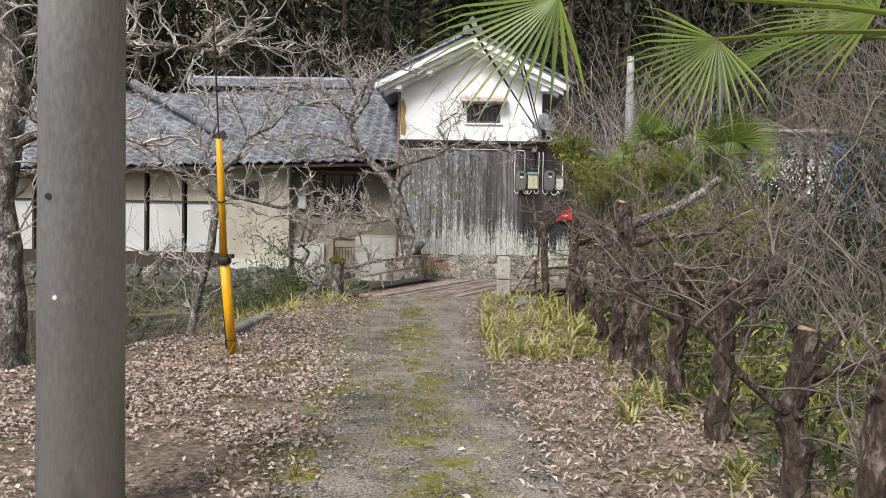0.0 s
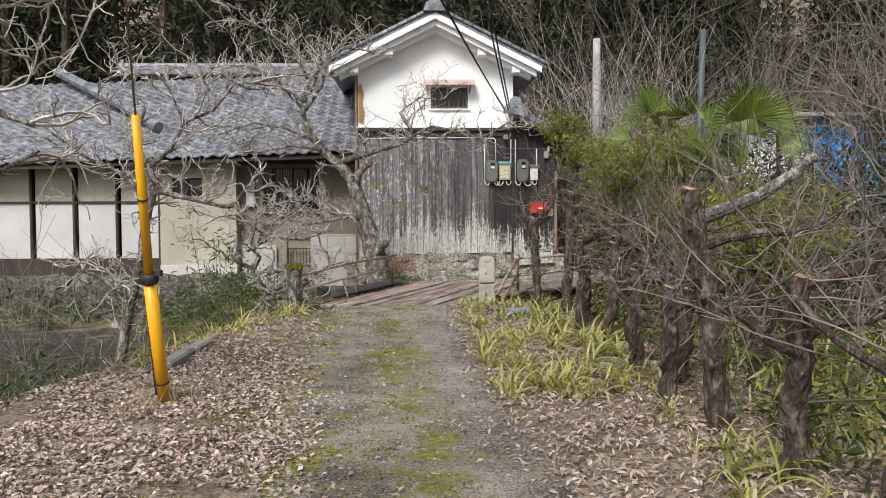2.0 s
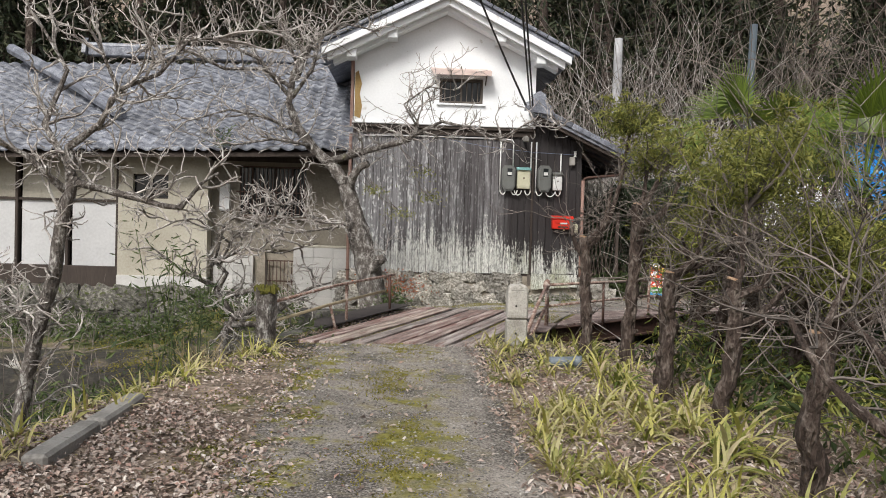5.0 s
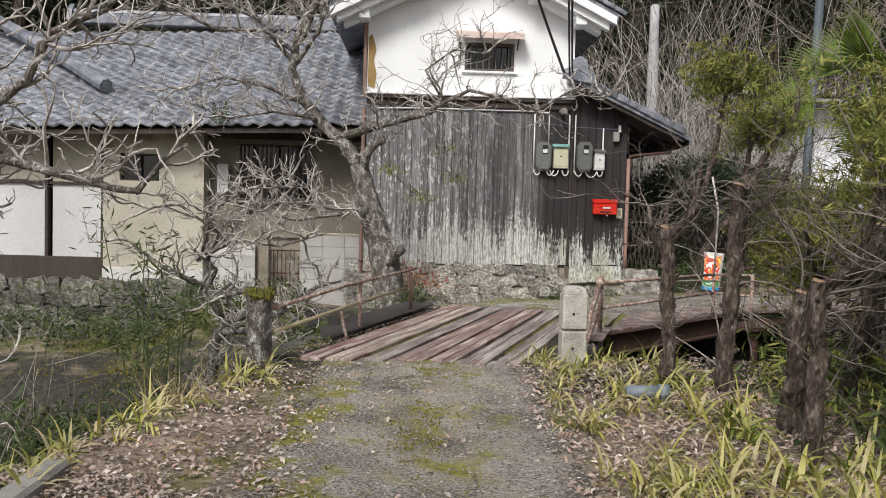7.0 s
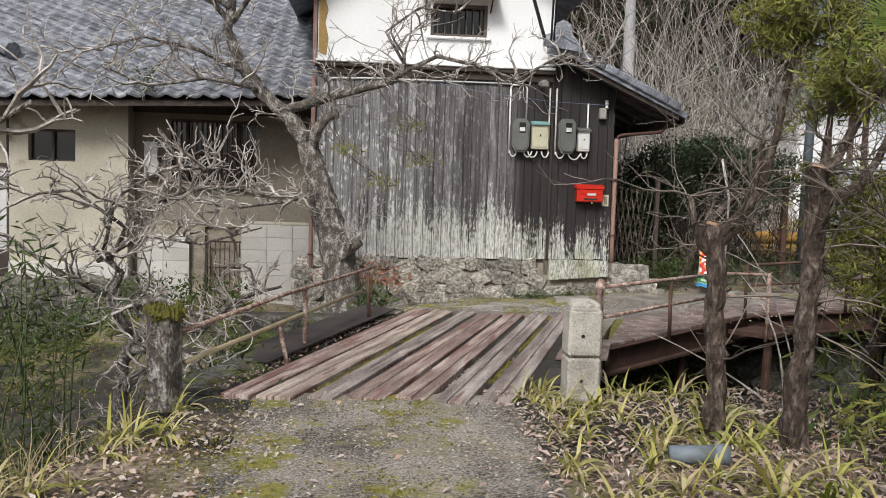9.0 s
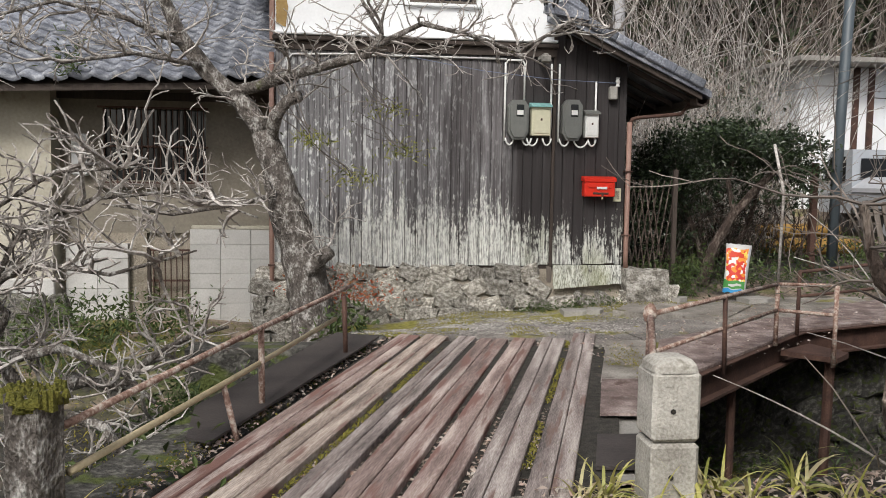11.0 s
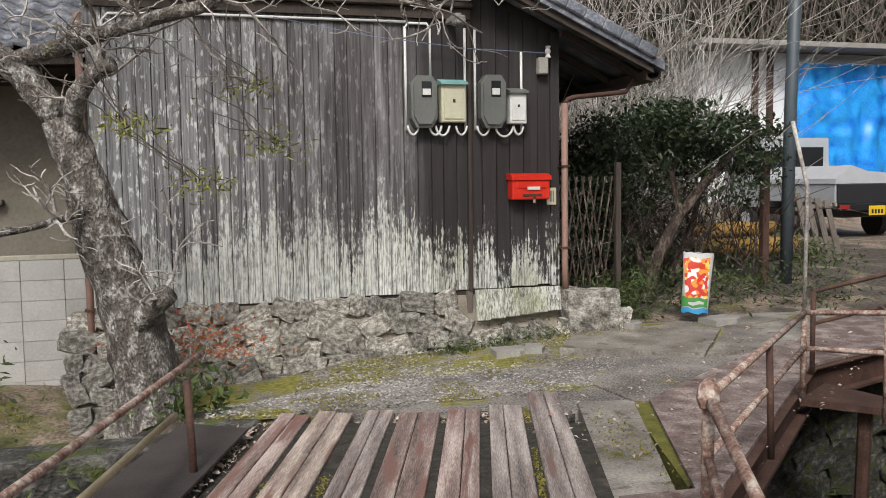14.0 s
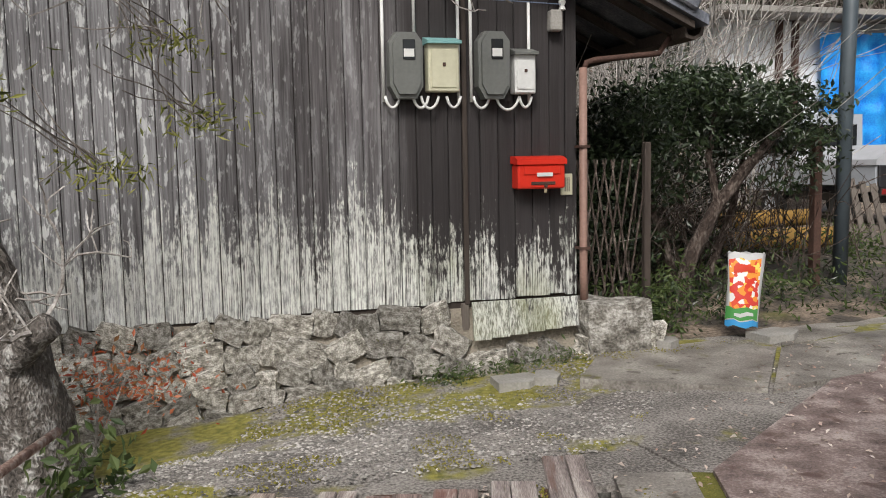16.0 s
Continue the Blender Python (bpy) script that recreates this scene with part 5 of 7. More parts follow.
M_leaf_litter = leafy("dead_leaves", [(0.14, 0.10, 0.08), (0.42, 0.32, 0.265), (0.55, 0.46, 0.395), (0.38, 0.225, 0.175), (0.72, 0.655, 0.595), (0.26, 0.20, 0.165), (0.50, 0.42, 0.365), (0.19, 0.14, 0.115)], 0.8, 0.0)
M_lily = leafy("strap_leaves", [(0.17, 0.20, 0.035), (0.44, 0.43, 0.09), (0.62, 0.57, 0.20), (0.72, 0.65, 0.38), (0.34, 0.36, 0.07), (0.66, 0.56, 0.36), (0.50, 0.40, 0.24)], 0.5, 0.3)
M_lily_dark = leafy("green_strap_leaves", [(0.10, 0.15, 0.025), (0.28, 0.32, 0.055), (0.58, 0.54, 0.19), (0.17, 0.22, 0.04)], 0.5, 0.3)
M_palm = leafy("palm_leaf", [(0.05, 0.09, 0.014), (0.19, 0.26, 0.035), (0.11, 0.165, 0.022)], 0.38, 0.35)
M_cypress = leafy("yellow_green_sprays", [(0.04, 0.052, 0.014), (0.22, 0.24, 0.045), (0.40, 0.39, 0.10), (0.12, 0.14, 0.03), (0.30, 0.305, 0.065)], 0.6, 0.3)
M_camellia = leafy("dark_glossy_leaves", [(0.012, 0.022, 0.010), (0.028, 0.045, 0.018), (0.05, 0.072, 0.03), (0.02, 0.034, 0.014)], 0.34, 0.08)
M_fern = leafy("fern_green", [(0.03, 0.055, 0.015), (0.08, 0.12, 0.03), (0.12, 0.15, 0.05)], 0.6, 0.25)
M_conifer = leafy("dark_conifer", [(0.012, 0.018, 0.010), (0.03, 0.042, 0.018), (0.055, 0.07, 0.03), (0.09, 0.08, 0.05)], 0.7, 0.1)
M_dry = leafy("dry_grass", [(0.30, 0.23, 0.13), (0.42, 0.34, 0.20), (0.24, 0.20, 0.10)], 0.7, 0.2)
M_brush = material("grey_brush_stems", [(0.3, (0.065, 0.052, 0.045)), (0.7, (0.25, 0.215, 0.19))], 3, 30, 0.9, 0.0, island=0.45)
M_pebble = material("pebbles", [(0.3, (0.12, 0.11, 0.10)), (0.7, (0.38, 0.36, 0.335))], 3, 30, 0.9, 0.0, island=0.65)
M_tuft = leafy("moss_tufts", [(0.11, 0.105, 0.015), (0.23, 0.205, 0.035), (0.33, 0.29, 0.06), (0.16, 0.15, 0.025)], 0.9, 0.2)
rng = np.random.default_rng(11)


def road_edges(y):
    return -0.28 - 0.75 * smooth(-0.5, 7, y), 1.30 - 0.50 * smooth(-1, 6, y)


# dead leaves over both banks
def scatter(n, fx, keep):
    out = []
    while len(out) < n:
        x, y = fx()
        if keep(x, y):
            out.append((x, y, height(x, y) + 0.012 + R(0, 0.02)))
    return out


def left_ok(x, y):
    a, _ = road_edges(y)
    if noise.noise((x * 1.4, y * 1.4, 21)) + 0.5 * noise.noise((x * 4, y * 4, 22)) < R(-0.55, 0.0):
        return False
    return bank_x(y) - 0.15 < x < a + R(-0.1, 0.45)


def right_ok(x, y):
    _, b = road_edges(y)
    return b - R(-0.15, 0.35) < x < 5


pts = scatter(29000, lambda: (R(-3.6, 0.3), R(0.2, 10.4) if random.random() < 0.35 else R(1.5, 7.5)), left_ok)
v, f = quads(pts, 0.037, 0.62, (0, 0, 1), 0.42, 0.3, rng)
tagged(leaf_object("leaf_litter", v, f, M_leaf_litter), "brown and grey dead leaves thick on the bank", "leaf litter", kind="stuff")
pts = scatter(21000, lambda: (R(0.6, 3.2), R(-2, 11.0)), right_ok)
v, f = quads(pts, 0.052, 0.36, (0, 0, 1), 0.6, 0.35, rng)
tagged(leaf_object("leaf_litter", v, f, M_leaf_litter), "tan dead leaves under the hedge", "leaf litter", kind="stuff")
pts = [(x, y, z) for x, y, z in scatter(900, lambda: (R(-1.1, 1.4), R(-1, 10.8)), lambda x, y: True)]
v, f = quads(pts, 0.05, 0.5, (0, 0, 1), 0.4, 0.3, rng)
tagged(leaf_object("leaf_litter", v, f, M_leaf_litter), "few dead leaves blown on the gravel", "leaf litter", kind="stuff")

pts = []
for i in range(1700):
    y = R(10.95, 15.1)
    lane = random.choice([-1.32, -1.25, -1.23] + GAPS)
    pts.append(((y - 10.85) * 0.325 + lane + random.gauss(0, 0.03 if lane < -1.2 else 0.012), y, -0.085 - 0.045 * (y - 10.8) / 4.4 - (0.0 if lane < -1.2 else 0.045) + R(0, 0.008)))
v, f = quads(pts, 0.035, 0.5, (0, 0, 1), 0.5, 0.3, rng)
tagged(leaf_object("leaf_litter", v, f, M_leaf_litter), "dead leaves caught in the plank gaps", "leaf litter", kind="stuff")

pts = []
for i in range(420):
    u = R(0, 1)
    w = R(0.05, 1.6)
    pts.append((2.1 + 3.6 * u - 0.55 * w + 0.3, 13.2 + 2.9 * u + 0.8 * w, -0.112))
v, f = quads(pts, 0.035, 0.5, (0, 0, 1), 0.3, 0.3, rng)
tagged(leaf_object("leaf_litter", v, f, M_leaf_litter), "leaf scraps on the steel deck", "leaf litter", kind="stuff")

# loose stones on the track and the yard
pb = MB()
OCT = [(1, 0, 0), (0, 1, 0), (-1, 0, 0), (0, -1, 0), (0, 0, 0.7), (0, 0, -0.5)]
OF = [(0, 1, 4), (1, 2, 4), (2, 3, 4), (3, 0, 4), (1, 0, 5), (2, 1, 5), (3, 2, 5), (0, 3, 5)]
def pebble(x, y, z, s):
    pb.add([(x + a * s * R(0.7, 1.3), y + b * s * R(0.7, 1.3), z + c * s * 0.8) for a, b, c in OCT], OF)
for i in range(13000):
    y = 10.7 - 13 * abs(R(-1, 1)) ** 1.3
    a, b = road_edges(y)
    x = R(a - 0.1, b + 0.1)
    pebble(x, y, height(x, y) + 0.014, R(0.003, 0.011) * (1.6 if random.random() < 0.06 else 1))
for i in range(11000):
    x, y = R(-0.2, 3.8), R(15.1, 17.4)
    pebble(x, y, height(x, y) + 0.012, R(0.004, 0.016) * (1.8 if random.random() < 0.03 else 1))
tagged(part("gravel", pb, M_pebble, fix=False), "loose grey gravel", "gravel", kind="stuff")

# moss tufts on the track
mt = []
for i in range(36000):
    y = 10.8 - 12.5 * random.random() ** 0.9
    a, b = road_edges(y)
    mid = (a + b) / 2 + 0.05
    lane = random.choice((mid, a + 0.05, a - 0.1, mid))
    x = lane + random.gauss(0, 0.17 if lane == mid else 0.26)
    if noise.noise((x * 2.2, y * 1.1, 2)) + 0.9 * noise.noise((x * 9, y * 7, 4)) + R(-0.3, 0.3) > 0.12:
        mt.append((x, y, height(x, y) + 0.016))
for i in range(22000):
    x, y = R(-0.4, 4.5), R(15.0, 17.45)
    near_wall = smooth(16.4, 17.1, y) * 0.55 + (0.35 if y < 15.45 else 0)
    if noise.noise((x * 2.2, y * 2.2, 2)) + near_wall > 0.32:
        mt.append((x, y, height(x, y) + 0.016))
for i in range(5000):
    y = R(10.95, 15.0)
    lane = random.choice((-1.4, -1.3, -0.622, -0.622, 0.525, 0.525, -0.935, 1.0, 1.15))
    x = (y - 10.85) * 0.325 + lane + random.gauss(0, 0.05 if lane < -1.2 or lane > 0.9 else 0.014)
    if noise.noise((x * 3, y * 1.5, 9)) > -0.1 and not (lane > 0.9 and y < 13.0):
        mt.append((x, y, -0.085 - 0.045 * (y - 10.8) / 4.4 - (0.02 if -1.2 < lane < 0.9 else 0.01)))
v, f = quads(mt, 0.017, 0.7, (0, 0, 0.5), 1.0, 0.5, rng)
tagged(leaf_object("moss", v, f, M_tuft), "yellow-green moss tufts between the wheel ruts", "moss", kind="stuff")

# ---- strap-leaved plants ----
def clump(mat, count, ln, wd):
    mb = MB()
    for i in range(count):
        a = R(0, 2 * math.pi)
        el, L0, w0 = R(0.5, 1.35), ln * R(0.6, 1.2), wd * R(0.7, 1.2)
        p = Vector((R(-0.05, 0.05), R(-0.05, 0.05), 0))
        dirv = Vector((math.cos(a) * math.cos(el), math.sin(a) * math.cos(el), math.sin(el)))
        side = Vector((-math.sin(a), math.cos(a), 0))
        o = len(mb.v)
        n = 6
        droop = R(0.22, 0.5)
        for k in range(n + 1):
            u = k / n
            w = w0 * (0.6 + 0.4 * math.sin(math.pi * min(1, u * 1.2 + 0.1))) * (1 - u ** 3)
            mb.v += [tuple(p - side * w), tuple(p + side * w + Vector((0, 0, w * 0.4)))]
            p = p + dirv * (L0 / n)
            dirv = (dirv + Vector((0, 0, -droop))).normalized()
        mb.f += [(o + 2 * k, o + 2 * k + 1, o + 2 * k + 3, o + 2 * k + 2) for k in range(n)]
    return mb.data("strap_plant", mat)


CL = [clump(M_lily, 17, 0.42, 0.013) for _ in range(4)] + [clump(M_lily_dark, 16, 0.5, 0.014) for _ in range(3)]


def plant(x, y, s, kinds, lb, grp):
    ob = new("strap_leaved_plant", random.choice(kinds))
    ob.matrix_basis = Matrix.Translation((x, y, height(x, y) - 0.01)) @ Matrix.Rotation(R(0, 6.28), 4, "Z") @ Matrix.Scale(s, 4)
    return tagged(ob, lb, "plant", grp)


n = 0
while n < 150:
    y = R(4.6, 10.9)
    _, b = road_edges(y)
    x = b + abs(random.gauss(0.45, 0.5))
    bare_patch = 8.2 < y < 10.2 and x < 1.75 and random.random() < 0.55
    if x < 3.0 and not bare_patch and noise.noise((x * 1.5, y * 1.2, 8)) > -0.25 and not (1.05 < x < 1.32 and 10.6 < y < 10.95):
        plant(x, y, R(0.5, 0.85) if x < 1.6 else R(0.6, 1.1), CL if x > 1.7 else CL[:4], "yellow-green strap-leaved plant with bleached tips", "lily bed")
        n += 1
for i in range(60):
    x, y = R(1.6, 3.0), R(-0.5, 5.5)
    plant(x, y, R(0.4, 0.85), CL, "sparse strap-leaved plant under the hedge", "lily bed")
for i in range(34):
    y = R(6, 10.6)
    plant(bank_x(y) + R(-0.15, 0.3), y, R(0.45, 0.8), CL[:4], "pale strap-leaved plant on the bank edge", "bank plants")
dg = MB()
for cx, cy in ((-1.75, 9.7), (-1.65, 10.15), (-1.85, 9.1), (-1.5, 4.7), (-1.6, 4.5)):
    for i in range(60):
        p = (cx + random.gauss(0, 0.12), cy + random.gauss(0, 0.15), height(cx, cy) - 0.01)
        dg.tube(wander(p, (R(-0.5, 0.5), R(-0.5, 0.5), 1), R(0.12, 0.42) if cy > 8 else R(0.05, 0.2), 4, 0.25, -0.08), [0.003, 0.003, 0.0025, 0.002, 0.001], 3, False)
tagged(part("dry_grass", dg, M_dry, fix=False), "tufts of dry straw-coloured grass", "grass", kind="stuff")
for i in range(2):
    y0 = 5.9 + i * 0.84
    k = thing("kerb_block", "old grey concrete kerb block at the bank edge", "kerb", "kerb blocks", at=(-1.95 + 0.02 * i, y0, -0.20))
    part("block", MB().box(-0.07, 0.07, 0, 0.80, -0.1, 0.16, 0.02, Matrix.Rotation(R(-0.04, 0.0), 4, "Z")), M_concrete, k)
pipe = thing("pipe_piece", "short piece of blue-grey plastic pipe on leaves", "pipe", at=(1.5, 9.36, -0.04))
part("pipe", MB().tube([(-0.15, 0.02, 0.0), (0.08, 0, 0.01)], 0.05, 12).tube([(0.08, 0, 0.01), (0.15, -0.01, 0.012)], 0.058, 12), material("blue_grey_pvc", [(0.3, (0.13, 0.16, 0.19)), (0.7, (0.19, 0.22, 0.25))], 5, 40, 0.5, 0.1), pipe, smooth=True)

# ---- hedge of lopped trees ----
def spray(mb, p, d, ln):
    """Points of a feathery drooping spray."""
    pts = wander(p, d, ln, 5, 0.25, -0.06)
    for q in pts[1:]:
        for k in range(9):
            mb.append((q.x + random.gauss(0, ln * 0.14), q.y + random.gauss(0, ln * 0.14), q.z + random.gauss(0, ln * 0.08)))


def needle_object(name, centres, parent, mat, size=0.075, down=0.5):
    v, f = quads(centres, size, 0.20, None, 1, 0.1, rng)
    ob = leaf_object(name, v, f, mat)
    ob.parent = parent
    return ob


def hedge_tree(x, y, h, r, lean=(0, 0), arms=2, leafy_top=0, bare=9, reach=1.0, fork=()):
    base = height(x, y)
    t = thing("hedge_tree", "lopped dark-barked hedge tree with bare side twigs" if not leafy_top else "lopped hedge tree with feathery yellow-green sprays", "tree", "hedge trees", at=(x, y, base))
    seed = x * 13 + y * 7
    trunk = MB()
    pts = [(0, 0, -0.05)]
    for i in range(1, 6):
        u = i / 5
        pts.append((lean[0] * u + R(-0.03, 0.03), lean[1] * u + R(-0.03, 0.03), h * u))
    gnarl(trunk, pts, [r * 1.25, r * 1.05, r, r * 0.95, r, r * 0.85], 13, 0.34, seed)
    for i in range(7):
        z = R(0.15, h)
        a = R(0, 6.28)
        c, s = math.cos(a), math.sin(a)
        ox, oy = lean[0] * z / h, lean[1] * z / h
        trunk.tube([(ox + c * r * 0.6, oy + s * r * 0.6, z), (ox + c * r * 1.5, oy + s * r * 1.5, z + 0.03)], [r * 0.38, r * 0.22], 7)
    part("trunk", trunk, M_hedge_bark, t, smooth=False)
    top = Vector(pts[-1])
    part("cut_face", MB().tube([top + Vector((0, 0, -0.005)), top + Vector((0.005, 0, 0.012))], [r * 0.75, r * 0.7], 10), M_cut, t, "pale sawn top")
    tw = MB()
    for k in range(arms):
        z = h * R(0.55, 0.97)
        a = R(-0.5, 0.7) if k % 2 == 0 else R(0, 6.28)
        p = Vector((lean[0] * z / h, lean[1] * z / h, z))
        arm = wander(p, (math.cos(a), math.sin(a), R(0.1, 0.7)), R(0.4, 0.9), 5, 0.28, 0.05)
        am = MB()
        gnarl(am, arm, taper(r * 0.5, r * 0.25, 6), 8, 0.15, seed + k)
        part("limb", am, M_hedge_bark, t)
        for q in arm[2:]:
            branches(tw, q, (R(-1, 1), R(-1, 1), R(-0.1, 1.0)), R(0.3, 0.7), 0.008, 2, 0.3, 3, 0.02, 0.0022)
    crown = []
    for dx, dy, dz in fork:
        z = h * R(0.82, 0.98)
        p = Vector((lean[0] * z / h, lean[1] * z / h, z))
        up = [p, p + Vector((dx * 0.55, dy * 0.5, dz * 0.22)), p + Vector((dx * 0.8, dy * 0.8, dz * 0.55)), p + Vector((dx, dy, dz))]
        am = MB()
        gnarl(am, up, taper(r * 0.62, r * 0.26, 4), 8, 0.16, seed + dx)
        part("limb", am, M_hedge_bark, t, "crooked pale-scarred limb")
        crown.append(up[-1])
        for q in up[1:]:
            for j in range(3):
                branches(tw, q, (R(-0.6, 1), R(-1, 1), R(-0.1, 1.0)), R(0.25, 0.6), 0.007, 2, 0.34, 3, 0.02, 0.002)
    for k in range(bare):
        z = h * R(0.25, 1.0)
        branches(tw, (lean[0] * z / h, lean[1] * z / h, z), (R(-0.2, 1), R(-1, 1), R(-0.2, 0.8)), R(0.3, 0.8), 0.007, 1, 0.3, 3, 0.0, 0.002)
    part("twig_mass", tw, M_brush, t, "grey bare twigs", fix=False)
    if leafy_top:
        cs = []
        lf = MB()
        for k in range(leafy_top):
            a, el = R(0, 6.28), R(0.5, 1.9)
            ln = R(0.5, 1.1) * reach
            bp = wander(max(crown, key=lambda q: q.z) if crown else top - Vector((0, 0, R(0, 0.3 * h))), (math.cos(a), math.sin(a), el), ln, 5, 0.25, 0.02)
            lf.tube(bp, taper(0.014, 0.004, 6), 5, False)
            for q in bp[1:]:
                for j in range(2):
                    spray(cs, q, (R(-1, 1), R(-1, 1), R(-0.3, 0.7)), R(0.15, 0.35))
        part("bough", lf, M_brush, t, fix=False)
        needle_object("foliage", cs, t, M_cypress, 0.062)["label"] = "feathery yellow-green foliage"
    return t


hedge_tree(1.98, -0.35, 0.82, 0.055, (0.1, 0), 3)
hedge_tree(2.0, 0.35, 0.85, 0.055, (0.06, 0.05), 3)
hedge_tree(2.13, 1.80, 0.95, 0.062, (0.07, 0.1), 3, fork=[(0.40, 0.1, 0.28)])
hedge_tree(2.06, 2.68, 1.0, 0.058, (0.0, -0.1), 2, fork=[(0.62, 0.1, 0.34)])
hedge_tree(2.06, 3.65, 1.46, 0.066, (-0.18, 0), 1)
h2 = bpy.data.objects["hedge_tree.004"]
am = MB()
gnarl(am, [(-0.17, 0, 1.28), (0.0, 0, 1.34), (0.22, 0.02, 1.42), (0.42, 0.0, 1.55), (0.55, 0, 1.66)], [0.05, 0.042, 0.036, 0.034, 0.03], 9, 0.12, 3)
part("limb", am, M_bark, h2, "long pale lopped limb")
part("cut_face", MB().tube([(0.55, 0, 1.66), (0.556, 0, 1.667)], [0.03, 0.028], 8), M_cut, h2)
hedge_tree(1.97, 4.5, 0.78, 0.055, (0.03, 0), 2)
hedge_tree(2.25, 5.09, 0.72, 0.055, (0.05, 0), 3)
hedge_tree(1.99, 5.45, 0.84, 0.052, (0, 0), 1, 0, 8)
hedge_tree(2.12, 7.0, 1.0, 0.055, (0.05, 0), 2, 8, 9, 0.8, [(0.35, 0.1, 0.35), (0.1, 0.1, 0.55)])
hedge_tree(2.0, 7.85, 1.0, 0.05, (0, 0), 1, 6, 8, 0.55, [(0.3, 0.0, 0.5)])
hedge_tree(2.15, 8.5, 0.88, 0.062, (0.03, 0), 1, 0, 8, 0.6, [(0.55, 0.05, 0.42)])
hedge_tree(2.18, 9.68, 1.58, 0.06, (0.04, 0), 1, 6, 8, 0.5, [(0.42, 0.0, 0.48), (0.1, 0.1, 0.4)])
hedge_tree(1.80, 9.96, 1.24, 0.056, (-0.02, 0), 0, 7, 5, 0.38, [(0.24, 0.0, 0.62), (-0.16, 0.05, 0.36), (0.40, 0.0, 1.12)])
hedge_tree(2.75, 9.0, 1.3, 0.05, (0.2, 0), 2, 12, 8, 0.7, [(0.3, 0, 0.5)])
hedge_tree(2.85, 9.75, 0.85, 0.045, (0.1, 0), 2, 16, 8, 0.75)
hedge_tree(3.0, 10.4, 1.3, 0.045, (0.1, 0), 2, 16, 8, 0.75)
hedge_tree(2.9, 7.2, 1.05, 0.05, (0.1, 0), 2, 13, 14, 0.75)
hedge_tree(3.3, 6.0, 0.95, 0.05, (0.1, 0), 2, 12, 14, 0.75)
hedge_tree(3.1, 8.1, 1.1, 0.05, (0.1, 0), 2, 14, 14, 0.7)
hedge_tree(3.75, 7.5, 1.1, 0.05, (0.0, 0.1), 2, 14, 14, 0.7)
hedge_tree(2.75, 4.9, 0.9, 0.05, (0.1, 0), 2, 9, 12, 0.7)
hedge_tree(3.6, 8.8, 1.1, 0.05, (-0.1, 0.1), 2, 13, 12, 0.7)

# ---- fan palms ----
def fan(t, hub, facing, rad, broad=0.017, blades=24, spread=2.9, up=(0, -0.75, 0.65)):
    """One fan leaf as a part: blades spread round the hub in the plane across 'up'."""
    mb = MB()
    fw = Vector(facing).normalized()
    upv = Vector(up)
    nrm = (upv - fw * upv.dot(fw)).normalized()
    sd = fw.cross(nrm)
    for i in range(blades):
        a = (i / (blades - 1) - 0.5) * spread
        dv = fw * math.cos(a) + sd * math.sin(a)
        w = rad * broad
        sidev = dv.cross(nrm)
        L0 = rad * (0.82 + 0.18 * math.cos(a)) * R(0.92, 1.05)
        o = len(mb.v)
        n = 6
        p = Vector(hub)
        dd = dv.copy()
        for k in range(n + 1):
            u = k / n
            ww = w * (0.25 + 1.4 * u if u < 0.45 else 0.9 * (1 - u) / 0.55 + 0.03)
            mb.v += [tuple(p - sidev * ww - nrm * ww * 0.3), tuple(p), tuple(p + sidev * ww - nrm * ww * 0.3)]
            p = p + dd * (L0 / n)
            if u > 0.45:
                dd = (dd + Vector((0, 0, -R(0.05, 0.30)))).normalized()
        for k in range(n):
            b0 = o + 3 * k
            mb.f += [(b0, b0 + 1, b0 + 4, b0 + 3), (b0 + 1, b0 + 2, b0 + 5, b0 + 4)]
    return mb


def palm(x, y, h, leaves, label):
    base = height(x, y)
    t = thing("fan_palm", label, "palm", "fan palms", at=(x, y, base))
    tr = MB()
    gnarl(tr, [(0, 0, -0.05), (0.02, 0, h * 0.4), (0, 0.02, h * 0.8), (0, 0, h)], [0.09, 0.085, 0.095, 0.07], 11, 0.25, x)
    part("trunk", tr, M_hedge_bark, t)
    for hub, facing, rad in leaves:
        hv = Vector(hub) - Vector((x, y, base))
        pet = [Vector((0, 0, h - 0.05)), Vector((0, 0, h)) * 0.5 + hv * 0.5 + Vector((0, 0, 0.16)), hv]
        q = [pet[0].lerp(pet[1], u).lerp(pet[1].lerp(pet[2], u), u) for u in (0, 0.2, 0.4, 0.6, 0.8, 1)]
        lf = part("leaf", fan(t, hv, facing, rad, 0.017 if y < 0 else 0.03), M_palm, t, "split fan leaf", fix=False)
        part("stalk", MB().tube(q, taper(0.012, 0.007, 6), 6), M_palm, lf, fix=False)
    return t


palm(2.95, -0.7, 1.75, [((1.38, -0.62, 1.78), (-0.55, 0.1, -0.6), 0.36), ((0.88, -0.72, 1.88), (-0.85, 0.15, -0.42), 0.52), ((1.9, 0.3, 1.95), (-0.5, 0.9, -0.1), 0.55), ((2.1, -0.1, 2.0), (-0.7, 0.6, 0.0), 0.6), ((2.6, 0.4, 2.2), (0, 1, 0.3), 0.5), ((3.6, -0.3, 2.1), (1, 0.3, 0.2), 0.5), ((3.2, -1.6, 2.1), (0.3, -1, 0.1), 0.5)], "tall fan palm leaning over the track")


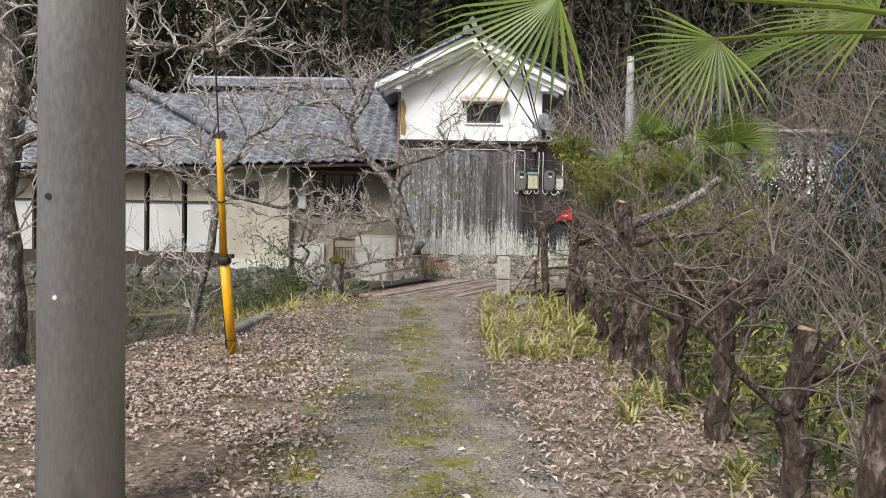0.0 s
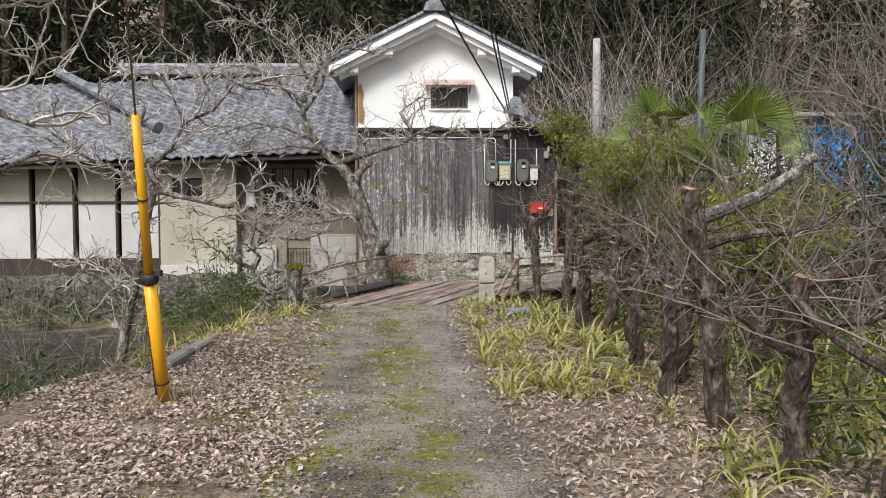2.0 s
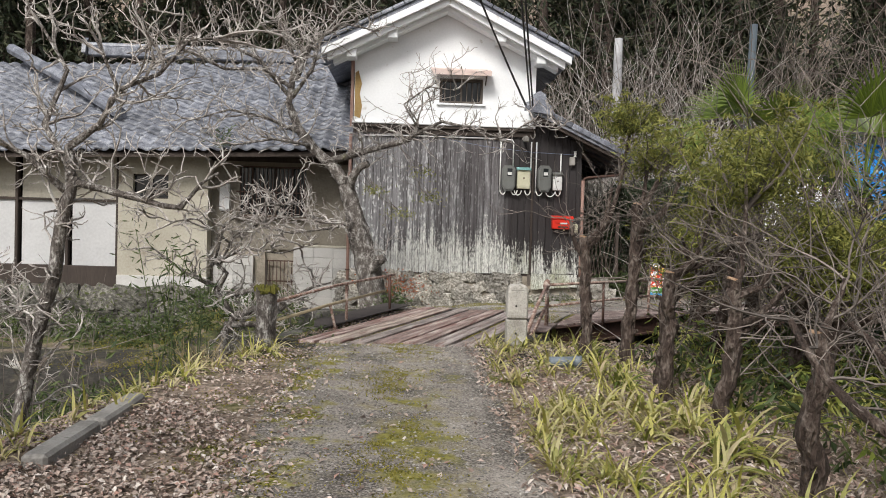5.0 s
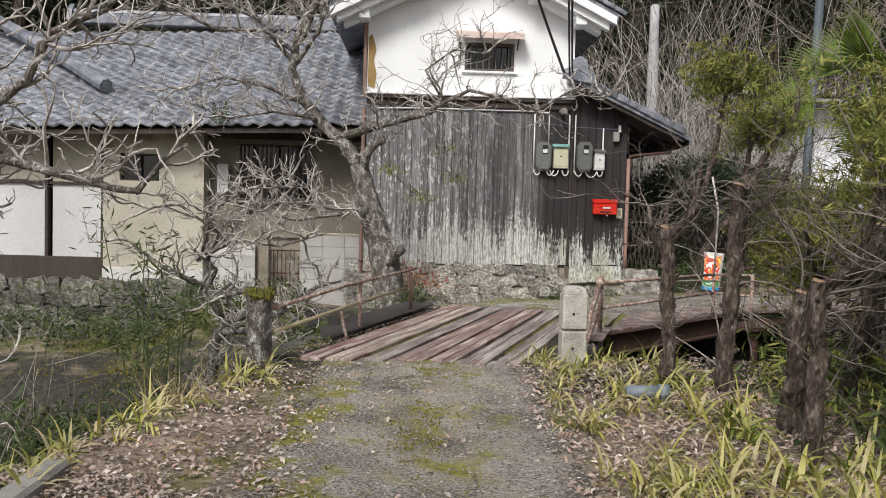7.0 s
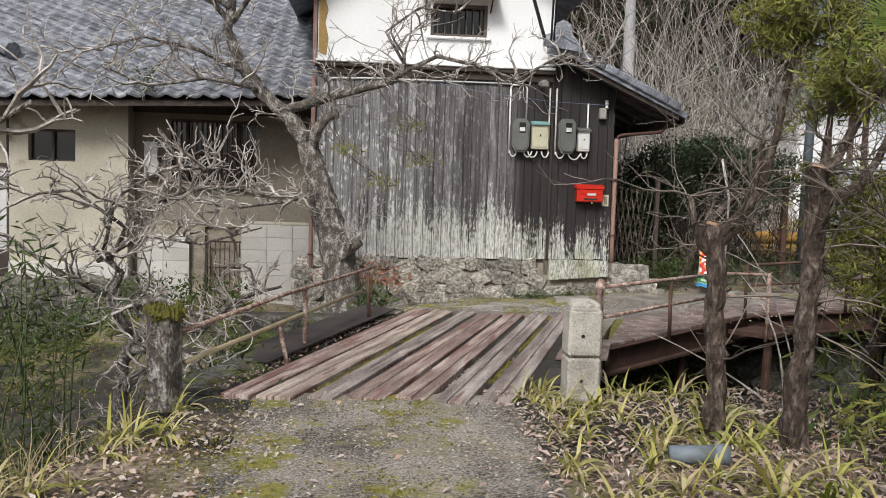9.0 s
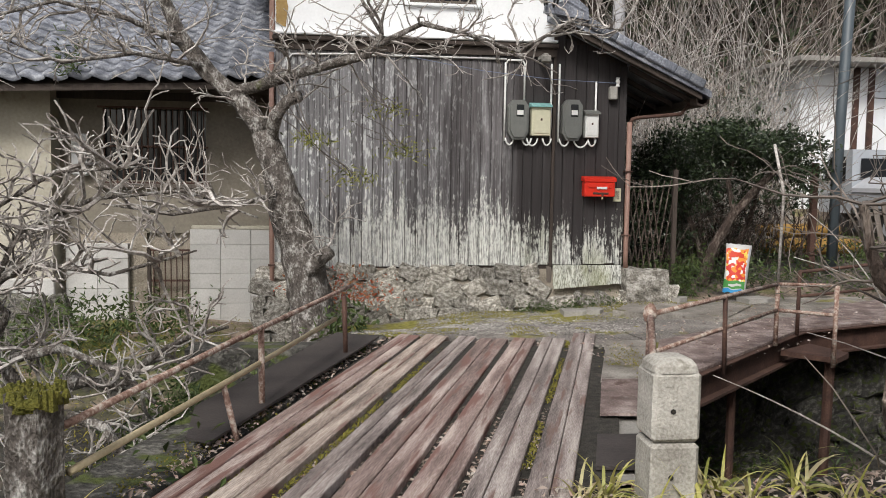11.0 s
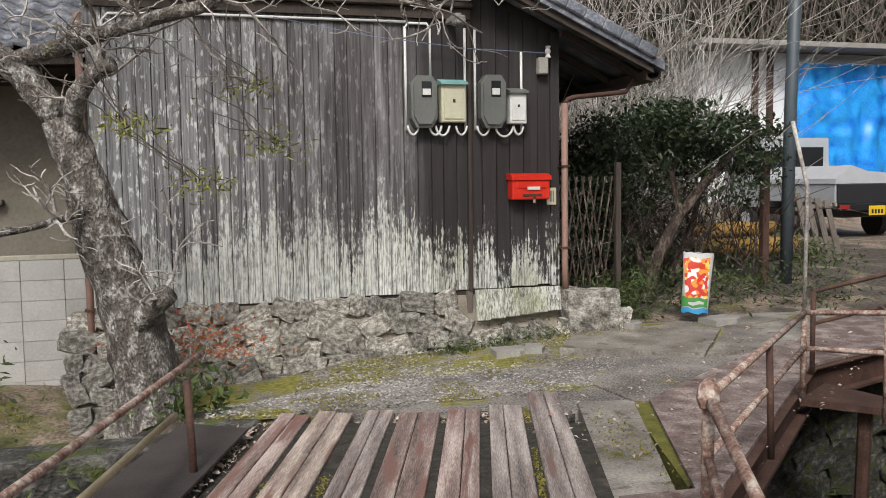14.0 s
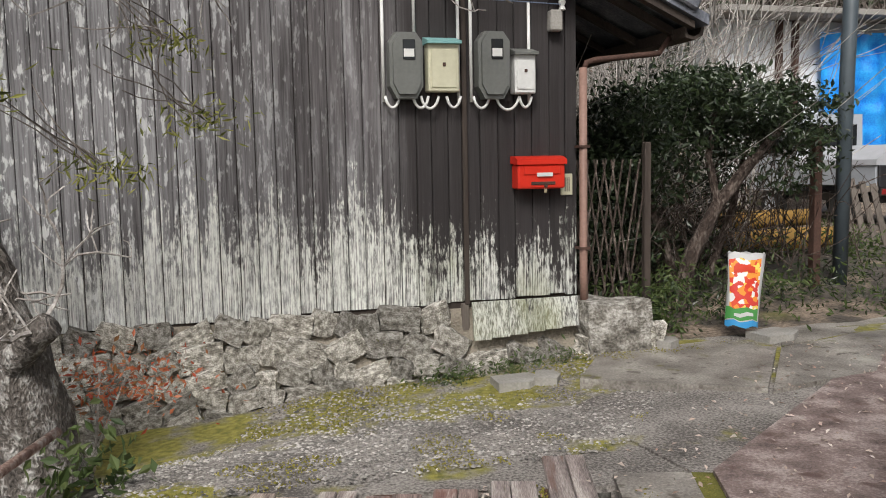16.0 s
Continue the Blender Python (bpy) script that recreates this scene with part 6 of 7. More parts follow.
def palm_leaves(x, y, z, n, rad, seed):
    random.seed(seed)
    out = []
    for i in range(n):
        a, el = 2 * math.pi * i / n + R(-0.3, 0.3), R(0.05, 1.25)
        d = Vector((math.cos(a) * math.cos(el), math.sin(a) * math.cos(el), math.sin(el)))
        out.append((Vector((x, y, z)) + d * R(0.45, 0.7), d + Vector((0, 0, -0.2)), rad * R(0.8, 1.1)))
    return out


palm(3.75, 10.6, 2.15, palm_leaves(3.75, 10.6, 2.1, 15, 0.60, 4), "fan palm with green split leaves behind the hedge")
palm(4.3, 9.4, 1.8, palm_leaves(4.3, 9.4, 1.8, 11, 0.55, 5), "fan palm among brambles")
palm(4.4, 11.0, 1.6, palm_leaves(4.4, 11.0, 1.6, 9, 0.45, 6), "fan palm among bare brush")
random.seed(77)


# ---- old fruit trees ----
def tree(name, label, base, trunk_lines, seeds_rate, tw_len, depth=2, moss=False, kids=4):
    """A gnarled bare tree: limbs as (points, r0, r1); twigs grow from the limbs."""
    t = thing(name, label, "tree", at=base)
    inv = Vector(base)
    tw = MB()
    for i, (pts, r0, r1) in enumerate(trunk_lines):
        mb = MB()
        pp = [Vector(p) - inv for p in pts]
        gnarl(mb, pp, taper(r0, r1, len(pp)), 12 if r0 > 0.06 else 8, 0.16, i * 3.1 + base[0])
        part("trunk" if i == 0 else "limb", mb, M_bark, t, smooth=True)
        for a, b in zip(pp, pp[1:]):
            ln = (b - a).length
            for k in range(max(1, int(ln * seeds_rate * (0.4 if r0 > 0.08 else 1)))):
                q = a.lerp(b, R(0, 1))
                branches(tw, q, (b - a).normalized() * 0.4 + Vector((R(-1, 1), R(-1, 1), R(-0.4, 0.9))), tw_len * R(0.4, 1.25), 0.017, depth, 0.46, kids, 0.02, 0.0045)
    part("twig_mass", tw, M_twig, t, "pale bare twigs", fix=False)
    return t


tree("plum_tree", "gnarled bare old tree with mossy grey bark before the board wall", (-0.62, 16.35, -0.6),
     [([(-0.55, 16.35, -0.6), (-0.60, 16.35, -0.1), (-0.68, 16.3, 0.4), (-0.86, 16.3, 0.95), (-0.98, 16.3, 1.4), (-1.12, 16.3, 1.85)], 0.265, 0.13),
      ([(-1.12, 16.3, 1.85), (-1.35, 16.3, 2.15), (-1.7, 16.3, 2.45), (-1.95, 16.25, 2.8), (-2.12, 16.2, 3.2), (-2.05, 16.2, 3.7), (-1.8, 16.2, 4.2)], 0.11, 0.04),
      ([(-1.4, 16.3, 2.25), (-1.0, 16.1, 2.35), (-0.5, 15.95, 2.5), (-0.05, 15.9, 2.62), (0.1, 15.9, 2.82)], 0.065, 0.035),
      ([(0.05, 15.9, 2.72), (0.5, 15.9, 2.95), (1.0, 15.9, 2.85), (1.5, 15.9, 2.7), (2.0, 15.85, 3.0), (2.6, 15.85, 2.95)], 0.03, 0.008),
      ([(-1.05, 16.3, 1.75), (-0.98, 16.1, 2.0), (-0.85, 16.0, 2.15), (-0.72, 15.95, 2.2)], 0.075, 0.05),
      ([(-2.1, 16.2, 3.3), (-2.6, 16.0, 3.9), (-3.2, 15.9, 4.15), (-3.9, 15.8, 4.1)], 0.04, 0.012),
      ([(-2.0, 16.2, 3.6), (-1.7, 15.9, 4.2), (-1.2, 15.8, 4.5), (-0.6, 15.8, 4.4)], 0.04, 0.012),
      ([(-1.9, 16.25, 2.7), (-2.4, 15.9, 2.9), (-3.0, 15.7, 3.0), (-3.6, 15.6, 2.8)], 0.035, 0.01),
      ([(-0.66, 16.2, 0.35), (-0.5, 16.05, 0.55), (-0.42, 16.0, 0.62)], 0.09, 0.07),
      ([(-2.06, 16.2, 3.3), (-1.72, 16.0, 3.75), (-1.55, 15.9, 4.3), (-1.15, 15.8, 4.75)], 0.04, 0.012),
      ([(-2.05, 16.2, 3.45), (-2.5, 15.9, 3.72), (-3.1, 15.7, 3.66), (-3.8, 15.5, 3.95), (-4.6, 15.4, 3.8)], 0.04, 0.01),
      ([(-2.0, 16.2, 3.9), (-2.3, 16.0, 4.5), (-2.9, 15.9, 4.9), (-3.6, 15.8, 5.1)], 0.032, 0.009),
      ([(-1.75, 16.2, 2.5), (-2.3, 15.8, 2.55), (-2.9, 15.5, 2.4), (-3.4, 15.4, 2.6)], 0.028, 0.008),
      ([(0.1, 15.9, 2.82), (-0.15, 15.8, 3.2), (0.25, 15.75, 3.5), (0.7, 15.7, 3.45)], 0.022, 0.007),
      ([(-0.95, 16.2, 1.2), (-1.3, 15.8, 1.1), (-1.9, 15.5, 1.0), (-2.5, 15.3, 1.1)], 0.03, 0.008)], 9, 0.62, 2, kids=3)
tree("garden_tree", "bare crooked tree with pale lichened limbs on the stream bank", (-3.3, 9.2, -1.6),
     [([(-3.6, 9.2, -1.7), (-3.45, 9.15, -0.6), (-3.3, 9.1, 0.1), (-3.12, 9.05, 0.7), (-3.05, 9.0, 1.15), (-2.95, 9.0, 1.55)], 0.075, 0.05),
      ([(-2.95, 9.0, 1.5), (-2.6, 9.0, 1.42), (-2.2, 9.0, 1.32), (-2.02, 9.0, 1.30), (-1.85, 9.0, 1.52), (-1.7, 9.0, 1.62)], 0.035, 0.010),
      ([(-2.98, 9.0, 1.5), (-3.0, 9.0, 1.8), (-2.72, 8.95, 2.0), (-2.55, 8.9, 2.3), (-2.7, 8.8, 2.7)], 0.045, 0.012),
      ([(-3.0, 9.0, 1.4), (-3.3, 8.9, 1.7), (-3.7, 8.8, 1.9), (-4.2, 8.7, 2.3)], 0.035, 0.01),
      ([(-3.3, 9.1, 0.2), (-3.7, 9.0, 0.5), (-4.3, 8.9, 0.7)], 0.03, 0.01),
      ([(-2.95, 9.0, 1.55), (-3.25, 9.1, 2.0), (-3.1, 9.2, 2.5), (-3.4, 9.2, 3.0)], 0.035, 0.01),
      ([(-2.55, 8.9, 2.3), (-2.2, 8.9, 2.45), (-1.95, 8.9, 2.75), (-1.5, 8.9, 2.8)], 0.022, 0.007)], 9, 0.5, 2, kids=3)
tree("low_fruit_tree", "low gnarled fruit tree with dark crooked boughs by the bridge", (-2.3, 12.9, -1.7),
     [([(-2.5, 13.0, -1.8), (-2.45, 12.9, -0.9), (-2.4, 12.8, -0.3), (-2.25, 12.75, -0.05), (-1.95, 12.7, 0.05)], 0.07, 0.05),
      ([(-2.3, 12.75, -0.05), (-2.5, 12.7, 0.25), (-2.35, 12.6, 0.5), (-2.6, 12.5, 0.75)], 0.045, 0.015),
      ([(-1.95, 12.7, 0.05), (-1.7, 12.7, 0.0), (-1.5, 12.65, 0.2), (-1.25, 12.6, 0.35), (-1.0, 12.55, 0.42)], 0.04, 0.01),
      ([(-2.4, 12.8, -0.2), (-2.0, 12.6, -0.15), (-1.75, 12.5, -0.2), (-1.6, 12.45, -0.45)], 0.045, 0.03),
      ([(-2.35, 12.7, 0.2), (-2.0, 12.5, 0.3), (-1.6, 12.4, 0.15), (-1.4, 12.3, 0.0)], 0.035, 0.012),
      ([(-2.5, 12.7, 0.3), (-2.9, 12.6, 0.5), (-3.3, 12.6, 0.8)], 0.03, 0.01),
      ([(-2.55, 12.6, 0.6), (-2.1, 12.3, 0.85), (-1.6, 12.1, 0.8), (-1.1, 12.0, 0.95)], 0.022, 0.006),
      ([(-2.45, 12.6, 0.6), (-2.25, 12.5, 1.0), (-1.8, 12.5, 1.22), (-1.25, 12.45, 1.28), (-0.8, 12.4, 1.12)], 0.02, 0.006),
      ([(-2.5, 12.6, 0.7), (-2.35, 12.4, 1.15), (-1.95, 12.3, 1.38), (-1.45, 12.3, 1.42)], 0.02, 0.006),
      ([(-2.3, 12.5, 0.9), (-2.7, 12.4, 1.2), (-3.0, 12.3, 1.15), (-3.4, 12.2, 1.3)], 0.018, 0.006)], 9, 0.45, 2, kids=3)
tree("old_tree", "thick grey trunk with crooked overhanging limbs", (-3.45, 4.15, -0.4),
     [([(-3.45, 4.15, -0.5), (-3.42, 4.15, 0.4), (-3.5, 4.1, 1.3), (-3.35, 4.1, 2.2), (-3.5, 4.0, 3.4)], 0.16, 0.10),
      ([(-3.42, 4.1, 1.75), (-3.0, 4.0, 1.9), (-2.6, 4.0, 2.05), (-2.35, 4.0, 1.85), (-2.15, 4.0, 1.78)], 0.045, 0.015),
      ([(-3.4, 4.1, 2.1), (-2.9, 4.1, 2.5), (-2.3, 4.2, 2.7), (-1.7, 4.3, 2.65), (-1.2, 4.3, 2.85)], 0.05, 0.012),
      ([(-3.4, 4.1, 1.5), (-3.0, 4.3, 1.6), (-2.6, 4.4, 1.5), (-2.3, 4.4, 1.65)], 0.035, 0.01),
      ([(-3.45, 4.1, 2.6), (-2.8, 4.2, 3.0), (-2.0, 4.4, 3.3), (-1.0, 4.6, 3.5)], 0.05, 0.012)], 11, 0.6, 2, kids=3)

# slim bamboo-leaved shrub by the stream
nd = thing("bamboo_shrub", "slim leafy bamboo shrub on the stream bank", "shrub", at=(-2.75, 11.6, -1.6))
st, cs = MB(), []
for i in range(9):
    p = wander((R(-0.25, 0.25), R(-0.2, 0.2), 0), (R(-0.15, 0.15), R(-0.1, 0.1), 1), R(1.6, 2.9), 8, 0.09)
    st.tube(p, taper(0.012, 0.004, 9), 5, False)
    for q in p[3:]:
        for k in range(14):
            cs.append(tuple(q + Vector((random.gauss(0, 0.15), random.gauss(0, 0.15), random.gauss(0, 0.1)))))
part("stem_clump", st, M_fern, nd, fix=False)
v, f = quads(cs, 0.13, 0.16, (0, 0, 0.3), 1, 0.1, rng)
leaf_object("leaves", v, f, M_fern).parent = nd
rs = thing("roof_sapling", "small bamboo-like sapling growing at the eave", "plant", at=(-3.6, 17.95, 2.55))
cs = [(random.gauss(0, 0.12), random.gauss(0, 0.08), abs(random.gauss(0.2, 0.15))) for i in range(130)]
v, f = quads(cs, 0.13, 0.16, (0, 0, 0.3), 1, 0.1, rng)
leaf_object("leaves", v, f, M_fern).parent = rs

# ---- undergrowth ----
def undergrowth(n, box, size, mat, label, name="undergrowth", z=(0, 0.5), aspect=0.3, clumped=0.12, below=9.0):
    cs = []
    while len(cs) < n:
        x, y = R(box[0], box[1]), R(box[2], box[3])
        if noise.noise((x * 1.1, y * 1.1, 6)) < -0.15:
            continue
        hh = height(x, y)
        if hh > below:
            continue
        zt = R(*z)
        for k in range(14):
            cs.append((x + random.gauss(0, clumped), y + random.gauss(0, clumped), hh + max(0.01, zt + random.gauss(0, clumped * 0.7))))
    v, f = quads(cs, size, aspect, (0, 0, 0.4), 1, 0.25, rng)
    return tagged(leaf_object(name, v, f, mat), label, "undergrowth", kind="stuff")


undergrowth(14000, (-8, -2.6, 3.5, 13.5), 0.10, M_fern, "dark green ferns and weeds on the stream bank", z=(0, 0.55))
undergrowth(7000, (-4.6, -2.3, 6.5, 12.6), 0.085, M_fern, "ferns and leafy shrubs down the stream bank", z=(0.0, 0.85))
undergrowth(7000, (2.2, 6.5, -1, 11), 0.11, M_fern, "green weeds below the brambles", z=(0, 0.4))
undergrowth(6000, (2.4, 5.0, 1, 11), 0.16, M_lily_dark, "long green leaves under the hedge", z=(0.05, 0.35), aspect=0.12)
undergrowth(4500, (-1.75, -0.75, 11.2, 14.6), 0.09, M_fern, "ferns and ivy beside the plank bridge", z=(0.9, 1.45), below=-1.3)
undergrowth(700, (1.0, 3.2, 17.28, 17.5), 0.05, M_fern, "small weeds along the wall foot", z=(0.0, 0.08), clumped=0.06)
undergrowth(4200, (-5.5, -1.6, 14.0, 18.2), 0.05, M_tuft, "mossy terrace under the farmhouse", z=(0, 0.06))
undergrowth(4200, (-9, -2.0, 16.8, 18.3), 0.10, M_fern, "ferns and ivy along the retaining wall", z=(0.0, 0.5))
undergrowth(1600, (3.4, 7.5, 17.7, 19.2), 0.08, M_fern, "ferns and low shrubs beside the yard", z=(0.0, 0.45))
undergrowth(5200, (1.3, 9, 11.4, 16.4), 0.09, M_fern, "weeds on the stream bed", z=(0.0, 0.3), below=-1.0)


def brush(n, box, ln, r, mat, label, lift=0.02, wob=0.25, z=(0, 0.3), up=1.0, depth=1, kids=4):
    mb = MB()
    for i in range(n):
        x, y = R(box[0], box[1]), R(box[2], box[3])
        if 8.5 < x < 20 and 22 < y < 28.6:
            continue
        branches(mb, (x, y, height(x, y) + R(*z)), (R(-0.8, 0.8), R(-0.8, 0.8), up), R(*ln), R(r * 0.6, r * 1.3), depth, wob, kids, lift, r * 0.35)
    return tagged(part("thicket", mb, mat, fix=False), label, "thicket", kind="stuff")


undergrowth(9000, (3.9, 7.0, 7.0, 11.0), 0.11, M_camellia, "dark evergreen scrub behind the hedge", z=(0.0, 1.9), clumped=0.16)
undergrowth(11000, (3.4, 6.3, 19.5, 20.6), 0.08, M_camellia, "dark leafy scrub behind the camellia", z=(0.0, 2.1), clumped=0.14)
undergrowth(1300, (3.7, 7.2, 18.0, 19.3), 0.07, M_camellia, "low ferns along the yard edge", z=(0.0, 0.25), clumped=0.12)
undergrowth(2600, (5.4, 9.0, 20.2, 21.6), 0.08, M_fern, "weeds round the log pile", z=(0.0, 0.3))
brush(110, (4.1, 7.0, 18.7, 20.2), (0.6, 1.4), 0.010, M_hedge_bark, "dark bare shrub stems beside the yard", up=1.2)
brush(170, (2.85, 4.8, -1.0, 10.8), (0.8, 1.6), 0.008, M_brush, "grey-brown bramble thicket behind the hedge")
brush(300, (4.2, 9.5, -1.0, 11.5), (1.3, 2.9), 0.010, M_brush, "bare grey brush on the bank", up=1.2, wob=0.36, depth=2, kids=4)
undergrowth(4200, (4.9, 7.4, 8.2, 10.9), 0.10, M_camellia, "dark evergreen scrub on the bank", z=(0.9, 2.4), clumped=0.2)
undergrowth(700, (3.7, 4.5, 17.75, 18.1), 0.08, M_fern, "ferns at the corner stone", z=(0.0, 0.45))
brush(150, (-9, -3.4, 4.5, 13), (0.8, 2.2), 0.008, M_brush, "thin bare shrubs on the stream bank")
brush(170, (3.7, 6.6, 19.4, 23.5), (2.0, 4.2), 0.012, M_twig, "tall bare brush beside the house", up=1.6)
brush(60, (7.0, 8.4, 21.6, 24.2), (1.8, 3.6), 0.011, M_twig, "tall bare twigs before the shed", up=1.6)
brush(300, (4.2, 20, 25.0, 33), (2.5, 5.5), 0.022, M_brush, "bare brush on the wooded slope", up=1.8)
brush(160, (-16, 3, 26.5, 32), (2.5, 5.0), 0.022, M_brush, "bare brush behind the farmhouse", up=1.8)
brush(300, (7.0, 15, 9, 15.2), (1.5, 3.5), 0.016, M_brush, "bare brush above the stream", up=1.4)
rt = thing("bramble", "long pale arching bramble stems by the bollard", "bramble", at=(2.3, 10.2, -0.1))
bm_ = MB()
for p in ([(0.2, 0.4, 0.0), (-0.05, 0.9, 0.25), (-0.55, 1.3, 0.42)], [(0.9, 0.2, 0.0), (0.7, 0.9, 0.5), (0.1, 1.5, 0.62)], [(1.0, 0.3, 0.2), (0.4, 0.9, 0.95), (0.05, 1.6, 1.05)], [(0.8, 1.2, -0.2), (0.7, 1.5, 0.9), (0.3, 1.9, 1.3)], [(-0.1, -0.3, 0.0), (0.0, -0.2, 0.7), (-0.35, 0.0, 1.0)]):
    a, b, c = (Vector(q) for q in p)
    bm_.tube([a.lerp(b, u).lerp(b.lerp(c, u), u) for u in np.linspace(0, 1, 9)], taper(0.008, 0.0025, 9), 5, False)
    part("stem", bm_, M_twig, rt, fix=False)
    bm_ = MB()

# ---- woods on the slope ----
def conifer(seed):
    random.seed(seed)
    hh, low, cs = R(10, 14), R(0.4, 2.0), []
    t = thing("conifer", "dark evergreen conifer in the woods", "tree", "woods", at=(0, 0, 0))
    mb = MB()
    mb.tube([(0, 0, -0.4), (R(-0.2, 0.2), 0, hh * 0.5), (0, 0, hh)], [0.2, 0.15, 0.03], 7, False)
    part("trunk", mb, M_hedge_bark, t, fix=False)
    for k in range(230):
        u = random.random() ** 0.9
        rad = (1 - u) * 2.1 + 0.4
        a, rr = R(0, 6.28), rad * math.sqrt(R(0.05, 1))
        z = low + u * (hh - low) - 0.25 * rr
        for j in range(7):
            cs.append((rr * math.cos(a) + random.gauss(0, 0.22), rr * math.sin(a) + random.gauss(0, 0.22), z + random.gauss(0, 0.14)))
    v, f = quads(cs, 0.36, 0.3, (0, 0, 0.3), 1, 0.3, rng)
    leaf_object("crown", v, f, M_conifer).parent = t
    return t


kinds = [conifer(s) for s in (1, 2, 3, 4, 5)]
spots = [(R(-32, 36), R(27.6, 41)) for i in range(200)]
spots = [q for q in spots if not (8 < q[0] < 22 and q[1] < 33) and not (5.2 < q[0] < 7.2 and q[1] < 29)] + [(R(8, 22), R(33, 36)) for i in range(26)]
for i, (x, y) in enumerate(spots):
    m = Matrix.Translation((x, y, height(x, y))) @ Matrix.Rotation(R(0, 6.28), 4, "Z")
    if i < 5:
        kinds[i].matrix_basis = m
    else:
        copy_thing(kinds[i % 5], m)
cs = []
for i in range(2000):
    x, y = R(-26, 30), R(25.2, 30)
    if -13 < x < 3 and y < 26.5 or 9.5 < x < 19 and y < 28.2:
        continue
    c = Vector((x, y, height(x, y) + R(0, 2.6)))
    for k in range(24):
        cs.append((c.x + random.gauss(0, 0.4), c.y + random.gauss(0, 0.3), c.z + random.gauss(0, 0.35)))
v, f = quads(cs, 0.17, 0.45, (0, -0.3, 0.4), 1, 0.25, rng)
tagged(leaf_object("underwood", v, f, M_camellia), "dark leafy underwood at the foot of the woods", "underwood", kind="stuff")
for x, y, h0, r in ((6.1, 27.0, 7.0 - height(6.1, 27.0), 0.17),):
    t = thing("bare_trunk", "tall pale dead trunk before the woods", "tree", at=(x, y, height(x, y) - 0.1))
    mb = MB()
    gnarl(mb, [(0, 0, 0), (0.03, 0, h0 * 0.5), (0, 0, h0)], [r * 1.1, r, r * 0.7], 10, 0.05, x)
    part("trunk", mb, M_polec, t, smooth=True)

# ---- evergreen shrub beside the house ----
vine = thing("ivy", "dark hanging ivy over the shed wall", "ivy", at=(16.9, 27.1, 0.3))
cs = []
for i in range(330):
    q = Vector((abs(random.gauss(0, 0.75)) - 0.55, R(-0.25, 0.0), 4.2 - abs(random.gauss(0, 1.4))))
    for k in range(22):
        cs.append((q.x + random.gauss(0, 0.13), q.y + random.gauss(0, 0.08), max(0.2, q.z + random.gauss(0, 0.2))))
v, f = quads(cs, 0.10, 0.5, (0, -0.6, 0.3), 1, 0.25, rng)
leaf_object("leaves", v, f, M_conifer).parent = vine
for i in range(46):
    x, y = 15.7 + 0.30 * (i % 12) + R(-0.1, 0.1), 25.0 + R(-0.3, 0.6)
    s = R(0.14, 0.3)
    t = thing("rubble_stone", "dark broken stone in a rubble heap by the shed", "stone", "rubble heap", at=(x, y, height(x, y) + 0.05 + 0.17 * (i // 12)))
    share("stone", DARKSTONES[i % 6], t, Euler((R(0, 3), R(0, 3), R(0, 3))).to_matrix().to_4x4() @ Matrix.Scale(s, 4))
cam_sh = thing("camellia", "dense dark glossy-leaved camellia beside the house", "shrub", at=(4.9, 18.9, 0.1))
tk, cs = MB(), []
gnarl(tk, [(-0.15, -0.3, -0.15), (0.0, -0.3, 0.4), (0.28, -0.3, 0.85), (0.62, -0.32, 1.25), (1.0, -0.3, 1.6)], [0.085, 0.075, 0.065, 0.055, 0.03], 9, 0.14, 2)
gnarl(tk, [(0.28, -0.3, 0.85), (0.2, -0.25, 1.3), (0.3, -0.2, 1.75)], [0.045, 0.035, 0.02], 8, 0.12, 3)
gnarl(tk, [(0.05, 0, 0.0), (-0.3, 0, 0.9), (-0.55, 0, 1.6)], [0.05, 0.04, 0.02], 8, 0.12, 4)
gnarl(tk, [(0.4, 0.1, 0.0), (0.75, 0.15, 0.8), (0.95, 0.2, 1.5)], [0.045, 0.035, 0.02], 8, 0.12, 5)
part("trunk", tk, M_hedge_bark, cam_sh)
for i in range(300):
    a = R(0, 6.28)
    rr = math.sqrt(R(0, 1))
    cx = 0.22 + 1.5 * rr * math.cos(a)
    top_z = 2.12 - 0.20 * (cx - 0.2) ** 2 + 0.45 * noise.noise((cx * 2.2, 3.1, 0))
    c = Vector((cx, -0.05 + 0.7 * rr * math.sin(a), top_z - abs(random.gauss(0, 0.38)) - (0.25 if cx < -0.5 else 0.0)))
    n = random.randint(20, 58)
    for k in range(n):
        cs.append((c.x + random.gauss(0, 0.12), c.y + random.gauss(0, 0.12), c.z + random.gauss(0, 0.055)))
for i in range(70):
    c = Vector((R(-1.2, -0.35), R(-0.3, 0.2), R(0.3, 1.5)))
    for k in range(30):
        cs.append((c.x + random.gauss(0, 0.13), c.y + random.gauss(0, 0.12), c.z + random.gauss(0, 0.07)))
v, f = quads(cs, 0.075, 0.46, (0, -0.15, 0.6), 1, 0.25, rng)
leaf_object("leaves", v, f, M_camellia).parent = cam_sh
# dark bark and timber colours on the lattice stand for the camellia's shade
lat = thing("lattice_fence", "diagonal lattice fence beside the house, camellia shade in its dark colour", "fence", at=(3.6, 17.95, 0.3))
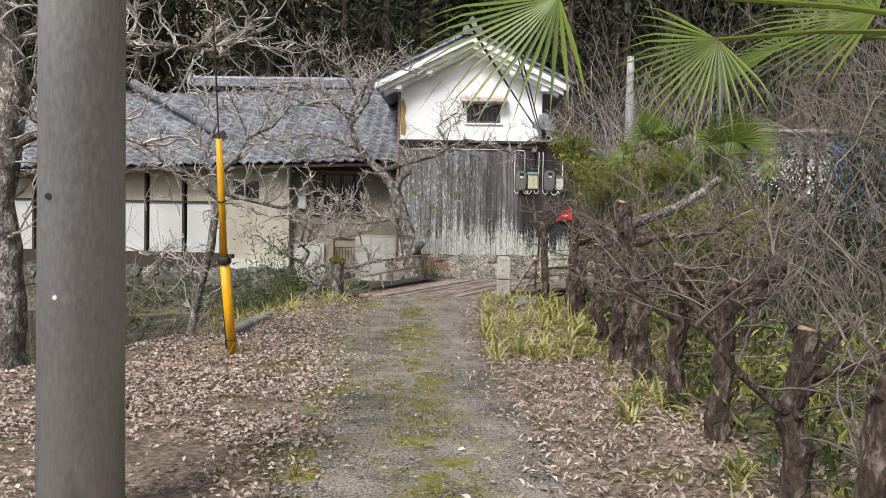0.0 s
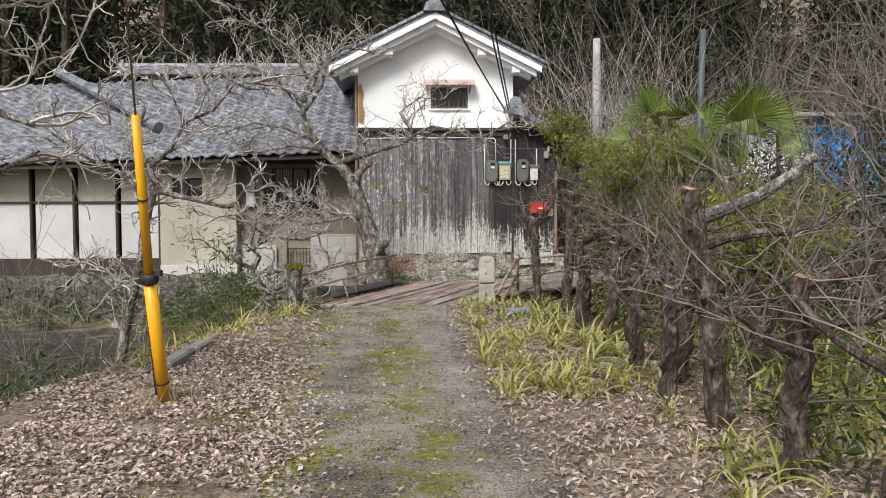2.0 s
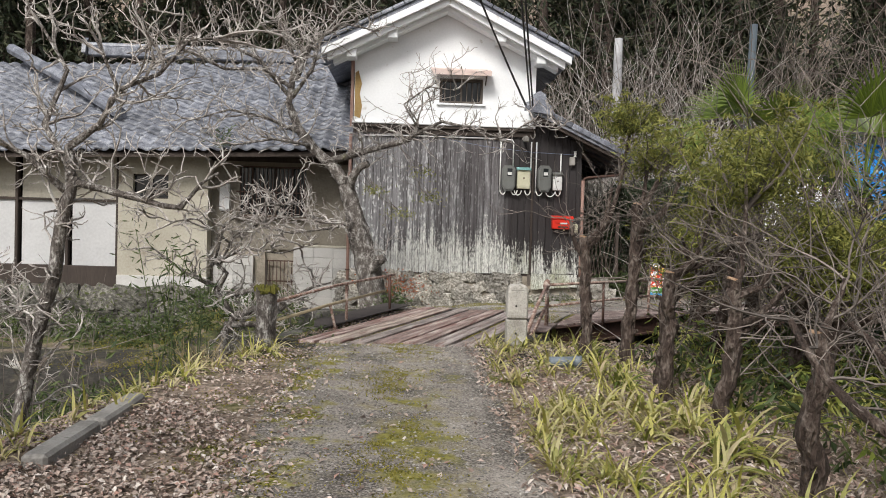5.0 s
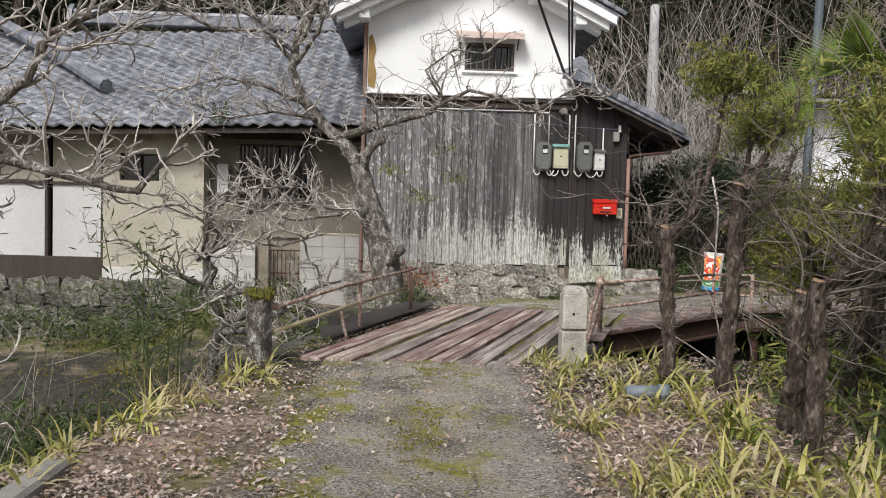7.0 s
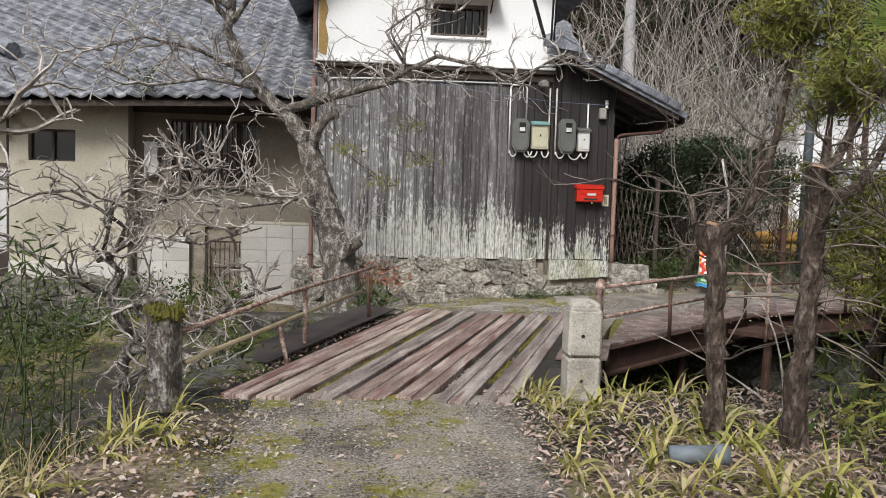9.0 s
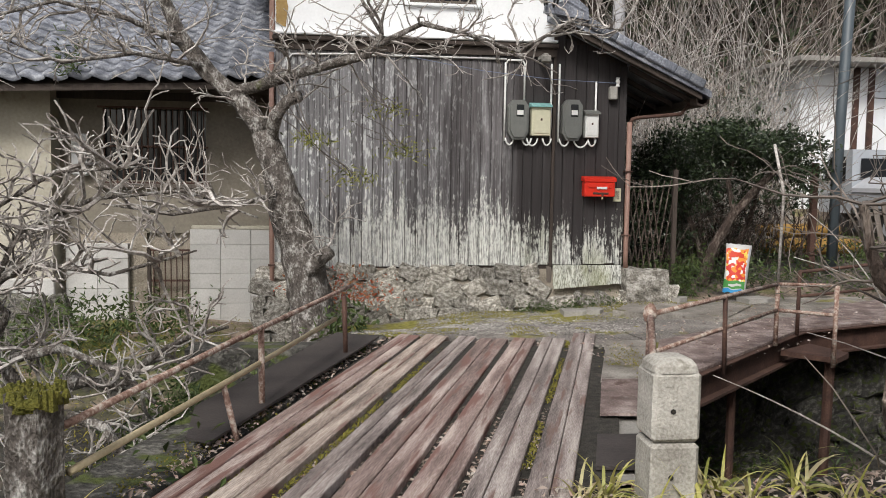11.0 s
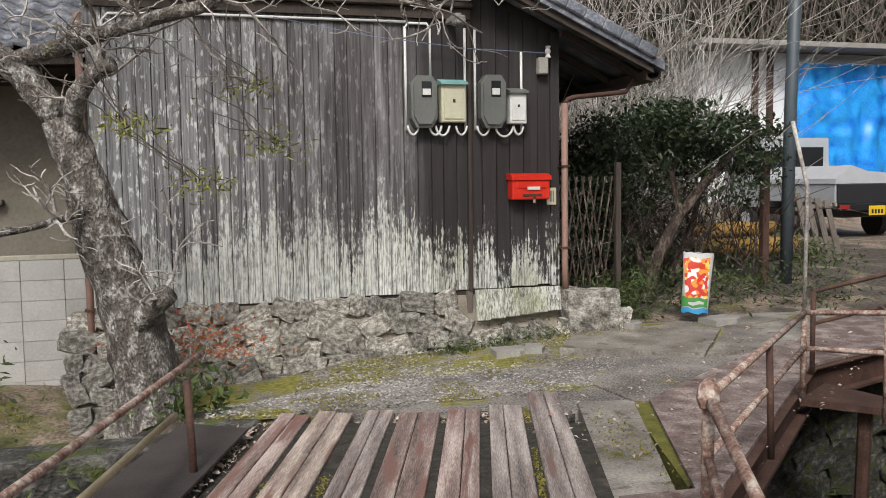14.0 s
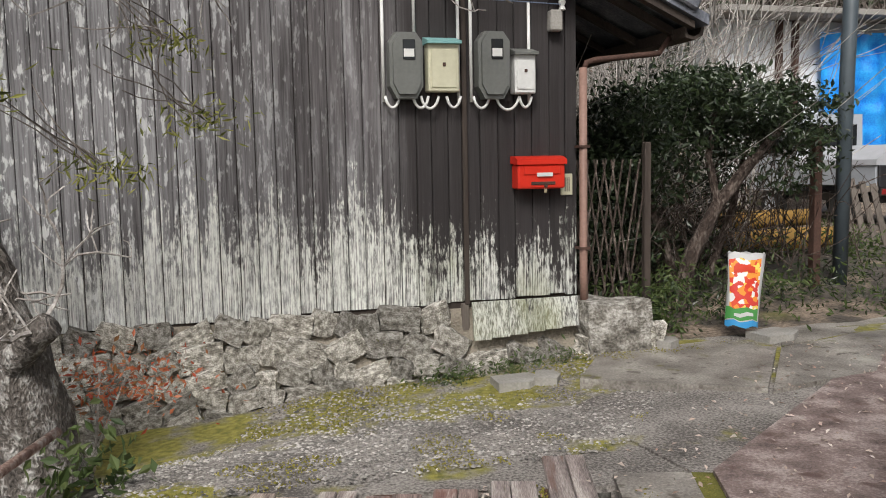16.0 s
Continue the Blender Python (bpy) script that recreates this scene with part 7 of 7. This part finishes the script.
for i in range(9):
    for s in (-1, 1):
        x0 = -0.35 + i * 0.08
        part("slat", MB().box(-0.008, 0.008, -0.006, 0.0, -0.2, 1.12, 0.0, Matrix.Translation((x0, 0.008 * s, 0)) @ Matrix.Rotation(s * 0.16, 4, "Y")), M_hedge_bark, lat)
part("post", MB().box(0.42, 0.48, -0.03, 0.03, -0.4, 1.25, 0.006), M_darkwood, lat)

# ---- things beyond the yard ----
bag = thing("fertilizer_bag", "printed red, orange and green plastic sack on a flat stone", "bag", at=(4.73, 17.55, -0.02))
def sack(z0, z1, push=0.0):
    mb = MB()
    rows_ = 7
    for k in range(rows_):
        z = z0 + (z1 - z0) * k / (rows_ - 1)
        u = z / 0.62
        thick = 0.095 * (1 - 0.75 * u ** 2) + push
        wd = 0.165 * (0.82 + 0.18 * u) + push
        for a in range(16):
            th = 2 * math.pi * a / 16
            cx, sy = math.cos(th), math.sin(th)
            mb.v.append((wd * cx * (1 + 0.04 * math.sin(9 * z + a)), thick * sy, z + 0.012 * math.sin(a * 2.0 + z * 20)))
    mb.f = [(k * 16 + a, k * 16 + (a + 1) % 16, (k + 1) * 16 + (a + 1) % 16, (k + 1) * 16 + a) for k in range(rows_ - 1) for a in range(16)]
    return mb
def paint(name, c, rough=0.35):
    return material(name, [(0.3, tuple(x * 0.85 for x in c)), (0.7, c)], 6, 40, rough, 0.1)
# P_wh is lowered from white: shade on the sack is in the colour
P_red, P_or, P_gr, P_wh, P_bl = paint("print_red", (0.62, 0.06, 0.03)), paint("print_orange", (0.75, 0.32, 0.05)), paint("print_green", (0.08, 0.30, 0.08)), paint("print_white", (0.58, 0.58, 0.58)), paint("print_blue", (0.05, 0.30, 0.62))
def printed():
    """Bright print in irregular patches on white film."""
    m = paint("sack_print", (0.75, 0.75, 0.75))
    N, L = m.node_tree.nodes, m.node_tree.links
    vo = N.new("ShaderNodeTexVoronoi")
    vo.inputs["Scale"].default_value = 26
    L.new(N.new("ShaderNodeTexCoord").outputs["Object"], vo.inputs["Vector"])
    cr = N.new("ShaderNodeValToRGB")
    cr.color_ramp.interpolation = "CONSTANT"
    cols = [(0.62, 0.05, 0.03), (0.78, 0.30, 0.05), (0.66, 0.08, 0.04), (0.80, 0.62, 0.12), (0.75, 0.75, 0.75), (0.60, 0.06, 0.05)]
    while len(cr.color_ramp.elements) < len(cols):
        cr.color_ramp.elements.new(0.5)
    for i, (e, c) in enumerate(zip(cr.color_ramp.elements, cols)):
        e.position, e.color = 0.1 + i * 0.14, (*c, 1)
    L.new(vo.outputs["Color"], cr.inputs[0])
    L.new(cr.outputs[0], N["Principled BSDF"].inputs["Base Color"])
    return m


part("sack", sack(0.0, 0.62), P_wh, bag, "white plastic sack", True, False)
def band(name, z0, z1, a0, a1, mat, push):
    mb = sack(z0, z1, push)
    mb.f = [q for i, q in enumerate(mb.f) if a0 <= i % 16 < a1]
    used = sorted({i for q in mb.f for i in q})
    mb.v, mb.f = [mb.v[i] for i in used], [tuple(used.index(i) for i in q) for q in mb.f]
    return part(name, mb, mat, bag, "", True, False)
P_pr = printed()
band("print_panel", 0.16, 0.57, 9, 14, P_pr, 0.003)
band("print_panel", 0.06, 0.16, 8, 14, P_gr, 0.003)
band("print_panel", 0.0, 0.05, 8, 16, P_bl, 0.004)
band("print_strip", 0.46, 0.52, 10, 13, P_red, 0.006)
band("print_strip", 0.09, 0.12, 10, 13, P_wh, 0.006)
bag.rotation_euler = (0, radians(4), radians(-12))
for x, y, a, s in ((4.95, 17.42, 0.3, 0.42), (2.5, 17.05, 0.1, 0.36), (3.95, 17.45, 0.8, 0.25), (2.72, 17.0, 1.2, 0.25)):
    t = thing("flat_stone", "flat broken grey paving stone", "stone", "flat stones", at=(x, y, height(x, y) + 0.02))
    part("slab", MB().prism([(-0.5 * s, -0.3 * s), (0.1 * s, -0.42 * s), (0.55 * s, -0.2 * s), (0.45 * s, 0.3 * s), (-0.4 * s, 0.35 * s)], -0.04, 0.045, "z", Matrix.Rotation(a, 4, "Z")), M_concrete, t)
bp = thing("steel_post", "tall blue-grey painted steel post", "post", at=(6.85, 18.85, 0.0))
part("shaft", MB().tube([(-0.03, 0, 0), (0.0, 0, 2.2), (0.1, 0, 5.5)], 0.075, 14), paint("blue_grey_paint", (0.075, 0.095, 0.11), 0.5), bp, smooth=True)
rp = thing("rusty_post", "short rusty steel post", "post", at=(6.5, 18.85, 0.0))
part("shaft", MB().box(-0.045, 0.045, -0.045, 0.045, 0, 1.7, 0.006), M_rust, rp)
pal = thing("wooden_pallet", "leaning weathered pallet slats", "pallet", at=(9.3, 21.1, 0.1))
for i in range(4):
    part("slat", MB().box(-0.05, 0.05, -0.012, 0.012, 0, 1.05 - 0.04 * i, 0.004, Matrix.Translation((-0.3 + i * 0.17, 0, 0)) @ Euler((-0.2, -0.12, 0)).to_matrix().to_4x4()), M_wood, pal)
for z in (0.25, 0.8):
    part("rail", MB().box(-0.38, 0.3, 0.012, 0.05, z, z + 0.07, 0.004, Euler((-0.2, -0.12, 0)).to_matrix().to_4x4()), M_wood, pal)
for i, (x, y, z, ln, r) in enumerate(((7.3, 20.6, 0.36, 1.3, 0.12), (7.6, 20.9, 0.58, 1.2, 0.11), (7.2, 20.9, 0.6, 1.0, 0.10), (7.9, 20.6, 0.34, 1.0, 0.13))):
    t = thing("log", "sawn log with orange-tan wood", "log", "logs", at=(x, y, z))
    part("wood", MB().tube([(-ln / 2, 0, 0), (ln / 2, 0.1, 0.02)], r, 12), paint("peeled_log", (0.36, 0.21, 0.05), 0.8) if i == 0 else bpy.data.materials["peeled_log"], t, smooth=True)
    part("cut_face", MB().tube([(-ln / 2 - 0.004, 0, 0), (-ln / 2, 0, 0)], r * 0.95, 12), M_cut, t)

# small truck
truck = thing("small_truck", "small silver-grey flatbed truck with a sheeted load", "truck", at=(11.8, 22.9, height(11.8, 22.9)))
truck.scale = (1.16, 1.1, 1.1)
P_tw, P_dk = paint("truck_white", (0.42, 0.45, 0.49)), paint("truck_dark", (0.02, 0.02, 0.022))
part("chassis", MB().box(-0.55, 0.55, 0.1, 3.0, 0.36, 0.5, 0.02), P_dk, truck)
part("tailgate", MB().box(-0.72, 0.72, -0.03, 0.02, 0.60, 0.93, 0.012), paint("truck_gate", (0.03, 0.03, 0.034)), truck, "dark tailgate")
for s in (-1, 1):
    part("side_panel", MB().box(s * 0.72 - 0.02, s * 0.72 + 0.02, 0.03, 1.95, 0.62, 0.93, 0.008), P_tw, truck)
    part("tail_light", MB().box(s * 0.6 - 0.09, s * 0.6 + 0.09, -0.05, -0.031, 0.5, 0.58, 0.006), paint("tail_red", (0.3, 0.02, 0.02)) if s < 0 else bpy.data.materials["tail_red"], truck, "red tail light")
    for y in (0.75, 2.5):
        wh = part("wheel", MB().tube([(s * 0.58, y, 0.26), (s * 0.72, y, 0.26)], 0.26, 18), M_black, truck, smooth=False)
        part("rim", MB().tube([(s * 0.721, y, 0.26), (s * 0.728, y, 0.26)], 0.15, 14), P_tw, wh)
part("load_sheet", MB().prism([(-0.76, 0.935), (-0.75, 1.02), (-0.45, 1.24), (-0.15, 1.14), (0.3, 1.10), (0.76, 0.98), (0.76, 0.935)], 0.0, 1.95), paint("tarpaulin_white", (0.46, 0.47, 0.50), 0.6), truck, "pale sheet over the load")
part("cab", MB().prism([(2.0, 0.5), (3.2, 0.5), (3.25, 1.05), (2.85, 1.78), (2.05, 1.8)], -0.7, 0.7, "x"), P_tw, truck, "silver-grey cab")
part("rear_window", MB().box(-0.55, 0.55, 1.985, 1.999, 1.22, 1.62, 0.004), M_glass, truck)
for s in (-1, 1):
    part("side_window", MB().prism([(2.25, 1.15), (3.05, 1.15), (2.8, 1.65), (2.25, 1.66)], s * 0.702, s * 0.712, "x"), M_glass, truck)
part("number_plate", MB().box(-0.16, 0.16, -0.06, -0.051, 0.40, 0.56, 0.004), paint("plate_yellow", (0.75, 0.50, 0.03)), truck, "yellow number plate")
for i in range(4):
    part("plate_mark", MB().box(-0.11 + i * 0.06, -0.075 + i * 0.06, -0.064, -0.061, 0.43, 0.50), P_dk, truck)
part("bumper", MB().box(-0.7, 0.7, -0.04, 0.03, 0.48, 0.6, 0.01), P_dk, truck)

shed = thing("shed", "white-walled shed with a flat roof edge", "shed", at=(14.5, 27.4, 0.2))
SX = lambda a: a - 14.5
part("wall", MB().box(SX(10.9), SX(19.5), 0, 0.15, -0.2, 4.1), M_plaster, shed, "stained white wall")
part("side_wall", MB().box(SX(10.9), SX(11.05), 0.15, 4, -0.2, 4.1), M_plaster, shed)
part("roof", MB().box(SX(10.4), SX(19.8), -0.9, 4.4, 4.12, 4.24, 0.01), M_concrete, shed, "thin flat roof")
for x in (12.35, 12.75, 16.4):
    part("post", MB().box(SX(x) - 0.06, SX(x) + 0.06, -0.12, -0.001, -0.2, 4.1, 0.006), M_rust, shed)
tarp = thing("blue_tarpaulin", "bright blue tarpaulin hung on the shed wall", "tarpaulin", at=(14.6, 27.2, 1.2))
mb = MB()
NX, NZ = 30, 26
for k in range(NZ + 1):
    for i in range(NX + 1):
        u, w = i / NX, k / NZ
        x = -1.4 + 2.8 * u + 0.5 * (1 - w) ** 2 * (1 - u)
        mb.v.append((x, -0.10 + 0.09 * math.sin(u * 21 + 2 * noise.noise((u * 3, w * 3, 0))) * (0.35 + 0.65 * (1 - w)) + 0.18 * abs(noise.noise((u * 6, w * 5, 1))), 2.85 * w + 0.06 * math.sin(u * 9) * (1 - w)))
mb.f = [(k * (NX + 1) + i, k * (NX + 1) + i + 1, (k + 1) * (NX + 1) + i + 1, (k + 1) * (NX + 1) + i) for k in range(NZ) for i in range(NX)]
part("sheet", mb, material("blue_sheet", [(0.36, (0.010, 0.16, 0.68)), (0.64, (0.04, 0.42, 0.92))], 3, 30, 0.3, 0.3), tarp, smooth=True, fix=False)
part("rope", MB().tube([(-1.45, -0.05, 2.86), (0, -0.06, 2.83), (1.45, -0.05, 2.87)], 0.012, 5), M_white, tarp, "pale rope")
for i in range(8):
    part("eyelet", MB().tube([(-1.3 + i * 0.37, -0.2, 2.80), (-1.3 + i * 0.37, -0.17, 2.80)], 0.02, 8), M_white, tarp)
for i in range(26):
    x, z = 16.2 + 0.22 * (i % 9) + R(-0.05, 0.05), 0.45 + 0.2 * (i // 9)
    t = thing("firewood", "split firewood log with pale face", "firewood", "stacked firewood", at=(x, 25.9, z))
    part("wood", MB().tube([(0, -0.3, 0), (R(-0.05, 0.05), 0.3, 0)], R(0.08, 0.12), 7), M_wood, t)
    part("cut_face", MB().tube([(0, -0.306, 0), (0, -0.3, 0)], 0.08, 7), M_cut, t)
for x in (13.9, 14.15):
    t = thing("timber_offcut", "pale board leaning on the shed wall", "board", "leaning boards", at=(x, 26.6, 0.3))
    part("board", MB().box(-0.07, 0.07, -0.02, 0.02, 0, 1.5 - (x - 13.9), 0.004, Euler((-0.3, 0.15, 0)).to_matrix().to_4x4()), M_bamboo, t)
nd2 = thing("nandina", "small red-leaved shrub at the wall foot", "shrub", at=(-0.35, 16.9, -0.35))
cs = [(random.gauss(0.15, 0.28), random.gauss(0, 0.15), abs(random.gauss(0.42, 0.12))) for i in range(420)]
v, f = quads(cs, 0.055, 0.4, (0, 0, 0.4), 1, 0.2, rng)
leaf_object("leaves", v, f, leafy("red_leaves", [(0.45, 0.07, 0.03), (0.55, 0.16, 0.07), (0.25, 0.12, 0.04)], 0.5, 0.2)).parent = nd2
part("stem", MB().tube([(0, 0, 0), (0.05, 0, 0.5)], 0.008, 5).tube([(0, 0, 0), (0.2, 0, 0.45)], 0.006, 5), M_twig, nd2)
iv = thing("evergreen_sprig", "dark green leafy shrub at the trunk's foot", "shrub", at=(-0.25, 15.75, -0.4))
cs = [(random.gauss(0, 0.16), random.gauss(0, 0.14), abs(random.gauss(0.25, 0.15))) for i in range(260)]
v, f = quads(cs, 0.09, 0.45, (0, 0, 0.5), 1, 0.2, rng)
leaf_object("leaves", v, f, M_fern).parent = iv

for x, y, z, s in ((-0.15, 16.6, 1.40, 1.0), (0.22, 16.6, 2.15, 0.8), (0.35, 16.6, 1.70, 0.9), (-0.55, 15.2, 1.75, 0.8)):
    t = thing("leafy_sprig", "hanging green sprig on thin bare twigs", "sprig", "leafy sprigs", at=(x, y, z))
    tw = MB()
    for k in range(5):
        tw.tube(wander((R(-0.1, 0.1), 0, 0), (-0.6, -0.1, R(0.3, 1.0)), R(0.5, 0.9), 5, 0.3), taper(0.005, 0.003, 6), 4, False)
    part("twig", tw, M_brush, t, fix=False)
    cs = [(random.gauss(0, 0.16 * s), random.gauss(0, 0.1), random.gauss(-0.02, 0.07 * s)) for i in range(int(150 * s))]
    v, f = quads(cs, 0.075, 0.2, (0, 0, -0.4), 1, 0.1, rng)
    leaf_object("leaves", v, f, M_cypress).parent = t
